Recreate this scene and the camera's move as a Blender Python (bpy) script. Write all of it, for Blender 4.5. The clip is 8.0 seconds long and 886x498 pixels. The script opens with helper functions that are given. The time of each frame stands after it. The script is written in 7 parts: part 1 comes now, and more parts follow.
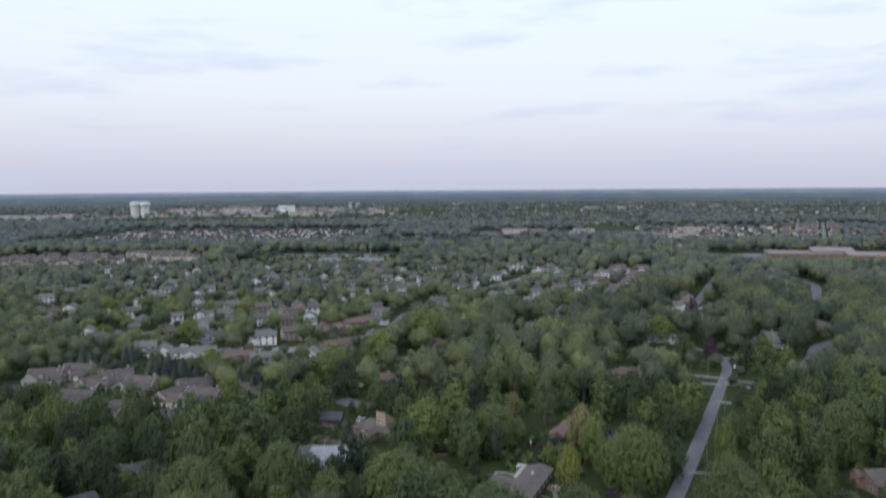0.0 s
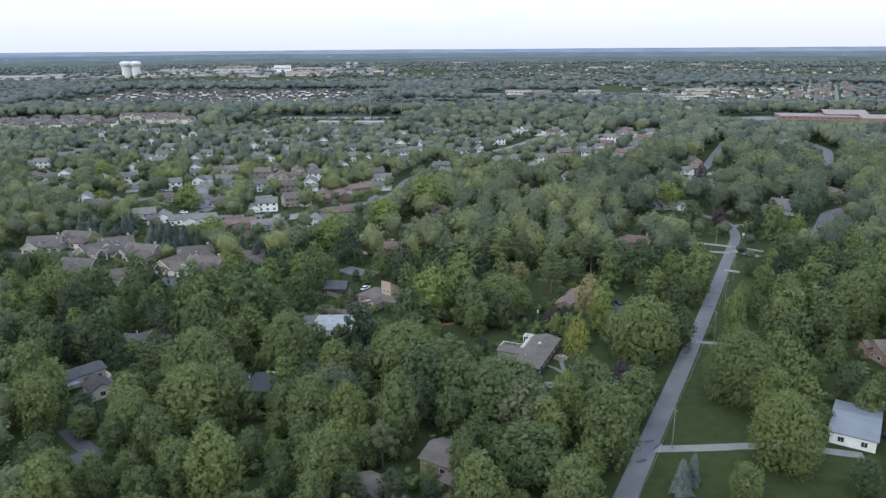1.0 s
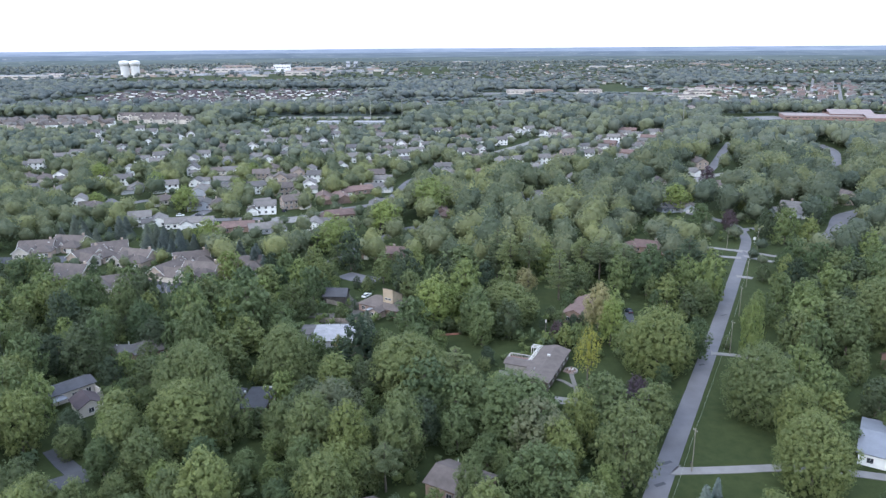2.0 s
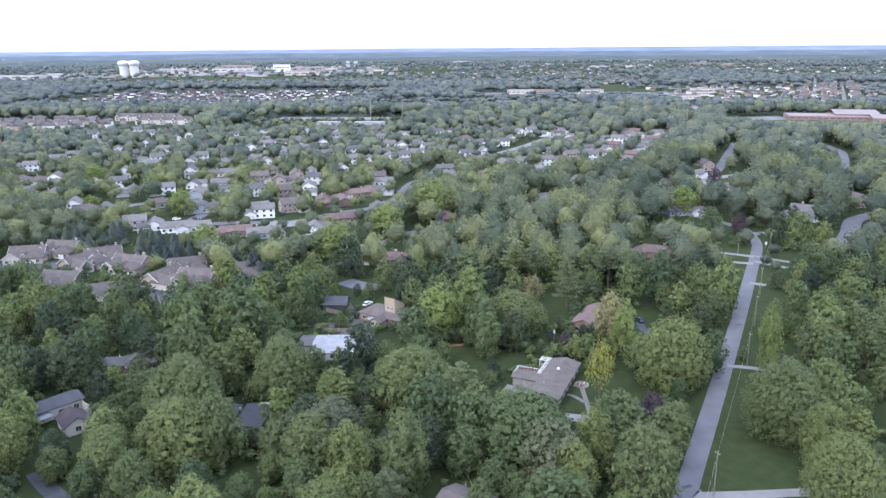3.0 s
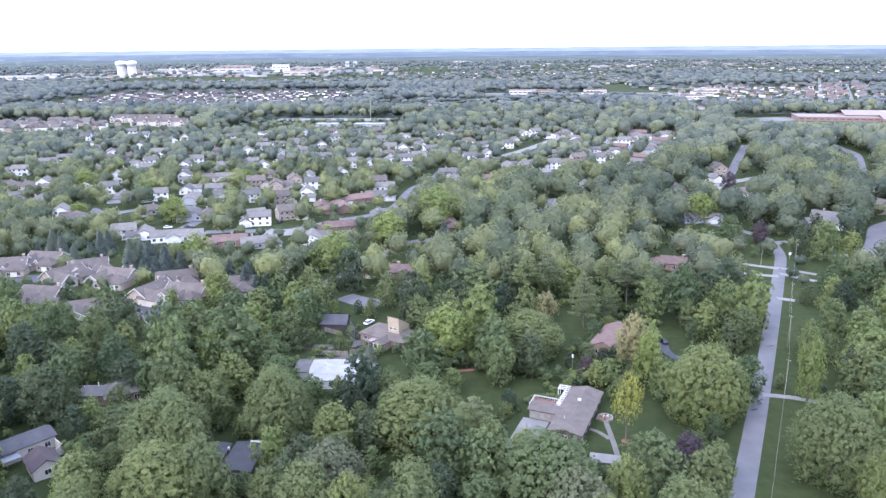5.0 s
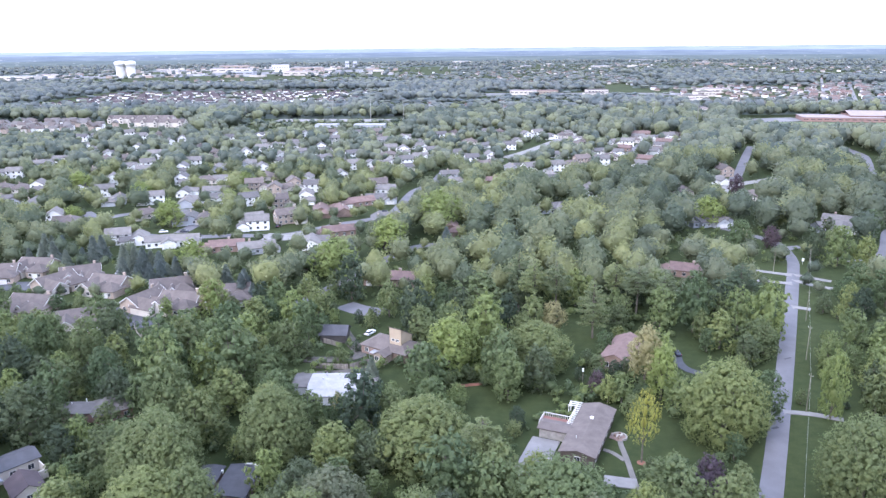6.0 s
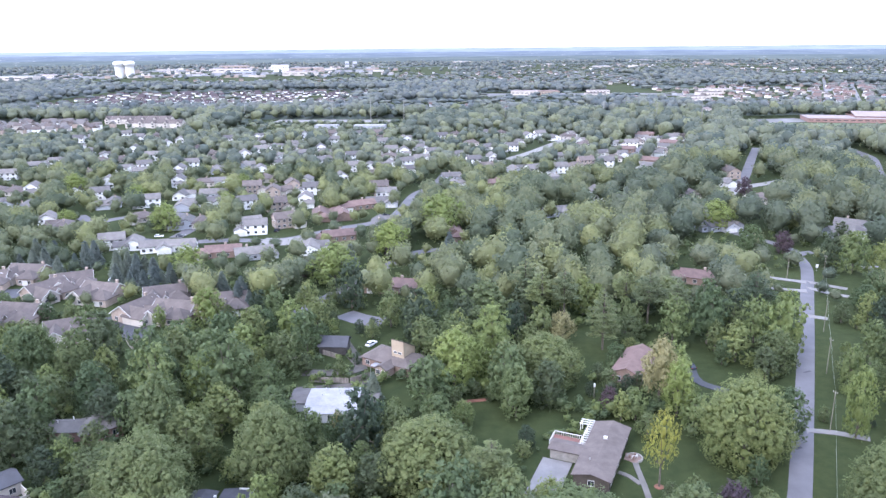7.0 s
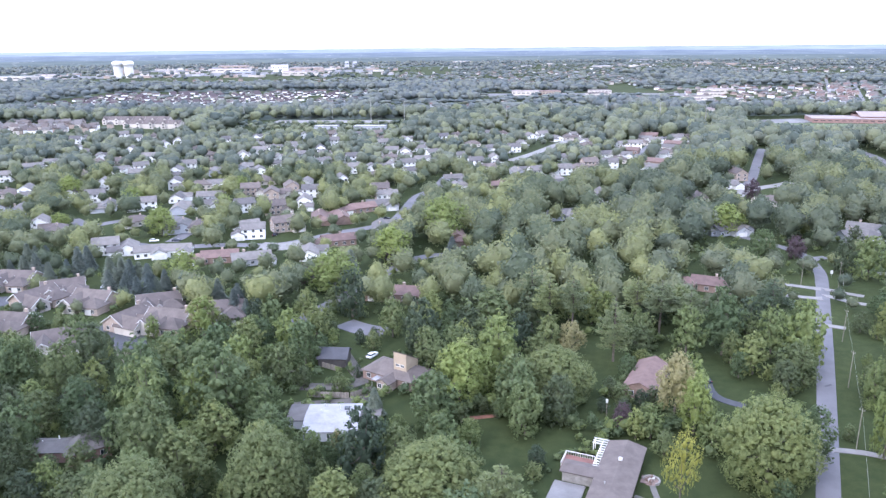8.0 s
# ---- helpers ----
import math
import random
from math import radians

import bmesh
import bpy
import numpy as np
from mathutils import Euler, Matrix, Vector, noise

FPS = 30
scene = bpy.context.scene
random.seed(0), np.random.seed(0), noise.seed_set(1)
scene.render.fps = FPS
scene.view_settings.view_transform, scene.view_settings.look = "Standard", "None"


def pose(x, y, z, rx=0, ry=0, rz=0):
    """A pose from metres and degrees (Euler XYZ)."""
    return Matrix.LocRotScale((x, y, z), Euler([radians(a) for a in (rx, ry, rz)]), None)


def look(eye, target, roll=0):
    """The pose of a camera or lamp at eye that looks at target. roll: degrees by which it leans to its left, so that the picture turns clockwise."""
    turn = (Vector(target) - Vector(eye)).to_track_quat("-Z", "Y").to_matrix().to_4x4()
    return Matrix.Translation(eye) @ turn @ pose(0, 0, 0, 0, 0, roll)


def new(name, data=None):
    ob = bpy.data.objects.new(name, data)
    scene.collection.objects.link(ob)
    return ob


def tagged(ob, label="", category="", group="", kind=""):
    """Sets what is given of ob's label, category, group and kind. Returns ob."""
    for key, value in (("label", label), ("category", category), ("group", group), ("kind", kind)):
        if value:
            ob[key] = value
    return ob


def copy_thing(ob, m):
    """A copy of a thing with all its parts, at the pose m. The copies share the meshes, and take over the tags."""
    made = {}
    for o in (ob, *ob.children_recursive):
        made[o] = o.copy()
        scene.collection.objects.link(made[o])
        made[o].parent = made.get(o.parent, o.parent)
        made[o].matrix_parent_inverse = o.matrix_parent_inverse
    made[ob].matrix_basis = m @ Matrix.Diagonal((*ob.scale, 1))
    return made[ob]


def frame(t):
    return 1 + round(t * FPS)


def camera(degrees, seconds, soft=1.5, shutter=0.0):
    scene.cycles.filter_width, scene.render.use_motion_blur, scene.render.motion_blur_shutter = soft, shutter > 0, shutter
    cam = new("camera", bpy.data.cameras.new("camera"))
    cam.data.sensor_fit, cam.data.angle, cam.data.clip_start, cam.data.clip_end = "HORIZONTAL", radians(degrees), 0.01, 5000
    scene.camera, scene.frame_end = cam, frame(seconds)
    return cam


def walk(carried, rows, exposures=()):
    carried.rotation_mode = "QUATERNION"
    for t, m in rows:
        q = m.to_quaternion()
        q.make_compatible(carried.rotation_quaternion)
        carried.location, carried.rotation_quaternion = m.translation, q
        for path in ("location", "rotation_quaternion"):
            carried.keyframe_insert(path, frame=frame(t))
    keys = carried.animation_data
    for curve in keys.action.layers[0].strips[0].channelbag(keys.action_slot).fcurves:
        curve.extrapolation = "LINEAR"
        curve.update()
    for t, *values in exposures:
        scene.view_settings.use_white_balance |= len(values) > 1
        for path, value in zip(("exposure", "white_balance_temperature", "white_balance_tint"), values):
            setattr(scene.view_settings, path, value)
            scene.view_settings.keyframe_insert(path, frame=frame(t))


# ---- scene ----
# ---------------------------------------------------------------- camera
cam = camera(62.5, 8.0, soft=1.36, shutter=0.3)
PATH = [
    (0, 1.24, -7.19, 94.29, 0.476, -4.804, -0.438),
    (0.1, 0.98, -6.13, 94.32, 0.503, -7.468, -0.447),
    (0.2, 0.73, -5.08, 94.35, 0.530, -10.414, -0.457),
    (0.3, 0.47, -4.02, 94.38, 0.558, -12.632, -0.466),
    (0.4, 0.22, -2.97, 94.41, 0.585, -14.312, -0.476),
    (0.5, -0.04, -1.91, 94.44, 0.612, -15.266, -0.485),
    (1, -0.99, 3.24, 94.54, 0.580, -15.536, -0.418),
    (1.5, -1.79, 8.30, 94.53, 0.572, -15.574, -0.420),
    (3, -3.99, 23.33, 94.31, 0.567, -15.605, -0.466),
    (3.5, -4.67, 28.30, 94.28, 0.559, -15.610, -0.467),
    (4, -5.37, 33.22, 94.24, 0.553, -15.618, -0.497),
    (4.5, -6.07, 38.08, 94.20, 0.543, -15.619, -0.510),
    (6, -8.15, 52.69, 94.12, 0.522, -15.617, -0.539),
    (6.5, -8.86, 57.59, 94.09, 0.518, -15.617, -0.546),
    (7, -9.57, 62.45, 94.02, 0.507, -15.613, -0.538),
    (7.5, -10.27, 67.21, 93.92, 0.501, -15.623, -0.547),
    (8, -10.92, 72.06, 93.85, 0.501, -15.623, -0.550),
]
walk(
    cam,
    [(t, pose(x, y, z, 90 + pitch, 0, yaw) @ pose(0, 0, 0, 0, 0, roll)) for t, x, y, z, yaw, pitch, roll in PATH],
    exposures=[(0.0, -0.68, 6300, 7), (0.5, -0.44, 6170, 4), (1.0, -0.09, 6140, 4), (1.5, 0.17, 6010, 6), (3.0, 0.60, 5830, 14), (4.5, 0.91, 5780, 18), (6.0, 1.01, 5830, 19), (8.0, 0.98, 5830, 19)],
)

# ---------------------------------------------------------------- world and sun
SUN_EL, SUN_AZ = 36.0, 222.0
world = bpy.data.worlds.new("world")
scene.world = world
world.use_nodes = True
wn, wl = world.node_tree.nodes, world.node_tree.links
wn.clear()
sky = wn.new("ShaderNodeTexSky")
sky.sky_type, sky.sun_disc = "NISHITA", False
sky.sun_elevation, sky.sun_rotation = radians(SUN_EL), radians(SUN_AZ)
sky.air_density, sky.dust_density = 1.0, 3.0
dim = wn.new("ShaderNodeVectorMath")
dim.operation = "SCALE"
dim.inputs["Scale"].default_value = 0.07
wl.new(sky.outputs[0], dim.inputs[0])
coord = wn.new("ShaderNodeTexCoord")
sep = wn.new("ShaderNodeSeparateXYZ")
wl.new(coord.outputs["Generated"], sep.inputs[0])
veil = wn.new("ShaderNodeValToRGB")
el = veil.color_ramp.elements
el[0].position, el[0].color = 0.0, (0.67, 0.67, 0.82, 1)
el[1].position, el[1].color = 1.0, (0.95, 1.08, 1.36, 1)
for at, c in ((0.035, (0.75, 0.73, 0.87, 1)), (0.12, (0.95, 0.97, 1.05, 1)), (0.3, (1.02, 1.13, 1.26, 1))):
    e = el.new(at)
    e.color = c
wl.new(sep.outputs["Z"], veil.inputs[0])
# thin, streaked evening cloud
stretch = wn.new("ShaderNodeMapping")
stretch.inputs["Scale"].default_value = (2.2, 2.2, 14.0)
stretch.inputs["Location"].default_value = (0.6, 0.2, 1.1)
wl.new(coord.outputs["Generated"], stretch.inputs[0])
cloud = wn.new("ShaderNodeTexNoise")
cloud.inputs["Scale"].default_value = 1.7
cloud.inputs["Detail"].default_value = 7.0
cloud.inputs["Roughness"].default_value = 0.55
wl.new(stretch.outputs[0], cloud.inputs["Vector"])
thin = wn.new("ShaderNodeValToRGB")
thin.color_ramp.elements[0].position, thin.color_ramp.elements[0].color = 0.53, (0, 0, 0, 1)
thin.color_ramp.elements[1].position, thin.color_ramp.elements[1].color = 0.74, (0.8, 0.8, 0.8, 1)
wl.new(cloud.outputs["Fac"], thin.inputs[0])
tint = wn.new("ShaderNodeMix")
tint.data_type = "RGBA"
tint.inputs[7].default_value = (0.66, 0.72, 0.92, 1)
wl.new(thin.outputs[0], tint.inputs[0])
wl.new(veil.outputs[0], tint.inputs[6])
both = wn.new("ShaderNodeMix")
both.data_type = "RGBA"
both.inputs[0].default_value = 0.8
wl.new(dim.outputs[0], both.inputs[6])
wl.new(tint.outputs[2], both.inputs[7])
back = wn.new("ShaderNodeBackground")
back.inputs["Strength"].default_value = 1.72
wl.new(both.outputs[2], back.inputs["Color"])
wout = wn.new("ShaderNodeOutputWorld")
wl.new(back.outputs[0], wout.inputs[0])

sun_data = bpy.data.lights.new("sun", "SUN")
sun_data.energy, sun_data.angle, sun_data.color = 1.35, radians(14), (1.0, 0.95, 0.87)
sun = new("sun", sun_data)
sun.matrix_world = look((0, 0, 300), (0 - math.sin(radians(SUN_AZ)) * 100, 0 - math.cos(radians(SUN_AZ)) * 100, 300 - 100 * math.tan(radians(SUN_EL))))

# ---------------------------------------------------------------- materials


def nodes_of(name):
    m = bpy.data.materials.new(name)
    m.use_nodes = True
    n, l = m.node_tree.nodes, m.node_tree.links
    return m, n, l, n["Principled BSDF"]


def noise_node(n, l, scale, detail=4.0, rough=0.6, space="Object"):
    c = n.new("ShaderNodeTexCoord")
    t = n.new("ShaderNodeTexNoise")
    t.inputs["Scale"].default_value, t.inputs["Detail"].default_value, t.inputs["Roughness"].default_value = scale, detail, rough
    if space == "World":
        g = n.new("ShaderNodeNewGeometry")
        l.new(g.outputs["Position"], t.inputs["Vector"])
    else:
        l.new(c.outputs["Object"], t.inputs["Vector"])
    return t


def ramp_node(n, l, source, stops):
    r = n.new("ShaderNodeValToRGB")
    e = r.color_ramp.elements
    e[0].position, e[0].color = stops[0][0], (*stops[0][1], 1)
    e[1].position, e[1].color = stops[-1][0], (*stops[-1][1], 1)
    for at, c in stops[1:-1]:
        e.new(at).color = (*c, 1)
    l.new(source, r.inputs[0])
    return r


def mix_node(n, l, fac, a, b, blend="MIX"):
    m = n.new("ShaderNodeMix")
    m.data_type, m.blend_type = "RGBA", blend
    for socket, value in ((m.inputs[0], fac), (m.inputs[6], a), (m.inputs[7], b)):
        if isinstance(value, (int, float)):
            socket.default_value = value
        elif isinstance(value, tuple):
            socket.default_value = (*value, 1)
        else:
            l.new(value, socket)
    return m.outputs[2]


def times(c, k):
    return tuple(min(1.0, v * k) for v in c)


def surface(name, color, rough=0.8, coarse=0.35, fine=6.0, spread=0.22, own=0.0, bump=0.15, metal=0.0):
    """Paint, shingle, stone and the like: blotches and grain round one base colour; own: how far each piece strays."""
    m, n, l, p = nodes_of(name)
    big = noise_node(n, l, coarse, 3.0, space="World")
    small = noise_node(n, l, fine, 5.0, 0.7, space="World")
    a = ramp_node(n, l, big.outputs["Fac"], [(0.3, times(color, 1 - spread)), (0.7, times(color, 1 + spread))])
    b = ramp_node(n, l, small.outputs["Fac"], [(0.25, times((1, 1, 1), 1 - spread)), (0.75, (1.0, 1.0, 1.0))])
    c = mix_node(n, l, 1.0, a.outputs[0], b.outputs[0], "MULTIPLY")
    if own:
        o = n.new("ShaderNodeObjectInfo")
        r = ramp_node(n, l, o.outputs["Random"], [(0.0, (1 - own, 1 - own, 1 - own * 0.9)), (1.0, (1 + own * 0.3, 1 + own * 0.25, 1 + own * 0.2))])
        c = mix_node(n, l, 1.0, c, r.outputs[0], "MULTIPLY")
    l.new(c, p.inputs["Base Color"])
    p.inputs["Roughness"].default_value, p.inputs["Metallic"].default_value = rough, metal
    if bump:
        k = n.new("ShaderNodeBump")
        k.inputs["Strength"].default_value, k.inputs["Distance"].default_value = bump, 0.05
        l.new(small.outputs["Fac"], k.inputs["Height"])
        l.new(k.outputs[0], p.inputs["Normal"])
    return m


def foliage(name, dark, light, per_tree=0.4, far=False):
    """Leaves: each leaf cluster and each tree has its own shade of green; thin leaves let some light through."""
    m, n, l, p = nodes_of(name)
    g = n.new("ShaderNodeNewGeometry")
    mid = tuple((a + b) / 2 for a, b in zip(dark, light))
    near_mid = 0.5 if far else 0.35
    dark, light = (tuple(a + (m0 - a) * near_mid for a, m0 in zip(c, mid)) for c in (dark, light))
    leaf = ramp_node(n, l, g.outputs["Random Per Island"], [(0.0, dark), (0.5, mid), (1.0, light)])
    if far:
        tint = n.new("ShaderNodeAttribute")
        tint.attribute_name = "tint"
        pick = tint.outputs["Fac"]
    else:
        pick = n.new("ShaderNodeObjectInfo").outputs["Random"]
    k = per_tree
    own = ramp_node(n, l, pick, [(0.0, (1 - k, 1 - 0.8 * k, 1 - 0.55 * k)), (0.5, (1, 1, 1)), (1.0, (1 + k * 0.95, 1 + 0.85 * k, 1 + 0.15 * k))])
    c = mix_node(n, l, 1.0, leaf.outputs[0], own.outputs[0], "MULTIPLY")
    patch = noise_node(n, l, 0.35, 3.0, space="World")
    c = mix_node(n, l, 1.0, c, ramp_node(n, l, patch.outputs["Fac"], [(0.3, (0.8, 0.82, 0.85)), (0.7, (1.1, 1.08, 1.0))]).outputs[0], "MULTIPLY")
    l.new(c, p.inputs["Base Color"])
    p.inputs["Roughness"].default_value = 0.6
    p.inputs["Specular IOR Level"].default_value = 0.25
    t = n.new("ShaderNodeBsdfTranslucent")
    l.new(c, t.inputs["Color"])
    mix = n.new("ShaderNodeMixShader")
    mix.inputs[0].default_value = 0.45
    l.new(p.outputs[0], mix.inputs[1])
    l.new(t.outputs[0], mix.inputs[2])
    l.new(mix.outputs[0], n["Material Output"].inputs[0])
    return m


def glass_dark():
    m, n, l, p = nodes_of("window_glass")
    p.inputs["Base Color"].default_value = (0.03, 0.035, 0.045, 1)
    p.inputs["Roughness"].default_value = 0.08
    return m


def ground_material():
    m, n, l, p = nodes_of("grass_and_soil")
    big = noise_node(n, l, 0.02, 4.0, space="World")
    mid = noise_node(n, l, 0.35, 5.0, space="World")
    fine = noise_node(n, l, 5.0, 4.0, 0.7, space="World")
    a = ramp_node(n, l, big.outputs["Fac"], [(0.35, (0.033, 0.046, 0.0195)), (0.65, (0.047, 0.061, 0.0255))])
    b = ramp_node(n, l, mid.outputs["Fac"], [(0.3, (0.72, 0.78, 0.72)), (0.7, (1.12, 1.06, 1.0))])
    c = ramp_node(n, l, fine.outputs["Fac"], [(0.2, (0.7, 0.72, 0.7)), (0.8, (1.15, 1.12, 1.1))])
    x = mix_node(n, l, 1.0, a.outputs[0], b.outputs[0], "MULTIPLY")
    x = mix_node(n, l, 1.0, x, c.outputs[0], "MULTIPLY")
    l.new(x, p.inputs["Base Color"])
    p.inputs["Roughness"].default_value = 0.95
    p.inputs["Specular IOR Level"].default_value = 0.1
    k = n.new("ShaderNodeBump")
    k.inputs["Strength"].default_value, k.inputs["Distance"].default_value = 0.5, 0.1
    l.new(fine.outputs["Fac"], k.inputs["Height"])
    l.new(k.outputs[0], p.inputs["Normal"])
    return m


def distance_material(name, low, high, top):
    """Far country glowing in painted haze, streaked with woods and flecked with pale roofs."""
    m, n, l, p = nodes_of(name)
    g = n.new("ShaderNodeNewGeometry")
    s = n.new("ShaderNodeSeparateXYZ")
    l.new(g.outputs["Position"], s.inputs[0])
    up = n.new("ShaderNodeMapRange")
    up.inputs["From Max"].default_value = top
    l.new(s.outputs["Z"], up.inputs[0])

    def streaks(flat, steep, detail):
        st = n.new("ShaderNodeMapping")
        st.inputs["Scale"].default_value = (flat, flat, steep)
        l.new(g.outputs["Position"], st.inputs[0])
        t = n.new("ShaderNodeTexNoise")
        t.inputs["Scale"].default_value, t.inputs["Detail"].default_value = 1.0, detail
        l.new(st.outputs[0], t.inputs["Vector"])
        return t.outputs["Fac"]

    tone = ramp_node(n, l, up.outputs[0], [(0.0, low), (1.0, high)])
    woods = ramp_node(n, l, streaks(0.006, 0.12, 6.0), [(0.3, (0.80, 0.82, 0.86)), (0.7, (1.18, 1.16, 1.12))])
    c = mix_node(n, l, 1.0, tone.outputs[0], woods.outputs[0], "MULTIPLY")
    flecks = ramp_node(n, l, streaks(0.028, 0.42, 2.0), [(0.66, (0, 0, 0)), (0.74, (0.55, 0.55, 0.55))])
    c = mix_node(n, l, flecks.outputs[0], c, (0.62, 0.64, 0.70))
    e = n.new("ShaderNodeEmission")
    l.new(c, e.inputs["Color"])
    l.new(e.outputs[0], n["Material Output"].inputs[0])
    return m


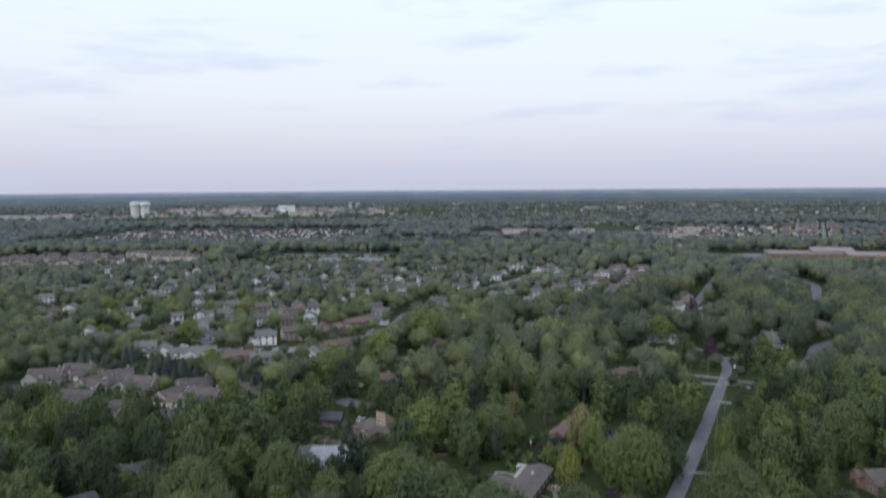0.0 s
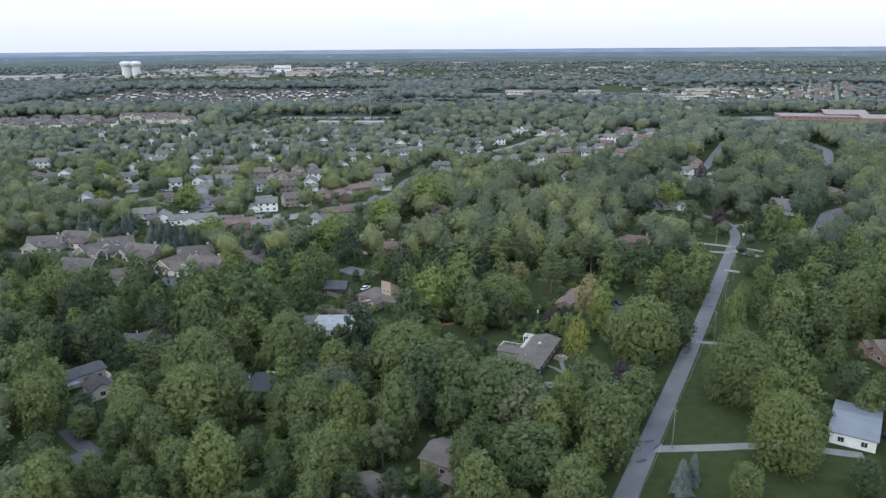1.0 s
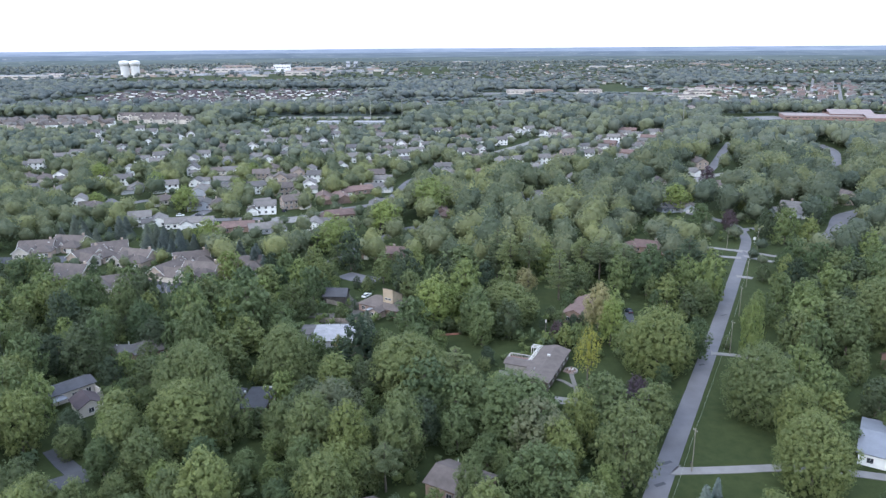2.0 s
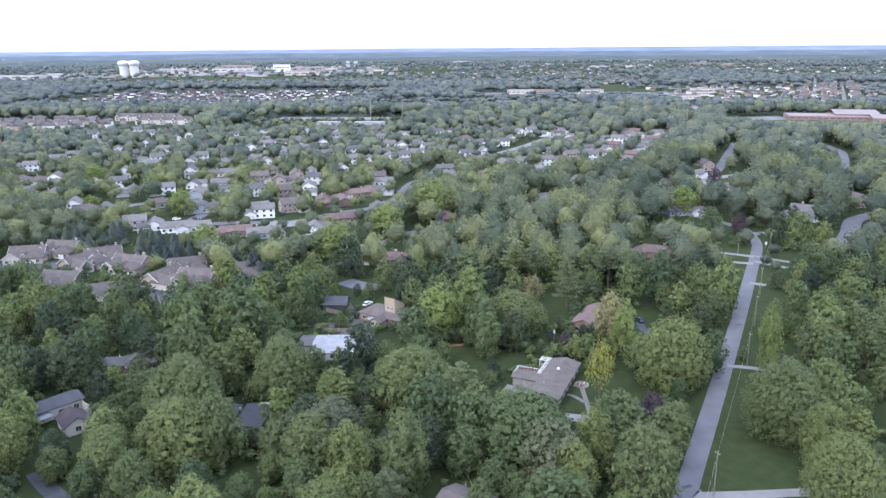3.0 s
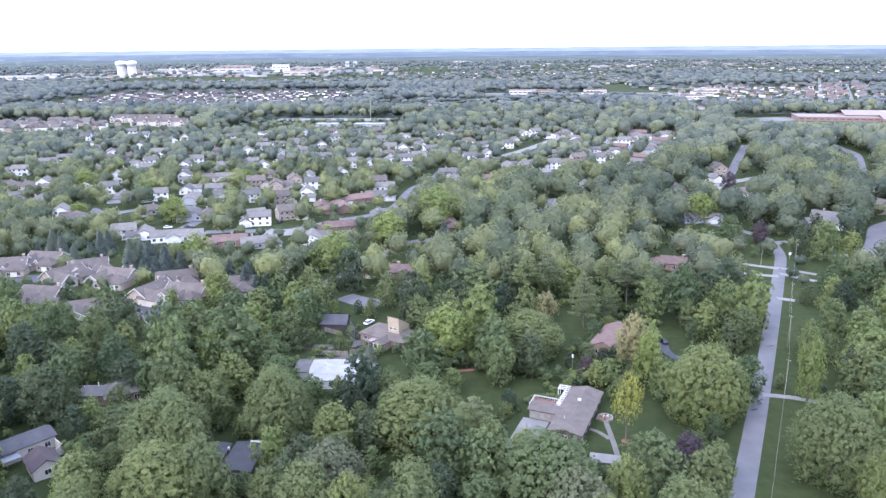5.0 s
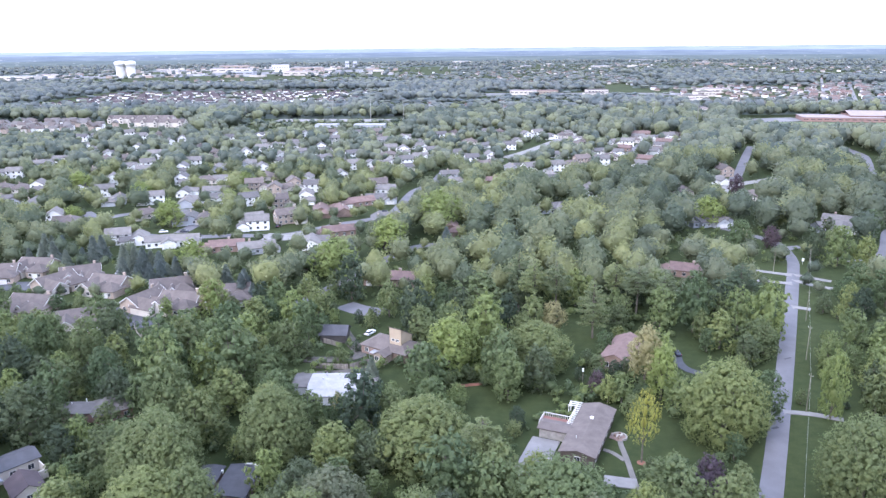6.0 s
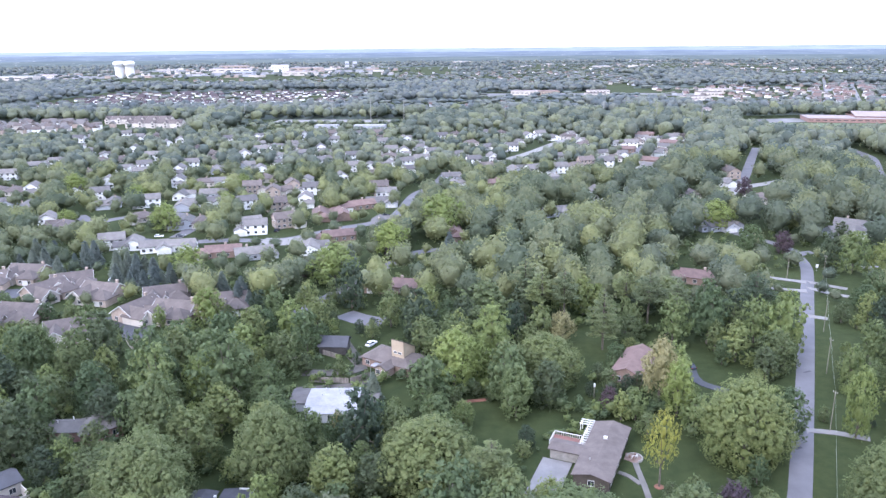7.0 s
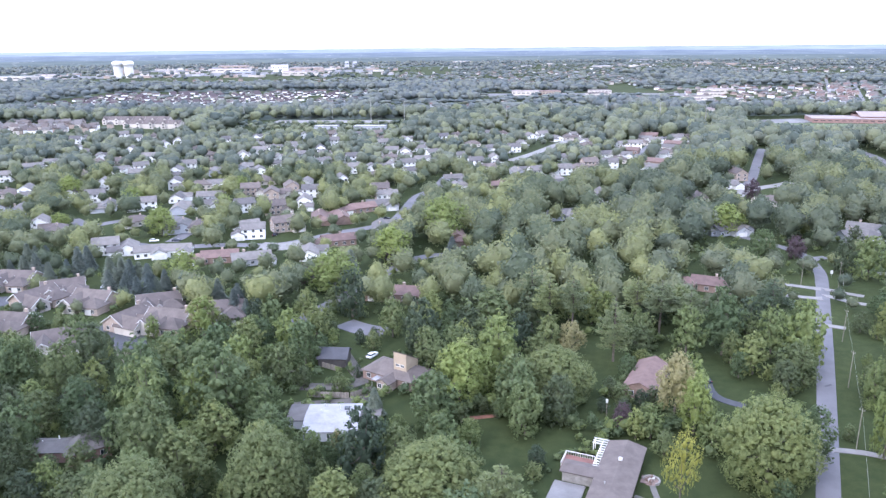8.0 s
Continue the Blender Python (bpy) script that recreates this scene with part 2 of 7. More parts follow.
MAT = {
    "ground": ground_material(),
    "meadow": surface("mown_grass", (0.085, 0.112, 0.052), 0.95, 0.05, 2.0, 0.2),
    "asphalt": surface("asphalt", (0.128, 0.124, 0.137), 0.9, 0.12, 3.0, 0.16),
    "blacktop": surface("fresh_blacktop", (0.06, 0.062, 0.072), 0.85, 0.3, 3.0, 0.2),
    "concrete": surface("concrete", (0.20, 0.19, 0.187), 0.85, 0.3, 3.0, 0.15),
    "paving": surface("worn_path_paving", (0.14, 0.13, 0.12), 0.9, 0.3, 3.0, 0.2),
    "gravel": surface("trodden_gravel", (0.105, 0.095, 0.085), 0.95, 0.4, 4.0, 0.3),
    "bark": surface("bark", (0.13, 0.11, 0.09), 0.9, 1.0, 6.0, 0.35, bump=0.6),
    "deadwood": surface("bleached_dead_wood", (0.36, 0.32, 0.28), 0.9, 1.0, 6.0, 0.25),
    "pole": surface("weathered_pole_wood", (0.21, 0.19, 0.155), 0.9, 1.0, 6.0, 0.25),
    "pole_grey": surface("weathered_steel", (0.30, 0.30, 0.29), 0.7, 0.5, 4.0, 0.12),
    "steel": surface("galvanised_steel", (0.52, 0.52, 0.52), 0.5, 0.5, 4.0, 0.12, metal=0.3),
    "wire": surface("wire", (0.34, 0.34, 0.31), 0.5, 0.5, 4.0, 0.1, bump=0),
    "shingle_grey": surface("grey_shingle", (0.156, 0.146, 0.140), 0.9, 0.4, 4.0, 0.2, own=0.4),
    "shingle_brown": surface("brown_shingle", (0.126, 0.104, 0.096), 0.9, 0.4, 4.0, 0.2, own=0.25),
    "shingle_red": surface("red_brown_shingle", (0.168, 0.112, 0.100), 0.9, 0.4, 4.0, 0.2, own=0.25),
    "shingle_blue": surface("slate_shingle", (0.060, 0.061, 0.072), 0.9, 0.4, 4.0, 0.2, own=0.2),
    "shingle_dark": surface("dark_plum_shingle", (0.062, 0.046, 0.052), 0.9, 0.4, 4.0, 0.2),
    "roof_white": surface("white_membrane_roof", (0.27, 0.265, 0.285), 0.6, 0.3, 2.0, 0.22),
    "roof_pink": surface("faded_pink_roofing", (0.255, 0.205, 0.20), 0.8, 0.1, 2.0, 0.12),
    "lot": surface("pale_parking_asphalt", (0.155, 0.15, 0.155), 0.9, 0.03, 1.0, 0.3),
    "roof_silver": surface("silver_metal_roof", (0.175, 0.185, 0.215), 0.5, 0.25, 2.0, 0.1, metal=0.2),
    "white": surface("white_siding", (0.80, 0.80, 0.80), 0.6, 0.4, 3.0, 0.08, own=0.12, bump=0.05),
    "cream": surface("cream_siding", (0.54, 0.495, 0.45), 0.7, 0.4, 3.0, 0.08, own=0.15, bump=0.05),
    "tan": surface("tan_siding", (0.40, 0.32, 0.235), 0.7, 0.4, 3.0, 0.08, bump=0.05),
    "grey": surface("grey_siding", (0.40, 0.42, 0.46), 0.7, 0.4, 3.0, 0.08, own=0.2, bump=0.05),
    "brick": surface("brown_brick", (0.26, 0.185, 0.155), 0.9, 0.6, 8.0, 0.2, own=0.2),
    "stone": surface("grey_tan_stone", (0.30, 0.28, 0.262), 0.9, 0.8, 5.0, 0.25),
    "brick_tan": surface("tan_brick", (0.38, 0.31, 0.265), 0.9, 0.6, 8.0, 0.18, own=0.12),
    "brick_red": surface("red_brick", (0.27, 0.17, 0.15), 0.9, 0.6, 8.0, 0.15),
    "trim": surface("white_trim", (0.62, 0.61, 0.60), 0.6, 0.5, 3.0, 0.06, bump=0),
    # one dark brown for all walls of the ranch house's main block
    "brown_boards": surface("dark_brown_boards", (0.085, 0.07, 0.06), 0.85, 0.6, 5.0, 0.2),
    "dark_wood": surface("dark_stained_wood", (0.055, 0.05, 0.05), 0.8, 0.6, 5.0, 0.25),
    "fence": surface("weathered_fence_boards", (0.26, 0.23, 0.20), 0.9, 0.6, 5.0, 0.25, own=0.25),
    "deck": surface("red_stained_deck", (0.20, 0.095, 0.08), 0.8, 0.6, 5.0, 0.2),
    "mulch": surface("bark_mulch", (0.20, 0.09, 0.06), 0.95, 0.6, 5.0, 0.3),
    "glass": glass_dark(),
    "tyre": surface("tyre_rubber", (0.02, 0.02, 0.02), 0.8, 1.0, 8.0, 0.1, bump=0),
    "paint_dark": surface("dark_car_paint", (0.025, 0.03, 0.045), 0.25, 0.5, 3.0, 0.05, bump=0),
    "paint_white": surface("white_car_paint", (0.70, 0.71, 0.72), 0.25, 0.5, 3.0, 0.05, bump=0),
    "paint_red": surface("red_car_paint", (0.35, 0.05, 0.05), 0.25, 0.5, 3.0, 0.05, bump=0),
    "tower_paint": surface("white_tank_paint", (0.62, 0.61, 0.60), 0.5, 0.05, 1.0, 0.05, bump=0),
    "distance_near": distance_material("hazy_woods_ridge", (0.155, 0.195, 0.205), (0.175, 0.225, 0.26), 34.0),
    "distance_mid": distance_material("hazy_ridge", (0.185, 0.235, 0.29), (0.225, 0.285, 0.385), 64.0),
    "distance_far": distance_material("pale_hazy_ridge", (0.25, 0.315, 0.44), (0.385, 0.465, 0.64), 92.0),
    "leaf_maple": foliage("maple_leaves", (0.111, 0.150, 0.067), (0.201, 0.243, 0.111)),
    "leaf_oak": foliage("oak_leaves", (0.069, 0.094, 0.054), (0.124, 0.151, 0.088)),
    "leaf_linden": foliage("linden_leaves", (0.127, 0.162, 0.067), (0.229, 0.259, 0.117), 0.22),
    "leaf_honey": foliage("honey_locust_leaves", (0.171, 0.222, 0.072), (0.292, 0.339, 0.130), 0.2),
    "leaf_silver": foliage("dry_olive_leaves", (0.254, 0.238, 0.121), (0.400, 0.362, 0.189), 0.1),
    "leaf_yellow": foliage("yellow_leaves", (0.20, 0.215, 0.065), (0.50, 0.47, 0.11), 0.1),
    "leaf_purple": foliage("purple_leaves", (0.080, 0.060, 0.076), (0.133, 0.095, 0.118)),
    "needle_pine": foliage("pine_needles", (0.117, 0.151, 0.082), (0.204, 0.234, 0.127)),
    "needle_spruce": foliage("blue_green_spruce_needles", (0.105, 0.135, 0.122), (0.200, 0.228, 0.212), 0.25),
    "needle_blue": foliage("pale_blue_needles", (0.146, 0.184, 0.178), (0.265, 0.308, 0.297), 0.1),
    # haze is put into the woodland, belt and distant leaf colours: bluer with distance
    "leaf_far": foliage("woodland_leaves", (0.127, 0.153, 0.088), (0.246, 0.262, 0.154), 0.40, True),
    "leaf_wood": foliage("mature_wood_leaves", (0.106, 0.131, 0.084), (0.210, 0.227, 0.146), 0.40, True),
    "leaf_belt_hazed": foliage("hazed_belt_leaves", (0.129, 0.154, 0.121), (0.216, 0.233, 0.175), 0.40, True),
    "leaf_distant_hazed": foliage("hazed_distant_leaves", (0.146, 0.170, 0.168), (0.216, 0.233, 0.226), 0.3, True),
    "leaf_sage": foliage("grey_green_leaves", (0.135, 0.152, 0.088), (0.225, 0.240, 0.150), 0.12),
    "leaf_shrub": foliage("shrub_leaves", (0.106, 0.143, 0.064), (0.181, 0.216, 0.103), 0.35, True),
}

# ---------------------------------------------------------------- mesh helpers


def mesh_of(name, verts, faces, materials, index=None, smooth=False):
    me = bpy.data.meshes.new(name)
    me.from_pydata([tuple(v) for v in verts], [], [tuple(f) for f in faces])
    for m in materials:
        me.materials.append(m)
    if index is not None:
        me.polygons.foreach_set("material_index", index)
    if smooth:
        me.polygons.foreach_set("use_smooth", [True] * len(me.polygons))
    me.update()
    return me


class Solid:
    """Collects boxes, prisms and lathe shapes into one mesh."""

    def __init__(self):
        self.v, self.f = [], []

    def add(self, verts, faces, m=None):
        k = len(self.v)
        self.v += [tuple((m @ Vector(v)) if m else v) for v in verts]
        self.f += [tuple(i + k for i in f) for f in faces]
        return self

    def box(self, x0, x1, y0, y1, z0, z1, m=None):
        v = [(x, y, z) for z in (z0, z1) for y in (y0, y1) for x in (x0, x1)]
        return self.add(v, [(0, 2, 3, 1), (4, 5, 7, 6), (0, 1, 5, 4), (2, 6, 7, 3), (0, 4, 6, 2), (1, 3, 7, 5)], m)

    def tube(self, a, b, ra, rb, n=7):
        a, b = Vector(a), Vector(b)
        q = (b - a).to_track_quat("Z", "Y")
        v = []
        for p, r in ((a, ra), (b, rb)):
            v += [p + q @ Vector((r * math.cos(2 * math.pi * i / n), r * math.sin(2 * math.pi * i / n), 0)) for i in range(n)]
        f = [(i, (i + 1) % n, n + (i + 1) % n, n + i) for i in range(n)] + [tuple(range(n, 2 * n)), tuple(range(n - 1, -1, -1))]
        return self.add(v, f)

    def lathe(self, profile, n=24, flute=0.0):
        v, f = [], []
        for r, z in profile:
            for i in range(n):
                k = r * (1 + (flute if i % 2 else -flute))
                v.append((k * math.cos(2 * math.pi * i / n), k * math.sin(2 * math.pi * i / n), z))
        for j in range(len(profile) - 1):
            f += [(j * n + i, j * n + (i + 1) % n, (j + 1) * n + (i + 1) % n, (j + 1) * n + i) for i in range(n)]
        f += [tuple(range((len(profile) - 1) * n, len(profile) * n)), tuple(range(n - 1, -1, -1))]
        return self.add(v, f)

    def mesh(self, name, material):
        return mesh_of(name, self.v, self.f, [material])


def part(name, solid, material, parent, label="", at=None):
    me = solid if isinstance(solid, bpy.types.Mesh) else solid.mesh(name, material)
    ob = new(name, me)
    ob.parent = parent
    if at is not None:
        ob.matrix_basis = at
    return tagged(ob, label)


def thing(name, label, category, x=0.0, y=0.0, rot=0.0, z=0.0, group="", kind=""):
    ob = new(name)
    ob.empty_display_size = 0.5
    ob.matrix_basis = pose(x, y, z, 0, 0, rot)
    return tagged(ob, label, category, group, kind)


# ---------------------------------------------------------------- ground, roads and far country
KEEP = []  # x, y, clear radius: what stays free of scattered trees and shows between them
SOLID = []  # x, y, radius: what trunks must not stand in


def ground():
    rings = [0, 60, 120, 200, 300, 420, 560, 750, 1000, 1400, 2000, 2800, 3800, 4960]
    n = 72
    v = [(0, 0, 0)]
    for r in rings[1:]:
        v += [(r * math.cos(2 * math.pi * i / n), r * math.sin(2 * math.pi * i / n), 0) for i in range(n)]
    f = [(0, 1 + i, 1 + (i + 1) % n) for i in range(n)]
    for j in range(len(rings) - 2):
        a, b = 1 + j * n, 1 + (j + 1) * n
        f += [(a + i, b + i, b + (i + 1) % n, a + (i + 1) % n) for i in range(n)]
    ob = new("ground", mesh_of("ground", v, f, [MAT["ground"]]))
    tagged(ob, "green lawns and shaded wood floor reaching the horizon", "ground", kind="structure")


def smooth_line(pts, step=4.0):
    """Catmull-Rom through the corners of a way."""
    p = [Vector((x, y)) for x, y in pts]
    p = [p[0] * 2 - p[1]] + p + [p[-1] * 2 - p[-2]]
    out = []
    for i in range(1, len(p) - 2):
        k = max(2, int((p[i + 1] - p[i]).length / step))
        for j in range(k):
            t = j / k
            out.append(0.5 * (2 * p[i] + (p[i + 1] - p[i - 1]) * t + (2 * p[i - 1] - 5 * p[i] + 4 * p[i + 1] - p[i + 2]) * t * t + (3 * p[i] - p[i - 1] - 3 * p[i + 1] + p[i + 2]) * t**3))
    out.append(p[-2])
    return out


WAYS = []


def way(name, pts, width, material, label, clear=True, ends=(1.0, 1.0)):
    z = 0.03 + 0.005 * len(WAYS)
    WAYS.append(name)
    line = smooth_line(pts)
    v, f = [], []
    for i, c in enumerate(line):
        d = (line[min(i + 1, len(line) - 1)] - line[max(i - 1, 0)]).normalized()
        t = i / (len(line) - 1)
        w = width / 2 * (ends[0] * max(0, 1 - t * 8) + ends[1] * max(0, t * 8 - 7) + 1 - max(0, 1 - t * 8) - max(0, t * 8 - 7))
        w *= 1 + 0.02 * noise.noise((c.x * 0.2, c.y * 0.2, 0))
        s = Vector((d.y, -d.x)) * w
        v += [(c.x - s.x, c.y - s.y, z), (c.x + s.x, c.y + s.y, z), (c.x + s.x * 1.01, c.y + s.y * 1.01, -0.05), (c.x - s.x * 1.01, c.y - s.y * 1.01, -0.05)]
        if clear and i % 2 == 0:
            KEEP.append((c.x, c.y, width / 2))
        SOLID.append((c.x, c.y, width / 2 + 0.8))
    for i in range(len(line) - 1):
        a, b = 4 * i, 4 * i + 4
        f += [(a, a + 1, b + 1, b), (a + 1, a + 2, b + 2, b + 1), (a + 3, a, b, b + 3)]
    f += [(0, 3, 2, 1), (len(v) - 4, len(v) - 3, len(v) - 2, len(v) - 1)]
    ob = new(name, mesh_of(name, v, f, [MAT[material]]))
    return tagged(ob, label, name.split("_")[0] if name.startswith("road") else name, kind="structure")


def skyline():
    n = 240
    # glowing rings, each paler and bluer than the last: haze in their colour
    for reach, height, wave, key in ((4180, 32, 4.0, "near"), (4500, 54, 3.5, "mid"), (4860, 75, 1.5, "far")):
        v, f = [], []
        for i in range(n):
            a = 2 * math.pi * i / n
            x, y = math.cos(a), math.sin(a)
            top = height + wave * noise.noise((x * 6, y * 6, reach)) + 0.6 * wave * noise.noise((x * 30, y * 30, reach))
            v += [(reach * x, 40 + reach * y, -2), (reach * x, 40 + reach * y, top), ((reach + 40) * x, 40 + (reach + 40) * y, -2)]
        for i in range(n):
            a, b = 3 * i, 3 * ((i + 1) % n)
            f += [(a, a + 1, b + 1, b), (a + 1, a + 2, b + 2, b + 1)]
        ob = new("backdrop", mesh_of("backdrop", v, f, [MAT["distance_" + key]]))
        tagged(ob, "backdrop of wooded plain along the horizon, blue haze in its colour", "backdrop", kind="structure")


ground()
skyline()
way('road_main', [(26.8, 121.4), (39.6, 147.4), (52.1, 172.9), (68.2, 205.4), (85.7, 241.1), (106.6, 284.3), (127.4, 327.8), (138.7, 351.5), (146, 369.4), (150.3, 392.3), (148, 404.1), (139.2, 420.4), (127.2, 436.4)], 4.9, 'asphalt', 'straight grey asphalt residential road with worn patches', ends=(1.0, 1.0))
way('road_spur', [(149.5, 384), (154, 387.5), (159, 389)], 4.5, 'asphalt', 'grey asphalt side road')
way('road_court', [(166, 512), (170, 524), (180, 540), (193, 551), (213, 563), (226, 572)], 8, 'concrete', 'pale concrete cul-de-sac')
way('road_far', [(190, 560), (206.4, 590.8), (245.9, 677.1), (274.6, 738.6)], 7, 'asphalt', 'far straight grey road between trees')
way('road_right', [(290, 555), (304.7, 593.6), (325.4, 634.9), (343.8, 675.9), (352, 720)], 9, 'asphalt', 'far curving grey road')
way('road_side', [(178, 362), (189.7, 371.4), (200.3, 386.6), (210.1, 403.3), (220, 417), (240, 431)], 9, 'asphalt', 'pale grey side street between lawns', clear=False)
way('driveway', [(189, 372), (180, 366), (168, 364)], 3.5, 'concrete', 'pale concrete driveway')
way('road_wood', [(-66, 312), (-57.7, 328), (-48.2, 348.7), (-36.1, 374.2), (-24.3, 393.2), (-8.2, 397.8), (12, 391)], 6.0, 'asphalt', 'grey lane winding through trees', clear=False)
way('road_wood_end', [(-48, 312), (-42, 307), (-37, 304.5), (-33, 303)], 9, 'asphalt', 'grey paved turning place')
way('road_suburb', [(-180, 425), (-150, 415), (-120, 418), (-93.7, 418), (-68.4, 440.8), (-51.5, 453.1), (-40.3, 470.7), (-31.5, 531.1), (-20, 560), (-12, 610)], 7, 'asphalt', 'grey suburban street', clear=False)
way('road_suburb_apron', [(-104, 416), (-92, 414), (-82, 420)], 13, 'concrete', 'pale concrete apron')
way('road_suburb_close', [(-225, 476), (-208.5, 460), (-195, 471.6), (-170, 480), (-150.9, 456.2), (-148, 443), (-150, 424)], 7, 'asphalt', 'grey suburban close')
way('road_suburb_far', [(40, 680), (65.1, 721.2), (93.4, 778.1), (117, 821.5)], 9, 'concrete', 'pale suburban street')
way('road_suburb_edge', [(110, 590), (124.5, 624.9), (165, 733.8), (215.3, 839.1)], 6, 'asphalt', 'pale suburban street edge', clear=False)
way('road_villas', [(-215, 335), (-184.6, 337.1), (-164, 336.7), (-152, 344), (-138, 356)], 11, 'blacktop', 'dark asphalt court between garden villas')
way('road_villas_end', [(-131, 313), (-121, 303), (-114, 290)], 10, 'blacktop', 'dark asphalt drive court')
way('driveway', [(49.1, 161.8), (50.8, 161.3), (61, 161.7), (73, 162.5), (81.6, 161.9), (90, 160), (97, 158)], 2.9, 'concrete', 'pale concrete driveway', ends=(1.8, 1.0))
way('driveway', [(79.8, 227.5), (81.5, 227), (86.5, 225.9), (93.2, 222.8)], 2.2, 'concrete', 'narrow concrete drive', ends=(2.0, 1.0))
way('driveway', [(135.1, 344.8), (126.4, 349.5), (120.8, 352.6)], 3, 'concrete', 'pale concrete driveway', ends=(1.5, 1.0))
way('driveway', [(130.1, 333.7), (123.8, 335.8), (117.4, 338)], 3, 'concrete', 'pale concrete driveway', ends=(1.5, 1.0))
way('driveway', [(132.3, 336.8), (134, 336.3), (137.9, 330.8), (143, 327)], 3, 'concrete', 'pale concrete driveway', ends=(1.5, 1.0))
way('driveway', [(136, 344.5), (137.7, 344), (142.3, 339.6), (147, 336)], 3, 'concrete', 'pale concrete driveway', ends=(1.5, 1.0))
way('driveway', [(117.8, 306.6), (119.5, 306.1), (123.3, 303.8)], 3, 'concrete', 'short concrete driveway', ends=(1.5, 1.0))
way('driveway', [(62.6, 264), (61.6, 258), (63, 253), (68, 249)], 3, 'blacktop', 'dark asphalt driveway')
way('driveway', [(-86, 160), (-92, 156), (-97, 152), (-103, 146)], 5.5, 'blacktop', 'dark asphalt driveway under trees')
way('driveway', [(-100, 171), (-94, 165), (-88, 160)], 4, 'blacktop', 'dark asphalt drive')
way('driveway', [(15.5, 214), (13.2, 208.5), (11, 203), (8, 196)], 7, 'concrete', 'pale concrete parking apron')
way('footpath', [(33.4, 212.8), (33.2, 210.4), (33.1, 203.7), (32.8, 198), (32.5, 190)], 1.3, 'paving', 'curving concrete garden path')
way('footpath', [(28.5, 209), (30.6, 207.3), (32.4, 204.2)], 1.2, 'paving', 'concrete garden path')
way('courtyard', [(-54.3, 262.4), (-44.4, 262.2), (-36.4, 265.2), (-40.2, 274.8), (-45.2, 287.2)], 4.2, 'gravel', 'trodden gravel yard between the patio houses')
way('courtyard', [(-54, 250.5), (-46, 251.5), (-38, 253), (-33, 256)], 4.5, 'gravel', 'trodden gravel yard behind the white-roofed house')
way('footpath', [(26, 196.2), (33, 194.5)], 4, 'concrete', 'concrete slab by the house')
way('driveway', [(-8, 405), (-3, 411), (0, 416)], 3.5, 'concrete', 'pale concrete driveway')
KEEP += [(213, 407, 5), (-57.7, 328, 3), (-50, 345, 3), (-24, 393, 3), (-12, 398, 3), (-60, 447, 3), (-46, 461, 3), (-36, 495, 3)]
KEEP += [(-2, 228.7, 4.5), (1.8, 220.5, 4.5), (-0.1, 237.5, 4.5), (4, 232.9, 4.5), (8.9, 237.4, 4.5), (10.9, 228.5, 4.5), (15.2, 240.5, 4.5), (27.1, 278.1, 4.5), (31, 269.4, 4.5), (37.9, 278, 4.5), (36, 287.3, 4.5), (68.9, 268.9, 4.5), (47.4, 217.5, 4.5), (52.4, 205.8, 4.5), (110.8, 318.6, 4.5), (129.5, 348.6, 4.5), (82.1, 217.2, 4.5), (93.3, 233.5, 4.5), (85.9, 338.7, 4.5), (-59.6, 218.5, 4.5), (93.8, 246.2, 4.5), (103.1, 264.4, 4.5), (99.5, 239.6, 4.5), (87.4, 212.3, 4.5), (79.8, 207.8, 4.5), (74, 201.3, 4.5), (74.6, 210.1, 4.5), (114.5, 286.1, 4.5), (42.5, 210.3, 4.5), (47.7, 210.3, 4.5), (52.7, 217.5, 4.5), (38, 217.6, 4.5), (69.7, 268.9, 4.5), (61.7, 250, 4.5)]
KEEP += [(46.9, 145.9, 5), (52.6, 148.1, 5), (49.4, 143.8, 5), (58.2, 145.9, 5), (63.6, 150.3, 5), (68.2, 145.9, 5), (81.7, 148, 5), (66.6, 182.8, 5), (59.8, 170.7, 5), (68.4, 170.7, 5), (58.7, 176.6, 5), (73, 167.8, 5), (48.8, 148.1, 5), (51.9, 143.8, 5), (63.1, 176.6, 5), (58, 152.6, 5), (76.4, 150.3, 5), (85.5, 148, 5), (64.1, 189.4, 5), (-88, 150.7, 5)]
SOLID += [(x, y, 4.5) for x, y, r in KEEP[-54:]]


# ---------------------------------------------------------------- houses


def walls(L, W, h, rise, gable):
    s = Solid()
    a, b = L / 2, W / 2
    if gable:
        v = [(-a, -b, -0.1), (a, -b, -0.1), (a, b, -0.1), (-a, b, -0.1), (-a, -b, h), (a, -b, h), (a, b, h), (-a, b, h), (-a, 0, h + rise), (a, 0, h + rise)]
        return s.add(v, [(0, 1, 5, 4), (2, 3, 7, 6), (1, 2, 6, 9, 5), (3, 0, 4, 8, 7), (4, 5, 9, 8), (6, 7, 8, 9), (3, 2, 1, 0)])
    return s.box(-a, a, -b, b, -0.1, h)


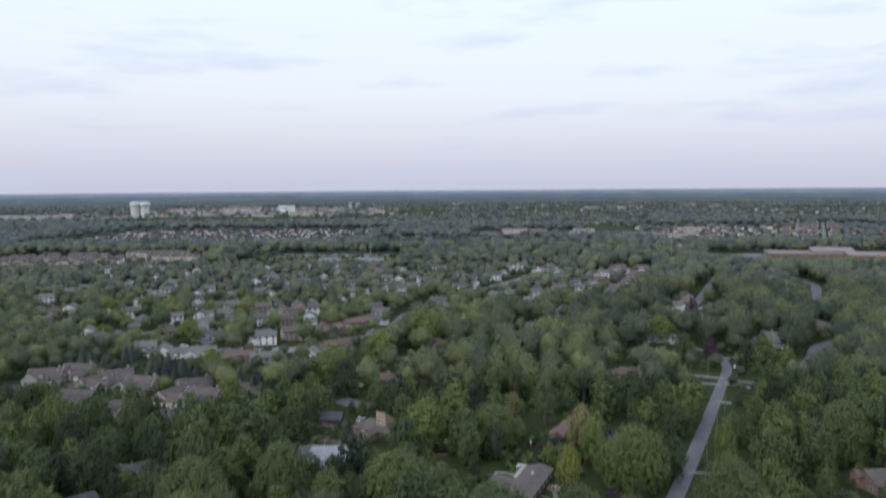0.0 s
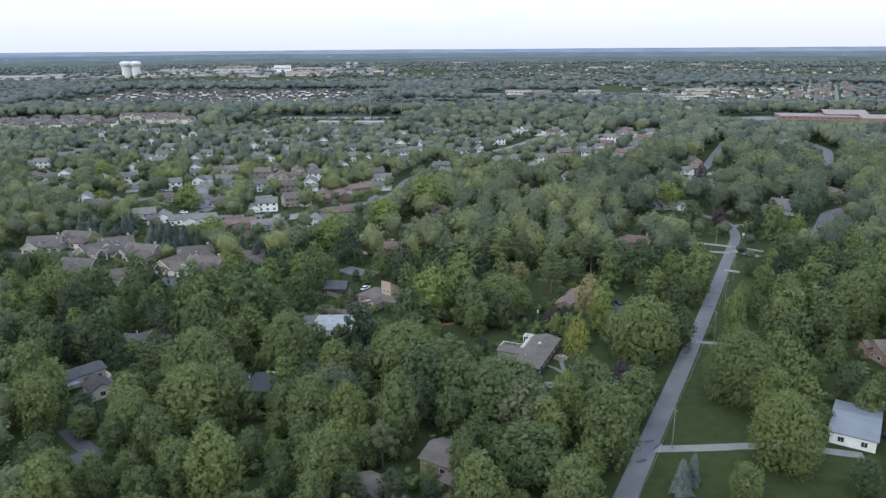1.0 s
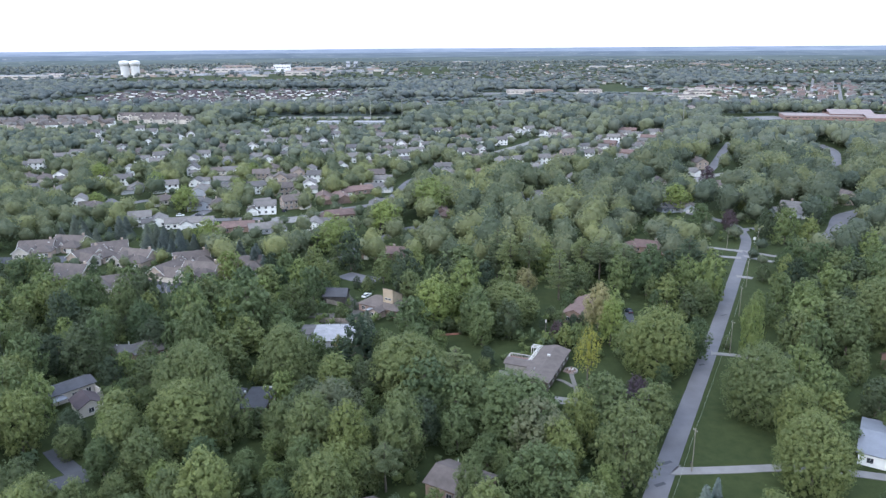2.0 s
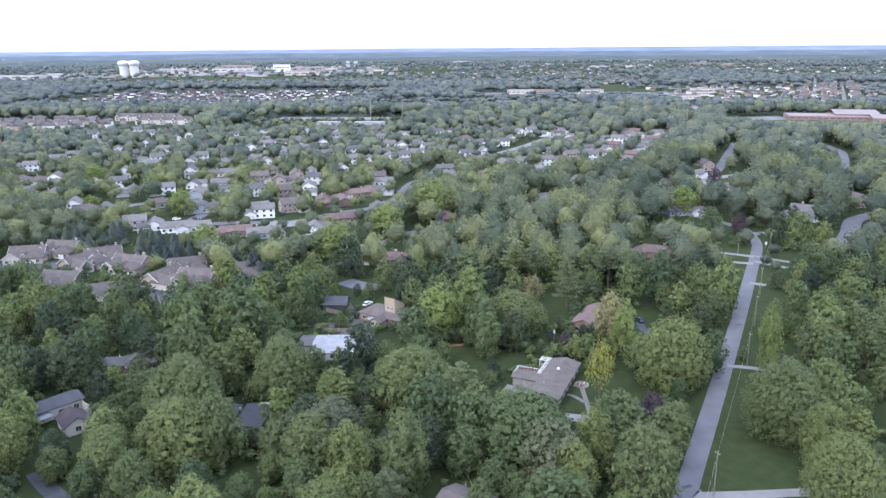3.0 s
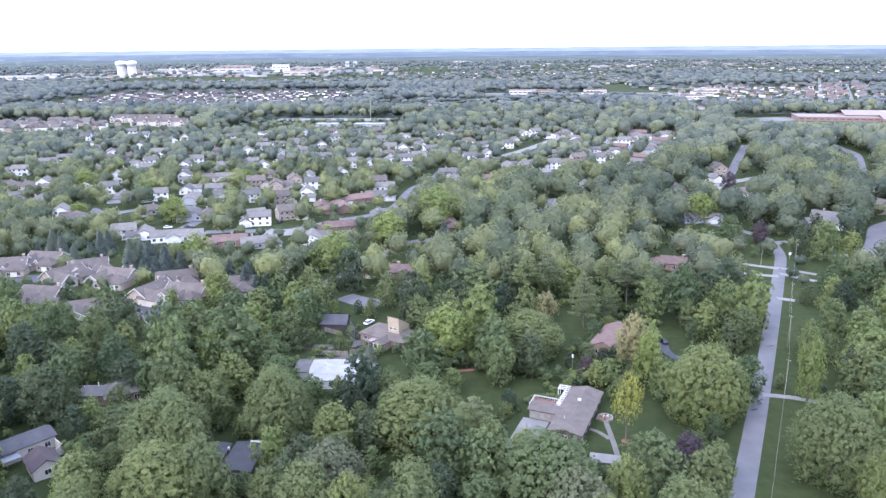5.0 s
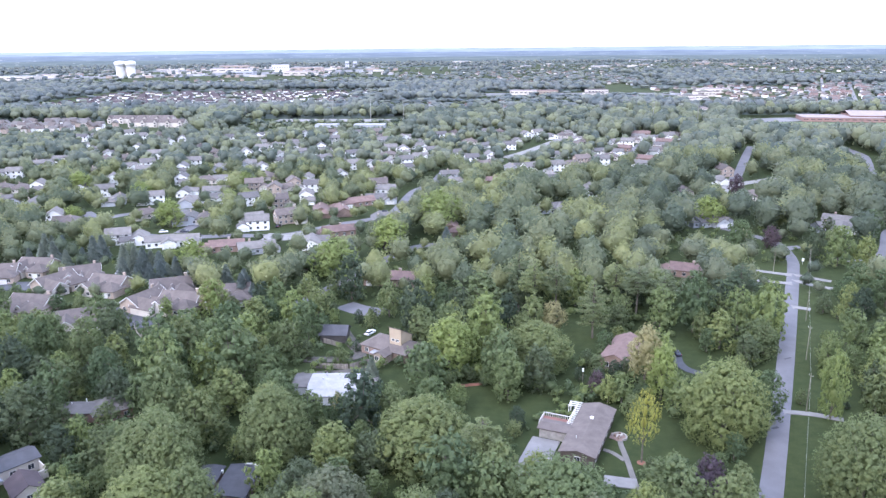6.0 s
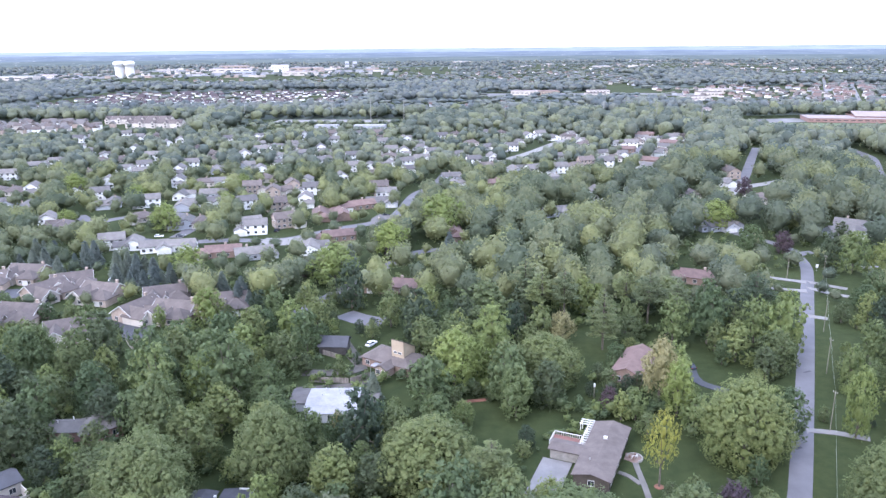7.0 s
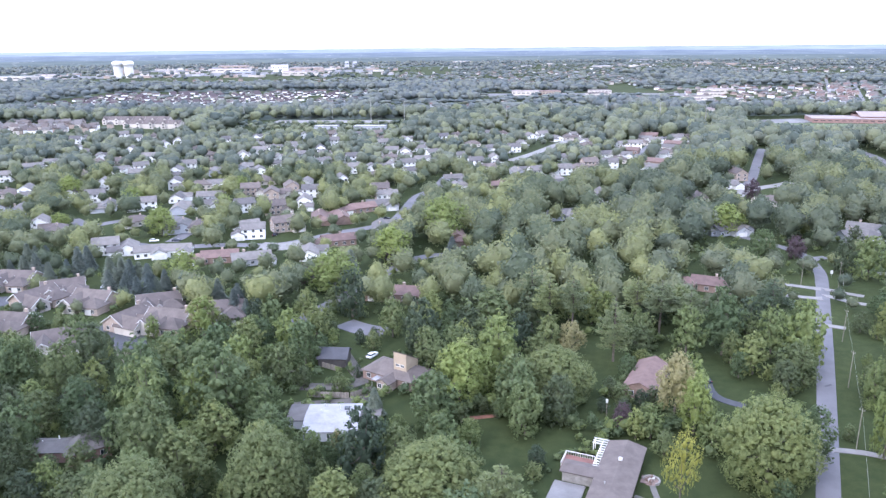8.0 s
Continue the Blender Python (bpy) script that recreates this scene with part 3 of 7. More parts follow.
def roof(L, W, h, rise, form, over=0.5, thick=0.18):
    s = Solid()
    a, b = L / 2 + over, W / 2 + over
    k = rise / (W / 2)
    low = h - over * k + 0.02
    if form == "gable":
        for y in (-1, 1):
            v = []
            for x in (-a, a):
                v += [(x, 0, h + rise + 0.02), (x, y * b, low), (x, y * b, low + thick), (x, 0, h + rise + thick + 0.02)]
            s.add(v, [(0, 1, 2, 3), (7, 6, 5, 4), (0, 4, 5, 1), (1, 5, 6, 2), (2, 6, 7, 3), (3, 7, 4, 0)])
    elif form == "hip":
        r = max(0.3, a - b)
        top = low + k * b + thick
        v = [(-a, -b, low), (a, -b, low), (a, b, low), (-a, b, low), (-a, -b, low + thick), (a, -b, low + thick), (a, b, low + thick), (-a, b, low + thick), (-r, 0, top), (r, 0, top)]
        s.add(v, [(3, 2, 1, 0), (0, 1, 5, 4), (1, 2, 6, 5), (2, 3, 7, 6), (3, 0, 4, 7), (4, 5, 9, 8), (5, 6, 9), (6, 7, 8, 9), (7, 4, 8)])
    else:
        s.box(-a, a, -b, b, h + 0.02, h + thick + 0.12)
    return s


def window(parent, x, y, z, w, h, face):
    """face: degrees by which the wall's outside is turned from -y."""
    m = pose(x, y, z, 0, 0, face)
    s = Solid()
    t = 0.09
    s.box(-w / 2 - t, w / 2 + t, -0.07, 0.02, h / 2, h / 2 + t).box(-w / 2 - t, w / 2 + t, -0.09, 0.02, -h / 2 - t, -h / 2)
    s.box(-w / 2 - t, -w / 2, -0.07, 0.02, -h / 2, h / 2).box(w / 2, w / 2 + t, -0.07, 0.02, -h / 2, h / 2).box(-0.03, 0.03, -0.06, 0.02, -h / 2, h / 2)
    f = part("window", s, MAT["trim"], parent, "", m)
    part("pane", Solid().box(-w / 2, w / 2, -0.03, 0.01, -h / 2, h / 2), MAT["glass"], f)


def garage_door(parent, x, y, w, face):
    s = Solid()
    for i in range(4):
        s.box(-w / 2, w / 2, -0.07, 0.02, 0.06 + i * 0.53, 0.06 + i * 0.53 + 0.49)
    part("garage_door", s, MAT["trim"], parent, "white panelled garage door", pose(x, y, 0, 0, 0, face))


def block(house, L, W, h, rise, form, wall, cover, at=(0, 0, 0), windows=(), chimney=None, base=0.0):
    """One volume of a house with its roof; windows: along the south, north, west and east walls, by number of storeys."""
    m = pose(at[0], at[1], base, 0, 0, at[2])
    body = part("wall", walls(L, W, h - base, rise, form == "gable"), MAT[wall], house, "", m)
    part("roof", roof(L, W, h - base, rise, form), MAT[cover], house, "", m)
    for side, count, storeys in windows:
        for st in range(storeys):
            z = 1.55 + 2.75 * st
            for i in range(count):
                span = L if side in "sn" else W
                u = (i + 0.5) / count * span - span / 2
                p, face = {"s": ((u, -W / 2), 0), "n": ((-u, W / 2), 180), "e": ((L / 2, u), 90), "w": ((-L / 2, -u), 270)}[side]
                window(body, p[0], p[1], z, 1.3, 1.25, face)
    if chimney:
        x, y, top = chimney
        s = Solid().box(x - 0.5, x + 0.5, y - 0.35, y + 0.35, h - base - 0.5, top).box(x - 0.58, x + 0.58, y - 0.43, y + 0.43, top, top + 0.15)
        part("chimney", s, MAT["brick_tan"], house, "", m)
    return body


def house_template(name, label, blocks, door=None):
    h = thing(name, label, "house")
    for b in blocks:
        block(h, **b)
    if door:
        garage_door(h, *door)
    return h


def settle(template, spots, group=""):
    """The first spot takes the template itself, the rest copies."""
    for i, (x, y, rot) in enumerate(spots):
        m = pose(x, y, 0, 0, 0, rot)
        if i == 0:
            template.matrix_basis = m
            if group:
                template["group"] = group
        else:
            copy_thing(template, m)
        KEEP.append((x, y, 6.0))
        SOLID.append((x, y, 8.5))


white_two_storey = house_template(
    "two_storey_house", "white two-storey suburban house with grey shingle gable roof",
    [dict(L=11.5, W=8.5, h=5.4, rise=2.6, form="gable", wall="white", cover="shingle_grey", windows=(("s", 3, 2), ("e", 2, 2), ("w", 2, 2))),
     dict(L=6.2, W=6.4, h=2.9, rise=1.7, form="gable", wall="white", cover="shingle_grey", at=(-7.6, -2.4, 90), windows=(("e", 1, 1),))],
    (-7.6, -5.52, 4.6, 0))
white_low = house_template(
    "bungalow", "low white house with pale grey shingle roof and attached garage",
    [dict(L=13.0, W=8.5, h=3.2, rise=2.2, form="gable", wall="white", cover="shingle_grey", windows=(("s", 4, 1), ("e", 2, 1), ("w", 2, 1))),
     dict(L=6.5, W=6.5, h=2.9, rise=1.8, form="gable", wall="white", cover="shingle_grey", at=(4.2, -5.2, 90))],
    (4.2, -8.46, 4.6, 0))
tan_two_storey = house_template(
    "brick_house", "tan and brick two-storey house with brown shingle roof",
    [dict(L=12.0, W=9.0, h=5.5, rise=2.7, form="gable", wall="brick_tan", cover="shingle_brown", windows=(("s", 4, 2), ("e", 2, 2), ("w", 2, 2)), chimney=(5.0, 1.5, 8.6)),
     dict(L=6.5, W=6.6, h=3.0, rise=1.8, form="gable", wall="cream", cover="shingle_brown", at=(6.4, -4.6, 90))],
    (6.4, -7.86, 4.6, 0))
tan_low = house_template(
    "tan_bungalow", "low tan house with brown hipped shingle roof",
    [dict(L=14.0, W=9.0, h=3.1, rise=2.4, form="hip", wall="cream", cover="shingle_brown", windows=(("s", 4, 1), ("e", 2, 1), ("w", 2, 1)), chimney=(2.0, 1.0, 6.2)),
     dict(L=6.8, W=6.8, h=2.9, rise=1.9, form="gable", wall="cream", cover="shingle_brown", at=(-4.6, -5.4, 90))],
    (-4.6, -8.86, 4.6, 0))
grey_low = house_template(
    "grey_ranch_house", "long grey ranch house with slate-coloured shingle roof",
    [dict(L=17.0, W=9.0, h=3.1, rise=2.3, form="gable", wall="grey", cover="shingle_grey", windows=(("s", 5, 1), ("e", 2, 1)), chimney=(-3.0, 0.8, 6.4)),
     dict(L=8.0, W=7.5, h=3.0, rise=2.1, form="gable", wall="grey", cover="shingle_grey", at=(6.2, -5.2, 90))],
    (6.2, -9.26, 4.8, 0))
brown_low = house_template(
    "brick_ranch_house", "brown brick ranch house with red-brown shingle roof",
    [dict(L=16.0, W=8.8, h=3.1, rise=2.2, form="gable", wall="brick", cover="shingle_red", windows=(("s", 4, 1), ("w", 2, 1)), chimney=(1.0, 0.6, 6.2)),
     dict(L=6.8, W=6.8, h=2.9, rise=1.8, form="hip", wall="brick", cover="shingle_red", at=(-9.5, -2.2, 0))],
    (-9.5, -5.66, 4.6, 0))
settle(white_two_storey, [(-337.5, 600.6, 12), (-288.8, 544.5, 100), (-229.0, 450.6, -72), (-173.1, 404.2, 20), (-252.2, 640.0, 28), (-265.5, 690.8, 8), (-216.1, 617.3, 96), (-217.1, 647.6, 12), (-199.3, 568.8, 100), (-187.5, 697.6, -72), (-180.1, 724.1, 20), (-131.9, 494.0, 28), (-99.9, 536.9, 8), (-97.4, 502.1, 96), (-110.5, 432.4, 12), (-126.8, 733.1, 100), (-85.9, 576.3, -72), (-83.7, 625.6, 20), (-43.7, 645.2, 28), (-61.0, 717.2, 8), (-48.9, 708.7, 96), (10.7, 652.1, 12), (26.8, 668.1, 100), (71.7, 812.7, -72), (85.2, 827.5, 20), (53.5, 604.5, 28), (74.3, 612.1, 8), (83.5, 514.9, 96)], 'white suburban houses')
settle(white_low, [(-351.3, 607.3, 12), (-258.8, 544.4, 100), (-163.4, 405.5, -72), (-150.8, 399.2, 20), (-266.7, 635.0, 28), (-341.8, 677.3, 8), (-182.1, 524.4, 96), (-171.6, 573.4, 12), (-175.3, 756.4, 100), (-156.7, 629.7, -72), (-156.6, 503.7, 20), (-118.5, 448.6, 28), (-138.4, 401.2, 8), (-75.3, 394.8, 96), (-118.2, 712.3, 12), (-71.2, 637.6, 100), (-55.6, 646.2, -72), (-38.2, 621.0, 20), (-38.5, 744.0, 28), (-50.4, 529.7, 8), (-6.0, 554.4, 96), (31.0, 862.4, 12), (59.3, 773.2, 100), (98.0, 809.3, -72), (124.3, 698.7, 20), (153.2, 762.8, 28), (190.3, 788.4, 8), (207.3, 787.3, 96), (174.9, 553.8, 12), (117.6, 783.5, 100)], 'white suburban houses')
settle(tan_two_storey, [(-140.7, 543.0, 12), (-123.2, 527.1, 100), (-115.3, 548.7, -72), (-112.5, 487.9, 20), (-98.4, 446.5, 28), (-55.9, 539.5, 8), (193.5, 584.3, 96), (99.2, 641.1, 12), (237.3, 450.8, 100)], 'tan suburban houses')
settle(tan_low, [(-316.2, 546.7, 12), (-301.8, 543.9, 100), (-217.1, 442.8, -72), (-182.4, 461.4, 20), (-303.5, 675.3, 28), (-288.6, 681.4, 8), (-209.1, 680.7, 96), (-181.9, 569.0, 12), (-144.3, 449.4, 100), (23.2, 632.9, -72), (-2.6, 842.4, 20), (46.1, 850.0, 28), (12.3, 771.6, 8), (111.2, 818.7, 96), (89.5, 629.7, 12), (142.3, 518.0, 100), (182.3, 500.7, -72)], 'tan suburban houses')
settle(grey_low, [(-288.2, 504.7, 12), (-265.1, 492.8, 100), (-216.0, 502.1, -72), (-245.3, 622.1, 20), (-347.2, 654.4, 28), (-162.6, 529.8, 8), (-173.0, 642.6, 96), (-160.0, 777.8, 12), (-169.6, 493.1, 100), (-153.2, 449.7, -72), (-99.8, 386.5, 20), (-139.3, 713.5, 28), (-51.5, 499.9, 8), (-46.2, 441.9, 96), (-6.0, 586.4, 12), (40.8, 611.5, 100), (67.0, 573.0, -72), (49.8, 468.2, 20), (129.9, 433.6, 28), (187.9, 418.2, 8), (-190.6, 622.4, 96), (199.6, 431.1, -35), (127.5, 433.4, 15)], 'grey ranch houses')
settle(brown_low, [(-114.9, 390.2, 12), (-82.6, 467.7, 100), (-70.4, 465.7, -72), (-65.2, 417.8, 20), (-62.2, 491.1, 28), (22.4, 557.9, 8), (-7.7, 424.0, 96), (-29.4, 337.7, -12), (92.8, 345.5, -25)], 'brick ranch houses')

# the rest of the suburb: houses at random on their plots, clear of the streets and of each other
plots = random.Random(21)
templates = (white_two_storey, white_low, tan_two_storey, tan_low, white_two_storey, white_low, white_low)
for _ in range(150):
    y = plots.uniform(500, 860)
    x = plots.uniform(-0.49 * y, 60 + 0.2 * (y - 440))
    if x > -30 and y < 570:
        continue
    if any(math.hypot(x - a, y - b) < r + 14.0 for a, b, r in SOLID):
        continue
    copy_thing(plots.choice(templates), pose(x, y, 0, 0, 0, plots.choice((15, 105, -75, 20, 30)) + plots.uniform(-15, 15)))
    KEEP.append((x, y, 4.0))
    SOLID.append((x, y, 8.5))

# houses along the street at the suburb's edge
for i in range(1, 9):
    for side in (-1, 1):
        x, y = 118 + 11.5 * i + side * 14, 606 + 27 * i - side * 6
        copy_thing((white_low, tan_low, white_two_storey, brown_low)[(3 * i + side) % 4], pose(x, y, 0, 0, 0, 67 + side * 84 + plots.uniform(-9, 9)))
        KEEP.append((x, y, 5.0))
        SOLID.append((x, y, 8.5))

# ---------------------------------------------------------------- garden villas in the court
villa = house_template(
    "garden_villa", "tan brick garden villa with steep grey-brown gables and white trim",
    [dict(L=15.0, W=10.0, h=3.2, rise=3.2, form="gable", wall="brick_tan", cover="shingle_brown", windows=(("s", 4, 1), ("e", 2, 1), ("w", 2, 1)), chimney=(5.5, 1.5, 7.2)),
     dict(L=9.5, W=7.0, h=3.1, rise=2.6, form="gable", wall="cream", cover="shingle_brown", at=(-4.4, -5.6, 90), windows=(("w", 2, 1),)),
     dict(L=8.0, W=7.0, h=3.1, rise=2.4, form="hip", wall="brick_tan", cover="shingle_brown", at=(4.6, -6.2, 0), windows=(("s", 2, 1),)),
     dict(L=4.2, W=3.4, h=2.9, rise=1.8, form="gable", wall="cream", cover="shingle_brown", at=(0.2, -5.8, 90))],
    (4.6, -9.76, 2.6, 0))
for L, W, h, rise, x, y, turn in ((15.0, 10.0, 3.2, 3.2, 0, 0, 0), (9.5, 7.0, 3.1, 2.6, -4.4, -5.6, 90), (4.2, 3.4, 2.9, 1.8, 0.2, -5.8, 90)):
    for end in (-1, 1):
        s = Solid()
        b = W / 2 + 0.5
        low, top = h - rise / W, h + rise
        u = end * (L / 2 + 0.52)
        for side in (-1, 1):
            v = [(u + k, q, z) for k in (0, 0.06 * end) for q, z in ((side * b, low - 0.12), (side * b, low + 0.24), (0, top + 0.24), (0, top - 0.12))]
            s.add(v, [(0, 1, 2, 3), (7, 6, 5, 4), (0, 4, 5, 1), (1, 5, 6, 2), (2, 6, 7, 3), (3, 7, 4, 0)])
        part("gable_trim", s, MAT["trim"], villa, "white gable trim", pose(x, y, 0, 0, 0, turn))
settle(villa, [(-187.6, 357.3, -8), (-168.3, 333.5, 60), (-163.3, 345, 25), (-144.6, 331.7, -15), (-122.6, 310.9, 65), (-118.6, 327.4, 20), (-108.2, 310.7, -12), (-92.9, 319, 10), (-163.2, 308.4, -10), (-137.9, 292.6, 25), (-199.3, 347.9, 10)], 'garden villas in the court')

# ---------------------------------------------------------------- the nearer single houses
main = thing("ranch_house", "long ranch house with grey-brown shingle roof, pergola and deck", "house", 25.8, 213.7, 67)
block(main, 24.6, 7.9, 2.9, 0.95, "gable", "brown_boards", "shingle_brown", windows=(("s", 6, 1), ("w", 1, 1), ("e", 2, 1)))
block(main, 7.6, 4.4, 2.6, 0.45, "gable", "stone", "shingle_brown", at=(-1.1, 7.8, 90), windows=(("w", 3, 1),))
part("vent", Solid().box(3.2, 3.9, -0.3, 0.5, 3.6, 4.5), MAT["trim"], main, "white roof vent")
part("vent", Solid().tube((-6.5, 1.6, 3.2), (-6.5, 1.6, 4.3), 0.09, 0.09), MAT["steel"], main)
per = Solid()
for i in range(12):
    per.box(0.9 + i * 1.1, 1.07 + i * 1.1, 4.05, 5.9 if i < 9 else 7.9, 2.62, 2.84)
for y, x0 in ((4.5, 0.7), (5.7, 0.7), (7.6, 10.4)):
    per.box(x0, 13.3, y - 0.09, y + 0.09, 2.42, 2.62)
part("pergola", per, MAT["trim"], main, "white painted slatted pergola")
for x, y in ((1.0, 5.7), (5.0, 5.7), (9.6, 5.7), (10.6, 7.6), (13.0, 7.6)):
    part("post", Solid().box(x - 0.09, x + 0.09, y - 0.09, y + 0.09, -0.05, 2.42), MAT["trim"], main)
deck = part("deck", Solid().box(1.6, 6.9, 6.4, 13.2, -0.05, 0.5), MAT["deck"], main, "red-stained timber deck")
board = Solid().box(1.6, 6.9, 0, 0.35, 0.5, 0.53).mesh("board", MAT["deck"])
for i in range(17):
    part("board", board, None, deck, "", pose(0, 6.45 + 0.4 * i, 0))
rail = Solid()
for i in range(13):
    rail.box(6.85, 6.95, 6.4 + i * 0.56, 6.5 + i * 0.56, 0.5, 1.5)
for i in range(9):
    rail.box(1.6 + i * 0.66, 1.7 + i * 0.66, 13.1, 13.2, 0.5, 1.5)
rail.box(6.83, 6.97, 6.4, 13.2, 1.42, 1.55).box(1.6, 6.95, 13.09, 13.23, 1.42, 1.55)
part("railing", rail, MAT["trim"], main, "white deck railing")
part("porch", Solid().box(2.5, 5.5, -7.2, -4.6, 0, 0.2).box(2.7, 3.2, -7.0, -6.5, 0.2, 1.0).box(4.6, 5.1, -7.0, -6.5, 0.2, 1.0).box(3.4, 3.9, -6.0, -5.5, 0.2, 0.9), MAT["brick"], main, "small brick front porch with planters")
KEEP += [(25.8 + k * math.cos(radians(67)), 213.7 + k * math.sin(radians(67)), 5.5) for k in (-10, -3, 3, 10)] + [(16.5, 219.5, 4.0), (12.0, 207.5, 4.0)]
SOLID += [(25.8 + k * math.cos(radians(67)), 213.7 + k * math.sin(radians(67)), 7.5) for k in (-10, -3, 3, 10)] + [(18, 220, 6)]

flat = thing("flat_roofed_house", "house with a white membrane roof, skylight and vents among trees", "house", -40.8, 239.2, 1)
block(flat, 13.0, 13.8, 2.7, 0.7, "gable", "grey", "roof_white", windows=(("s", 3, 1), ("e", 3, 1)))
part("skylight", Solid().box(2.6, 3.9, 3.2, 4.6, 3.1, 3.6), MAT["glass"], flat, "dark roof skylight")
for x, y in ((1.2, 4.6), (1.6, 2.8), (-2.6, 5.4), (-3.2, 2.0)):
    part("vent", Solid().tube((x, y, 2.8), (x, y, 3.9), 0.16, 0.16), MAT["steel"], flat)
block(flat, 5.0, 6.0, 2.6, 0.4, "gable", "grey", "shingle_grey", at=(9.2, 2.6, 0))
block(flat, 4.6, 8.0, 2.5, 0.4, "gable", "grey", "shingle_grey", at=(-9.0, 3.4, 0))
KEEP += [(-40.8, 239, 5), (-40.8, 243, 5)]
SOLID += [(-40.8, 237, 7), (-40.8, 241, 7)]

tow = thing("tower_house", "contemporary brown-roofed house with a tall tan clerestory tower", "house", -26.5, 267.5, -32)
block(tow, 17.0, 10.0, 3.0, 2.4, "hip", "brick", "shingle_brown", windows=(("s", 4, 1), ("w", 2, 1)))
mono = Solid()
mono.add([(1.0, -2.6, 2.5), (5.4, -2.6, 2.5), (5.4, 3.2, 2.5), (1.0, 3.2, 2.5), (1.0, -2.6, 9.6), (5.4, -2.6, 9.6), (5.4, 3.2, 6.2), (1.0, 3.2, 6.2)],
         [(3, 2, 1, 0), (0, 1, 5, 4), (1, 2, 6, 5), (2, 3, 7, 6), (3, 0, 4, 7), (4, 5, 6, 7)])
part("tower", mono, MAT["tan"], tow, "tall tan plank-clad clerestory wall")
part("tower_roof", Solid().add([(0.8, -2.8, 9.68), (5.6, -2.8, 9.68), (5.6, 3.5, 6.05), (0.8, 3.5, 6.05), (0.8, -2.8, 9.9), (5.6, -2.8, 9.9), (5.6, 3.5, 6.27), (0.8, 3.5, 6.27)],
                               [(3, 2, 1, 0), (0, 1, 5, 4), (1, 2, 6, 5), (2, 3, 7, 6), (3, 0, 4, 7), (4, 5, 6, 7)]), MAT["shingle_brown"], tow)
for x in (2.4, 4.0):
    window(tow, x, -2.61, 5.8, 1.1, 0.6, 0)
block(tow, 5.0, 4.0, 2.7, 1.0, "gable", "brick_tan", "shingle_brown", at=(1.5, -6.4, 90), windows=(("w", 2, 1),))
part("awning", Solid().box(-3.2, -0.9, -8.0, -5.2, 2.2, 2.35).box(-3.1, -3.0, -7.9, -7.8, 0, 2.2).box(-1.1, -1.0, -7.9, -7.8, 0, 2.2), MAT["roof_white"], tow, "white patio canopy")
KEEP += [(-27, 266, 6.5), (-23, 262, 4), (-32, 270, 4)]
SOLID += [(-26.5, 267.5, 9.5)]

shed = thing("dark_outbuilding", "dark slate-roofed timber outbuilding beside the path", "outbuilding", -46.3, 278.8, -4)
block(shed, 8.5, 7.0, 3.0, 2.0, "gable", "dark_wood", "shingle_blue")
KEEP += [(-46.3, 278, 4)]
SOLID += [(-46.3, 279, 6)]

split = thing("split_level_house", "cream house with blue-grey gable roof and brown-roofed garage wing", "house", -109.8, 199.6, 50)
block(split, 11.6, 6.6, 3.2, 1.1, "gable", "cream", "shingle_blue", windows=(("s", 3, 1), ("e", 2, 1)))
block(split, 7.6, 6.0, 2.8, 1.7, "gable", "cream", "shingle_dark", at=(-0.6, -12.2, -98), windows=(("e", 1, 1),))
part("courtyard_wall", Solid().box(5.4, 5.6, -8.2, -3.4, -0.1, 2.5).box(3.0, 5.4, -8.2, -8.0, -0.1, 2.2), MAT["cream"], split, "cream courtyard wall")
part("porch_roof", Solid().box(-7.0, -3.0, -6.6, -3.4, 2.5, 2.66), MAT["roof_silver"], split, "pale porch roof")
KEEP += [(-108, 199, 4), (-101, 191, 5)]
SOLID += [(-110, 199.5, 7), (-101, 191.5, 6)]

hipped = thing("hip_roofed_house", "grey hip-roofed house half hidden in the wood", "house", -98.3, 227.4, 34)
block(hipped, 9.4, 8.6, 3.1, 2.3, "hip", "brick_red", "shingle_grey", windows=(("s", 3, 1), ("e", 2, 1)))
block(hipped, 8.5, 6.0, 2.9, 1.1, "gable", "brick_red", "shingle_grey", at=(-6.8, 3.2, -32))
for x, y in ((-5.0, 4.2), (-8.6, 4.0)):
    part("vent", Solid().tube((x, y, 3.4), (x, y, 4.5), 0.18, 0.14), MAT["trim"], hipped, "white roof vent")
KEEP += [(-98, 226, 3.5), (-105, 226, 2.5)]
SOLID += [(-98.3, 227, 7), (-105, 227, 5)]

pair = thing("brick_house_with_annexe", "brick house and annexe with low charcoal roofs and white copings", "house", -54.7, 192.2, 86)
block(pair, 11.6, 6.6, 2.9, 0.35, "gable", "brick", "shingle_blue", windows=(("s", 3, 1), ("w", 1, 1)))
block(pair, 7.0, 4.6, 2.8, 0.3, "gable", "brick", "shingle_blue", at=(1.6, 7.4, 0), windows=(("w", 1, 1),))
part("coping", Solid().box(5.7, 6.25, -3.6, 0.3, 3.1, 3.5).box(3.0, 3.5, 4.4, 4.9, 2.6, 3.3), MAT["trim"], pair, "white parapet coping")
KEEP += [(-54.7, 193, 3.0), (-61, 195, 2.0)]
SOLID += [(-54.7, 195, 5), (-54.7, 189, 5), (-62, 194, 5)]

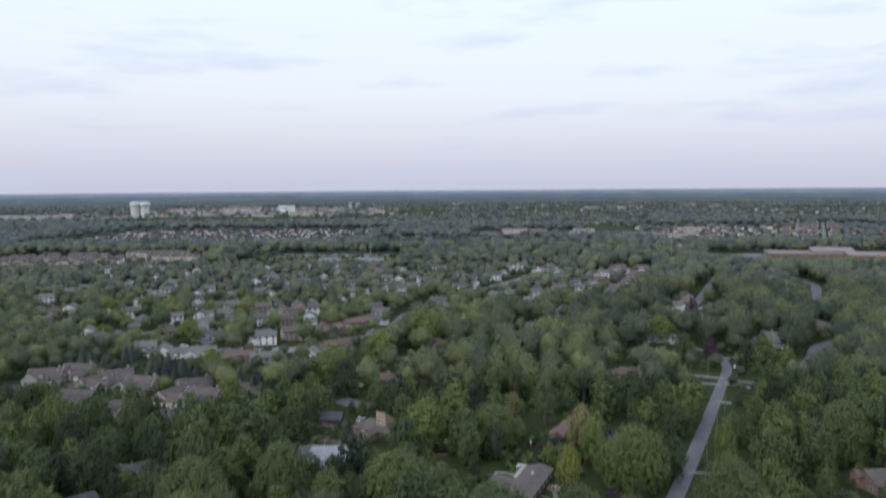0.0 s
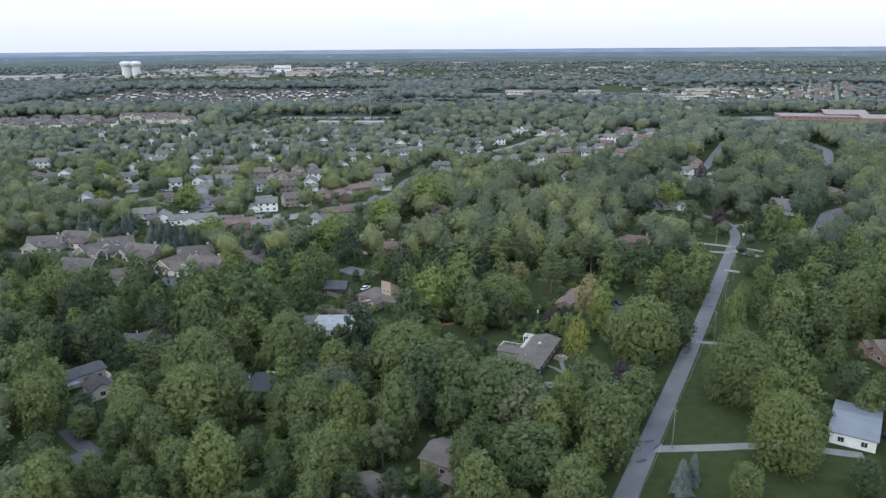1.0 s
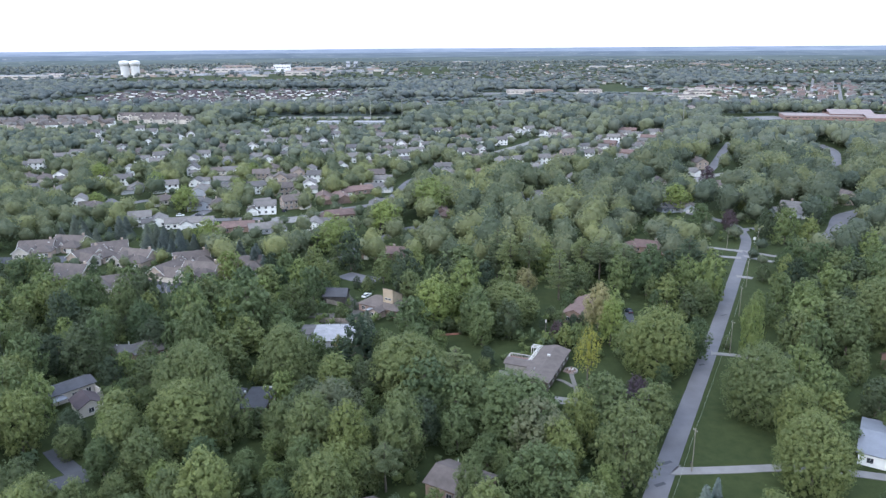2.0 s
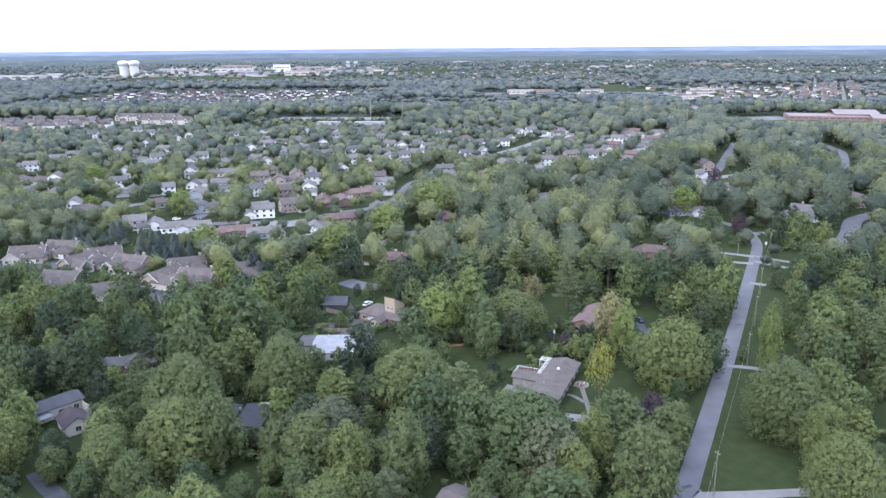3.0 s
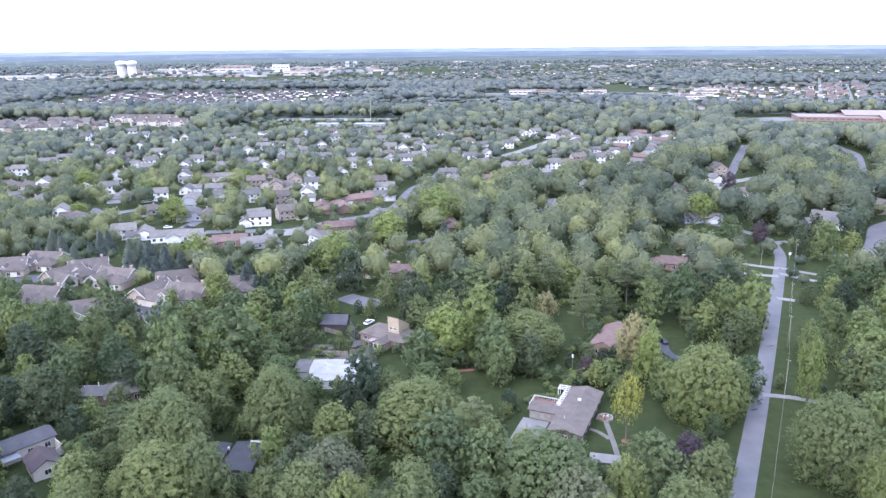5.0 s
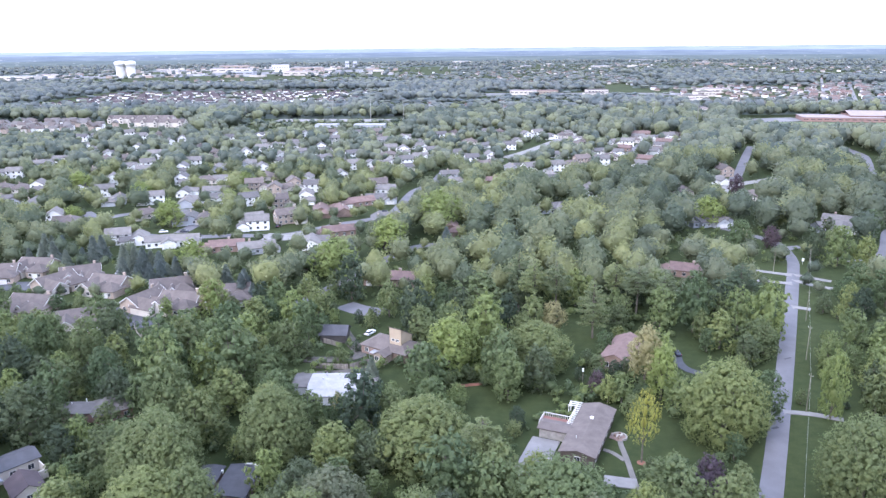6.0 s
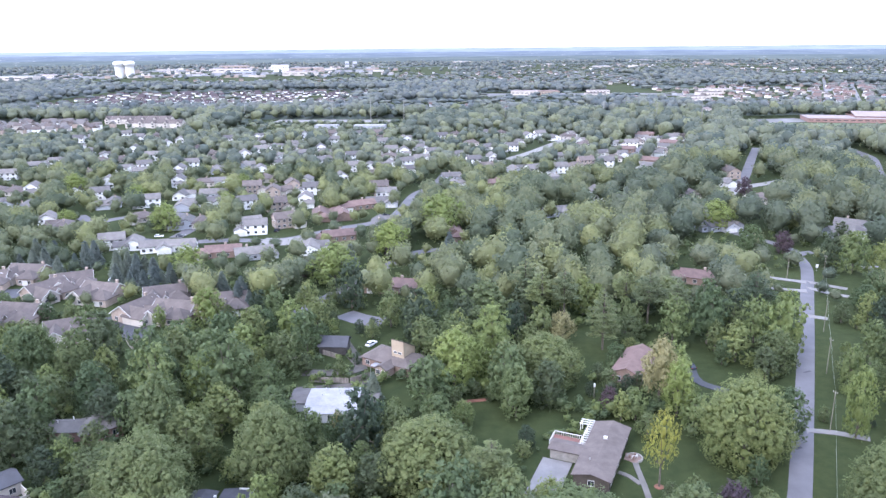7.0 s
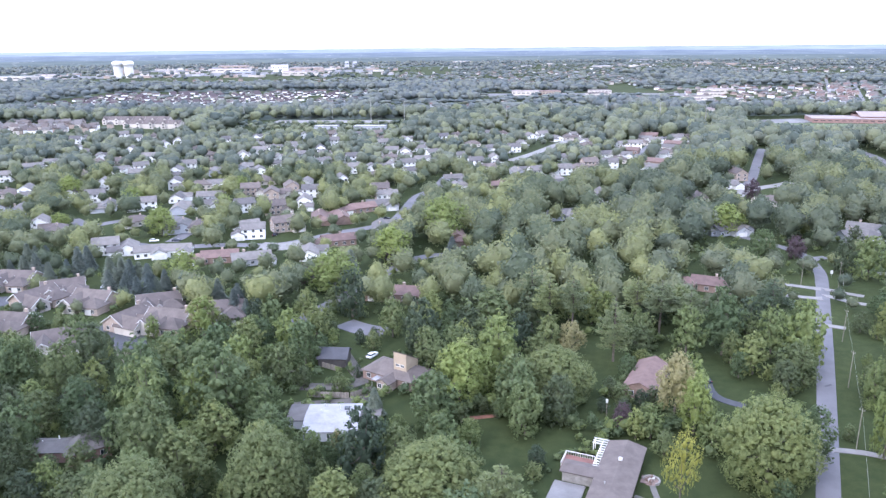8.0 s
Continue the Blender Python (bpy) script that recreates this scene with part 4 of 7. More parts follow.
low = thing("low_brown_house", "low house with brown-grey hipped roof among big trees", "house", -0.4, 153.5, -32)
block(low, 12.0, 10.0, 3.2, 1.7, "gable", "brick", "shingle_brown", windows=(("s", 3, 1), ("e", 2, 1)))
block(low, 6.0, 7.0, 2.9, 1.2, "hip", "brick", "shingle_brown", at=(5.2, -6.4, 0))
part("patio", Solid().box(-7.5, -3.0, 5.2, 9.8, 0.0, 0.12), MAT["deck"], low, "brick-red patio")
part("patio_umbrella", Solid().tube((-5.2, 7.4, 0.1), (-5.2, 7.4, 2.7), 0.06, 0.04).tube((-5.2, 7.4, 1.4), (-5.2, 7.4, 2.6), 0.28, 0.08), MAT["trim"], low, "closed white patio umbrella")
KEEP += [(-2, 155, 3.0), (-6, 160, 2)]
SOLID += [(-2.2, 153.5, 8), (-7, 161, 3)]

gar = thing("detached_garage", "small grey-roofed garage under trees", "garage", -17.8, 142.5, -35)
block(gar, 7.5, 6.5, 2.8, 1.2, "gable", "cream", "shingle_brown")
KEEP += [(-17.8, 142, 2.5)]
SOLID += [(-17.8, 142.5, 5)]

cottage = thing("white_cottage", "white-walled house with a pale silver-grey roof and lawn", "house", 101.0, 169.5, -32)
block(cottage, 10.0, 18.5, 3.1, 1.5, "gable", "white", "roof_silver", windows=(("s", 2, 1), ("e", 3, 1)))
KEEP += [(100, 165, 5), (102, 174, 5)]
SOLID += [(100, 164, 7), (102, 175, 7)]

brownE = thing("brown_gabled_house", "brown house with red-brown dormer and grey patio", "house", 137.0, 214.5, 8)
block(brownE, 15.0, 12.0, 3.4, 2.8, "gable", "brick", "shingle_brown", windows=(("s", 3, 1), ("w", 2, 1)))
block(brownE, 4.5, 4.0, 4.2, 1.2, "gable", "brick_red", "shingle_brown", at=(-7.2, 2.0, 0), windows=(("s", 1, 1),))
KEEP += [(134, 210, 4), (125, 208, 3)]
SOLID += [(137, 214.5, 9)]

brownF = thing("brown_roofed_ranch", "ranch house with pinkish brown shingle roof behind trees", "house", 45.0, 262.0, 62)
block(brownF, 19.0, 8.5, 3.1, 1.9, "gable", "brick", "shingle_red", windows=(("s", 4, 1), ("w", 2, 1)))
KEEP += [(41, 258, 3.5), (44, 263, 3)]
SOLID += [(42, 257, 6), (48, 268, 6)]

# ---------------------------------------------------------------- cars, poles, fences and other small things


def car(label, x, y, rot, paint):
    c = thing("parked_car", label, "car", x, y, rot)
    b = Solid()
    b.add([(-2.2, -0.9, 0.35), (2.2, -0.9, 0.35), (2.2, 0.9, 0.35), (-2.2, 0.9, 0.35), (-2.25, -0.88, 0.75), (2.25, -0.84, 0.68), (2.25, 0.84, 0.68), (-2.25, 0.88, 0.75), (-2.1, -0.8, 0.98), (2.1, -0.74, 0.88), (2.1, 0.74, 0.88), (-2.1, 0.8, 0.98)],
          [(3, 2, 1, 0), (0, 1, 5, 4), (1, 2, 6, 5), (2, 3, 7, 6), (3, 0, 4, 7), (4, 5, 9, 8), (5, 6, 10, 9), (6, 7, 11, 10), (7, 4, 8, 11), (8, 9, 10, 11)])
    part("body", b, MAT[paint], c)
    g = Solid().add([(-1.9, -0.76, 0.97), (1.0, -0.74, 0.93), (1.0, 0.74, 0.93), (-1.9, 0.76, 0.97), (-1.45, -0.62, 1.42), (0.25, -0.6, 1.42), (0.25, 0.6, 1.42), (-1.45, 0.62, 1.42)],
                    [(0, 1, 5, 4), (1, 2, 6, 5), (2, 3, 7, 6), (3, 0, 4, 7)])
    part("window_band", g, MAT["glass"], c)
    part("car_roof", Solid().box(-1.5, 0.3, -0.64, 0.64, 1.41, 1.49), MAT[paint], c)
    for wx in (-1.4, 1.4):
        for wy in (-0.85, 0.85):
            w = part("wheel", Solid().tube((wx, wy - 0.11, 0.33), (wx, wy + 0.11, 0.33), 0.33, 0.33, 12), MAT["tyre"], c)
            part("rim", Solid().tube((wx, wy - 0.13, 0.33), (wx, wy + 0.13, 0.33), 0.19, 0.19, 10), MAT["steel"], w)
    for wy in (-0.6, 0.6):
        part("headlight", Solid().box(2.1, 2.27, wy - 0.16, wy + 0.16, 0.66, 0.8), MAT["trim"], c)
        part("tail_light", Solid().box(-2.27, -2.1, wy - 0.16, wy + 0.16, 0.74, 0.88), MAT["paint_red"], c)
    SOLID.append((x, y, 3.0))
    KEEP.append((x, y, 1.6))


car("dark car parked on a blacktop driveway by trees", 62.6, 264.6, 100, "paint_dark")
car("white car parked beside the brown house", -35.2, 283.0, 60, "paint_white")
car("dark car parked behind the white cottage", 108.5, 166.5, 15, "paint_dark")
car("dark car parked in the villa court", -144.5, 340.0, 25, "paint_dark")
car("white car parked by the spruce row", -150.0, 352.5, 10, "paint_white")
car("white van-like car parked on the street", -159.0, 425.5, 10, "paint_white")
car("dark car parked on the street", -148.0, 426.0, 10, "paint_dark")
car("dark car parked on the suburban drive", -100.5, 436.0, 80, "paint_dark")
car("white car parked on a shaded drive", 43.5, 470.0, 60, "paint_white")
car("dark car standing on the kerb by lawns", -46.0, 470.0, 40, "paint_dark")

# utility line along the road
LINE = [(34.6, 125.0), (52.5, 161.0), (85.5, 227.0), (101.0, 260.0), (116.2, 292.5), (142.0, 345.5)]
for x, y in LINE:
    p = thing("utility_pole", "weathered wooden utility pole with a cross-arm beside the road", "utility pole", x, y, -63, group="utility poles along the road")
    part("pole", Solid().tube((0, 0, -0.5), (0, 0, 11.2), 0.13, 0.09, 9), MAT["pole"], p)
    part("cross_arm", Solid().box(-0.7, 0.7, -0.05, 0.05, 10.5, 10.62), MAT["pole"], p)
    for k in (-0.6, 0.0, 0.6):
        part("insulator", Solid().tube((k, 0, 10.65), (k, 0, 10.85), 0.05, 0.04, 6), MAT["trim"], p)
    KEEP.append((x, y, 0.6))
post = thing("utility_pole", "pale wooden pole beside a driveway", "utility pole", 129.5, 350.0, 20, group="utility poles along the road")
part("pole", Solid().tube((0, 0, -0.5), (0, 0, 9.0), 0.16, 0.11, 9), MAT["pole"], post)
for k in (0.0,):
    s = Solid()
    for (x0, y0), (x1, y1) in zip(LINE, LINE[1:]):
        d = Vector((x1 - x0, y1 - y0)).normalized()
        last = None
        for i in range(13):
            t = i / 12
            q = Vector((x0 + (x1 - x0) * t + d.y * k, y0 + (y1 - y0) * t - d.x * k, 10.85 - 1.5 * 4 * t * (1 - t) * 0.5))
            if last is not None:
                s.tube(last, q, 0.016, 0.016, 4)
            last = q
    tagged(new("overhead_wire", s.mesh("overhead_wire", MAT["wire"])), "thin overhead wire strung between the utility poles", "wire", "overhead wires")

lamp = thing("lamp_post", "pale post with a white lamp in the garden hedge", "lamp post", 29.5, 243.0)
part("post", Solid().tube((0, 0, -0.2), (0, 0, 5.2), 0.09, 0.07), MAT["pole"], lamp)
part("lamp", Solid().box(-0.22, 0.22, -0.22, 0.22, 4.6, 5.5), MAT["trim"], lamp, "white lamp box")
KEEP.append((29.5, 243.0, 0.8))
sign = thing("road_sign", "small white sign on a post at the road bend", "sign", 146.3, 359.5)
part("post", Solid().tube((0, 0, -0.2), (0, 0, 2.6), 0.06, 0.06), MAT["steel"], sign)
part("panel", Solid().box(-0.55, 0.55, -0.05, 0.05, 1.7, 3.1), MAT["trim"], sign, "blank white panel")
KEEP.append((146.3, 359.5, 0.8))
for x, y in ((53.0, 163.2), (136.6, 339.8)):
    mb = thing("mailbox", "dark mailbox on a post beside the driveway", "mailbox", x, y, -65)
    part("post", Solid().box(-0.06, 0.06, -0.06, 0.06, -0.2, 1.0), MAT["pole"], mb)
    part("box", Solid().box(-0.14, 0.14, -0.3, 0.3, 1.0, 1.32), MAT["dark_wood"], mb)

# worn repairs in the asphalt
for x, y, L, w in ((48.0, 164.8, 2.6, 1.0), (43.9, 156.0, 2.8, 1.0), (74.0, 219.0, 2.0, 0.8), (96.0, 261.2, 2.8, 0.7)):
    m = pose(x, y, 0, 0, 0, 25)
    s = Solid().box(-L / 2, L / 2, -w / 2, w / 2, 0.0, 0.036, m)
    tagged(new("road_patch", s.mesh("road_patch", MAT["blacktop"])), "dark tar patch in the worn road surface", "patch", kind="structure")

# board fences round the patio gardens
def fence(x0, y0, x1, y1, label):
    f = thing("board_fence", label, "fence", x0, y0, math.degrees(math.atan2(y1 - y0, x1 - x0)))
    n = int(math.hypot(x1 - x0, y1 - y0) / 0.4)
    me = Solid().box(0, 0.36, -0.02, 0.02, 0.05, 1.8).mesh("board", MAT["fence"])
    for i in range(n):
        part("board", me, None, f, "", pose(0.4 * i, 0, 0.03 * math.sin(i * 2.3)))
    part("rail", Solid().box(0, 0.4 * n, 0.02, 0.1, 0.4, 0.5).box(0, 0.4 * n, 0.02, 0.1, 1.4, 1.5), MAT["fence"], f)


fence(-50.0, 256.0, -38.5, 255.0, "weathered grey board fence behind the flat-roofed house")
fence(-38.5, 255.0, -33.0, 259.0, "weathered grey board fence beside the patio")
fence(-50.5, 276.0, -43.0, 271.5, "dark board fence beside the outbuilding path")
bed = thing("mulch_bed", "red-brown mulch bed at the lawn's edge", "garden bed", -3.5, 244.0, 12)
part("mulch", Solid().add([(-5, -0.8, 0.0), (4, -1.0, 0.0), (5, 0.6, 0.0), (-4, 1.0, 0.0), (-4.5, -0.5, 0.18), (3.6, -0.7, 0.2), (4.4, 0.4, 0.18), (-3.6, 0.7, 0.2)], [(0, 1, 5, 4), (1, 2, 6, 5), (2, 3, 7, 6), (3, 0, 4, 7), (4, 5, 6, 7)]), MAT["mulch"], bed)
KEEP.append((-3.5, 244.0, 1.5))

# a bare dead tree above the villa court
dead = thing("dead_tree", "bare bleached dead tree with forking limbs", "tree", -106.5, 268.0)
trunk = Solid().tube((0, 0, -0.3), (0.3, 0.2, 6.5), 0.3, 0.22)
part("trunk", trunk, MAT["deadwood"], dead)
rd = random.Random(8)
for i in range(8):
    a = i * 0.9
    base = Vector((0.3, 0.2, 4.2 + 0.35 * i))
    tip = base + Vector((math.cos(a) * rd.uniform(1.5, 3.0), math.sin(a) * rd.uniform(1.5, 3.0), rd.uniform(3.0, 6.5)))
    mid = base.lerp(tip, 0.5) + Vector((math.cos(a) * 0.5, math.sin(a) * 0.5, -0.3))
    s = Solid().tube(base, mid, 0.14, 0.09, 5).tube(mid, tip, 0.09, 0.02, 5)
    for k in range(3):
        b = mid.lerp(tip, 0.2 + 0.25 * k)
        s.tube(b, b + Vector((rd.uniform(-1, 1), rd.uniform(-1, 1), rd.uniform(0.8, 1.8))), 0.05, 0.012, 4)
    part("limb", s, MAT["deadwood"], dead)
KEEP.append((-106.5, 268.0, 1.5))
snag = thing("dead_snag", "leaning bleached tree stem in the wood", "tree", -118.0, 238.0)
part("trunk", Solid().tube((0, 0, -0.3), (-0.8, 0.3, 9.0), 0.22, 0.08), MAT["deadwood"], snag)

# round brick patio at the house's garden door, with a low wall and two seats
patio = thing("brick_patio", "round red-brown brick patio with a low curved wall", "patio", 33.6, 214.6)
part("paving", Solid().lathe([(1.8, -0.05), (1.8, 0.05), (0.01, 0.07)], 20), MAT["brick"], patio)
for i in range(7):
    a = radians(-60 + 33 * i)
    part("wall_block", Solid().box(-0.5, 0.5, -0.16, 0.16, 0.04, 0.55, pose(1.75 * math.cos(a), 1.75 * math.sin(a), 0, 0, 0, math.degrees(a) + 90)), MAT["stone"], patio)
for x, y, r in ((33.2, 214.2, 20), (34.1, 215.1, 200)):
    s = thing("garden_chair", "pale garden chair on the brick patio", "chair", x, y, r, 0.07)
    part("seat", Solid().box(-0.28, 0.28, -0.28, 0.28, 0.40, 0.46), MAT["trim"], s)
    part("backrest", Solid().box(-0.28, 0.28, 0.22, 0.28, 0.46, 0.95), MAT["trim"], s)
    for lx in (-0.24, 0.24):
        for ly in (-0.24, 0.24):
            part("leg", Solid().box(lx - 0.03, lx + 0.03, ly - 0.03, ly + 0.03, -0.02, 0.40), MAT["trim"], s)
KEEP.append((33.6, 214.6, 2.6))
for x, y, r in ((36.2, 203.3, 1.1),):
    ring = thing("mulch_ring", "red bark mulch round a planting", "garden bed", x, y)
    part("mulch", Solid().lathe([(r, -0.05), (r * 0.94, 0.08), (r * 0.4, 0.16), (0.01, 0.17)], 16), MAT["mulch"], ring)

# the open lawn round the cottage driveway
for i in range(8):
    for k in range(5):
        KEEP.append((44 + 7.5 * i, 122 + 8 * k, 4.0))
        SOLID.append((44 + 7.5 * i, 122 + 8 * k, 5.5))
KEEP += [(66, 262, 4), (71, 266, 4), (61, 272, 4), (76, 258, 3)]
SOLID += [(66, 262, 5), (71, 266, 5), (61, 272, 5), (68, 273, 5)]
KEEP += [(69, 187, 3), (72, 193, 3)]
SOLID += [(69, 187, 6), (72, 193, 5), (66, 178, 6), (75, 199, 4)]


# ---------------------------------------------------------------- middle distance: poles, town houses, school, tanks
CLEARINGS = [(-480, 1450, 270, 230), (250, 1500, 190, 70), (430, 1330, 90, 200), (-1050, 2420, 700, 330), (-560, 2750, 420, 500), (-1180, 2600, 460, 200), (-620, 2950, 620, 480), (230, 1170, 40, 30), (600, 1500, 160, 200)]


def tower_tank(x, y, h, col, head):
    t = thing("water_tower", "white water tower with a fluted column and wide rounded tank", "water tower", x, y, group="twin water towers")
    part("column", Solid().lathe([(col, -1), (col * 0.98, h * 0.62), (col, h * 0.7)], 40, 0.02), MAT["tower_paint"], t)
    part("tank", Solid().lathe([(col, h * 0.68), (head * 0.93, h * 0.75), (head, h * 0.82), (head * 0.98, h * 0.90), (head * 0.8, h * 0.965), (head * 0.4, h * 0.99), (0.5, h)], 40), MAT["tower_paint"], t)


for x in (-1068.0, -1034.0):
    tower_tank(x, 2475.0, 54.0, 13.5, 18.0)


def long_building(name, label, x, y, rot, L, W, h, wall, cover, bays, parapet=0.6, category="building"):
    b = thing(name, label, category, x, y, rot)
    part("wall", Solid().box(-L / 2, L / 2, -W / 2, W / 2, -0.2, h), MAT[wall], b)
    s = Solid().box(-L / 2 - 0.2, L / 2 + 0.2, -W / 2 - 0.2, W / 2 + 0.2, h + 0.02, h + parapet)
    part("roof", s, MAT[cover], b)
    for i in range(bays):
        u = (i + 0.5) / bays * L - L / 2
        part("window", Solid().box(u - L / bays * 0.33, u + L / bays * 0.33, -W / 2 - 0.06, -W / 2 + 0.1, h * 0.5, h * 0.66), MAT["glass"], b)
    KEEP.append((x, y, W / 2))
    for k in np.linspace(-L / 2, L / 2, max(2, int(L / W) + 1)):
        SOLID.append((x + k * math.cos(radians(rot)), y + k * math.sin(radians(rot)), W * 0.62))
    return b


# school with red brick walls and pale low roofs
sch = long_building("school", "low red-brick school with broad faded pink roofs", 475, 968, -14, 92, 44, 4.6, "brick_red", "roof_pink", 12, category="school")
part("gym_wall", Solid().box(10, 60, -8, 40, -0.2, 6.6), MAT["brick_red"], sch)
part("gym_roof", roof(51, 49, 6.6, 4.2, "gable"), MAT["roof_pink"], sch, "", pose(35, 16, 0))
part("wing_wall", Solid().box(46, 120, -34, 6, -0.2, 4.4), MAT["brick_red"], sch)
part("wing_roof", roof(74, 40, 4.4, 3.2, "gable"), MAT["roof_pink"], sch, "", pose(83, -14, 0))
for k in range(-6, 12):
    KEEP.append((475 + 10 * k, 966 - 2.4 * k, 16))
for k in range(8):
    KEEP.append((395 + 12 * k, 925, 8))
SOLID.append((540, 955, 60))

way("parking_lot", [(366, 968), (400, 978), (436, 986)], 44, "lot", "pale asphalt parking lot beside the school")
way("parking_lot", [(-1560, 2560), (-1200, 2560), (-800, 2760), (-300, 3050)], 260, "lot", "pale parking lots between far commercial blocks", clear=False)
way("parking_lot", [(-1300, 3150), (-800, 3250), (-250, 3500)], 200, "lot", "pale parking lots between far commercial blocks", clear=False)
way("parking_lot", [(60, 1512), (150, 1508), (260, 1500), (380, 1480), (470, 1460)], 70, "lot", "pale asphalt parking lot by the shops", clear=False)

# long sheds by the open strip
for x, y, L in ((-154.0, 938.0, 27.0), (-102.0, 933.5, 37.0)):
    long_building("storage_shed", "long low shed with a white metal roof", x, y, -4, L, 15, 3.2, "grey", "roof_white", 0, category="shed")
    KEEP.extend([(x + L * k, y, 7) for k in (-0.45, -0.25, 0.25, 0.45)])
way("lawn", [(372, 935), (440, 922), (520, 910), (600, 900)], 42, "meadow", "mown lawn in front of the school")
way("gravel_strip", [(-235, 1026), (-160, 1022), (-80, 1014)], 34, "concrete", "bare gravel strip behind the sheds")

# shops and offices in the distance
SHOPS = [(137, 1493, 52, 8), (182, 1487, 36, 8), (257, 1411, 36, 8), (223, 1143, 34, 7), (334, 1216, 46, 7), (461, 1414, 40, 8), (345, 1084, 36, 7), (300, 1330, 34, 7), (410, 1330, 44, 7), (505, 1500, 60, 8), (468, 1192, 60, 6), (283, 1520, 40, 7), (376, 1262, 30, 7)]
for i, (x, y, L, h) in enumerate(SHOPS):
    long_building("shop_building", "low beige and brick commercial building with pale roof", x, y, (-6, 8, 3)[i % 3], L, 26, h, ("cream", "brick_tan", "cream")[i % 3], ("roof_pink", "shingle_red", "shingle_brown")[i % 3], 6, category="shop")
OFFICES = [(-1400, 2375, 230, 12), (-1250, 2900, 120, 13), (-830, 2900, 150, 15), (-560, 3000, 120, 15), (-720, 2640, 90, 12), (-500, 2560, 110, 12), (-930, 3300, 120, 16), (60, 3950, 110, 12), (330, 4300, 150, 12), (1000, 4000, 110, 12)]
rs = random.Random(31)
for _ in range(170):
    d = 2450 + 1550 * rs.random() ** 1.3
    OFFICES.append((rs.uniform(-0.56, -0.07) * d, d, rs.uniform(12, 46), rs.uniform(5, 8.5)))
for _ in range(34):
    d = rs.uniform(3000, 4050)
    OFFICES.append((rs.uniform(-0.07, 0.5) * d, d, rs.uniform(20, 70), rs.uniform(5, 9)))
for i, (x, y, L, h) in enumerate(OFFICES):
    long_building("warehouse", "far pale commercial block with a flat roof", x, y, (2, -4, 6, 0)[i % 4], L, min(60, L * 0.7), h, ("cream", "brick_tan", "cream", "brick_tan", "grey")[i % 5], ("roof_white", "roof_pink", "roof_pink", "roof_silver")[i % 4], int(L / 26) if L > 80 else 0, category="warehouse")
hotel = long_building("hotel", "far white multi-storey block with a taller centre", -655, 2950, 3, 62, 24, 26, "white", "roof_white", 10, category="hotel")
for i in range(4):
    for k in range(10):
        part("window", Solid().box(-29 + k * 6.1, -27 + k * 6.1, -12.1, -11.9, 3 + i * 5.6, 5 + i * 5.6), MAT["glass"], hotel)
long_building("office_tower", "far grey office tower", -460, 3420, 10, 17, 18, 28, "grey", "roof_white", 4, category="office")
long_building("office_tower", "far grey office tower", -425, 3420, 10, 18, 18, 27, "grey", "roof_white", 4, category="office")

# rows of town houses: three-storey tan terraces with gables
def terrace(x, y, rot, units, label):
    t = thing("terrace", label, "terrace", x, y, rot)
    for i in range(units):
        u = (i - (units - 1) / 2) * 8.0
        part("unit_wall", walls(8.0, 13.0, 5.6, 4.2, True), MAT["cream"], t, "", pose(u, (i % 2) * 0.8, 0))
        part("unit_roof", roof(8.0, 13.0, 5.6, 4.2, "gable", 0.0), MAT["shingle_brown"], t, "", pose(u, (i % 2) * 0.8, 0))
        if i % 2:
            continue
        part("gable", walls(6.0, 4.4, 6.4, 2.4, True), MAT["cream"], t, "", pose(u, -5.4 + (i % 2) * 0.8, 0, 0, 0, 90))
        part("gable_roof", roof(6.0, 4.4, 6.4, 2.4, "gable", 0.3), MAT["shingle_brown"], t, "", pose(u, -5.4 + (i % 2) * 0.8, 0, 0, 0, 90))
        for z in (2.0, 5.2):
            part("window", Solid().box(u - 1.1, u + 1.1, -8.52 + (i % 2) * 0.8, -8.3 + (i % 2) * 0.8, z - 0.8, z + 0.8), MAT["glass"], t)
    for k in range(-units // 2, units // 2 + 1):
        KEEP.append((x + 8 * k * math.cos(radians(rot)), y + 8 * k * math.sin(radians(rot)), 9))
        SOLID.append((x + 8 * k * math.cos(radians(rot)), y + 8 * k * math.sin(radians(rot)), 12))


for x, y, rot, n in ((-406, 1008, -5, 11), (-366, 958, -6, 9)):
    terrace(x, y, rot, n, "row of tan and cream town houses with brown gabled roofs")

# tall line poles
for x, y in ((-284, 1060), (-164, 1050), (-111, 1030), (-67, 1019), (63, 1008), (116, 982), (179, 963), (237, 939), (283, 917)):
    p = thing("transmission_pole", "tall pale steel power pole with side arms", "power pole", x, y, group="power line poles")
    part("pole", Solid().tube((0, 0, -0.5), (0, 0, 27), 0.42, 0.22), MAT["pole_grey"], p)
    for z in (19.5, 22.5, 25.5):
        part("arm", Solid().box(-2.2, 2.2, -0.1, 0.1, z, z + 0.2), MAT["pole_grey"], p)
    KEEP.append((x, y, 1.0))

# ---------------------------------------------------------------- far dwellings, too many and too small to tell apart
HOUSED = [(-420, 1430, 290, 230), (545, 1420, 170, 260), (760, 1500, 230, 240), (1010, 1380, 160, 170), (220, 2080, 320, 220), (190, 2500, 350, 240), (310, 1850, 190, 130), (1290, 2450, 420, 460), (780, 3150, 560, 560), (-480, 2050, 440, 200), (40, 1220, 160, 110), (740, 1170, 110, 110), (265, 1385, 225, 105)]


# two straight far streets that run off beyond the school
STREETS = [((579, 1216), (1010, 2105)), ((600, 1157), (930, 1812))]


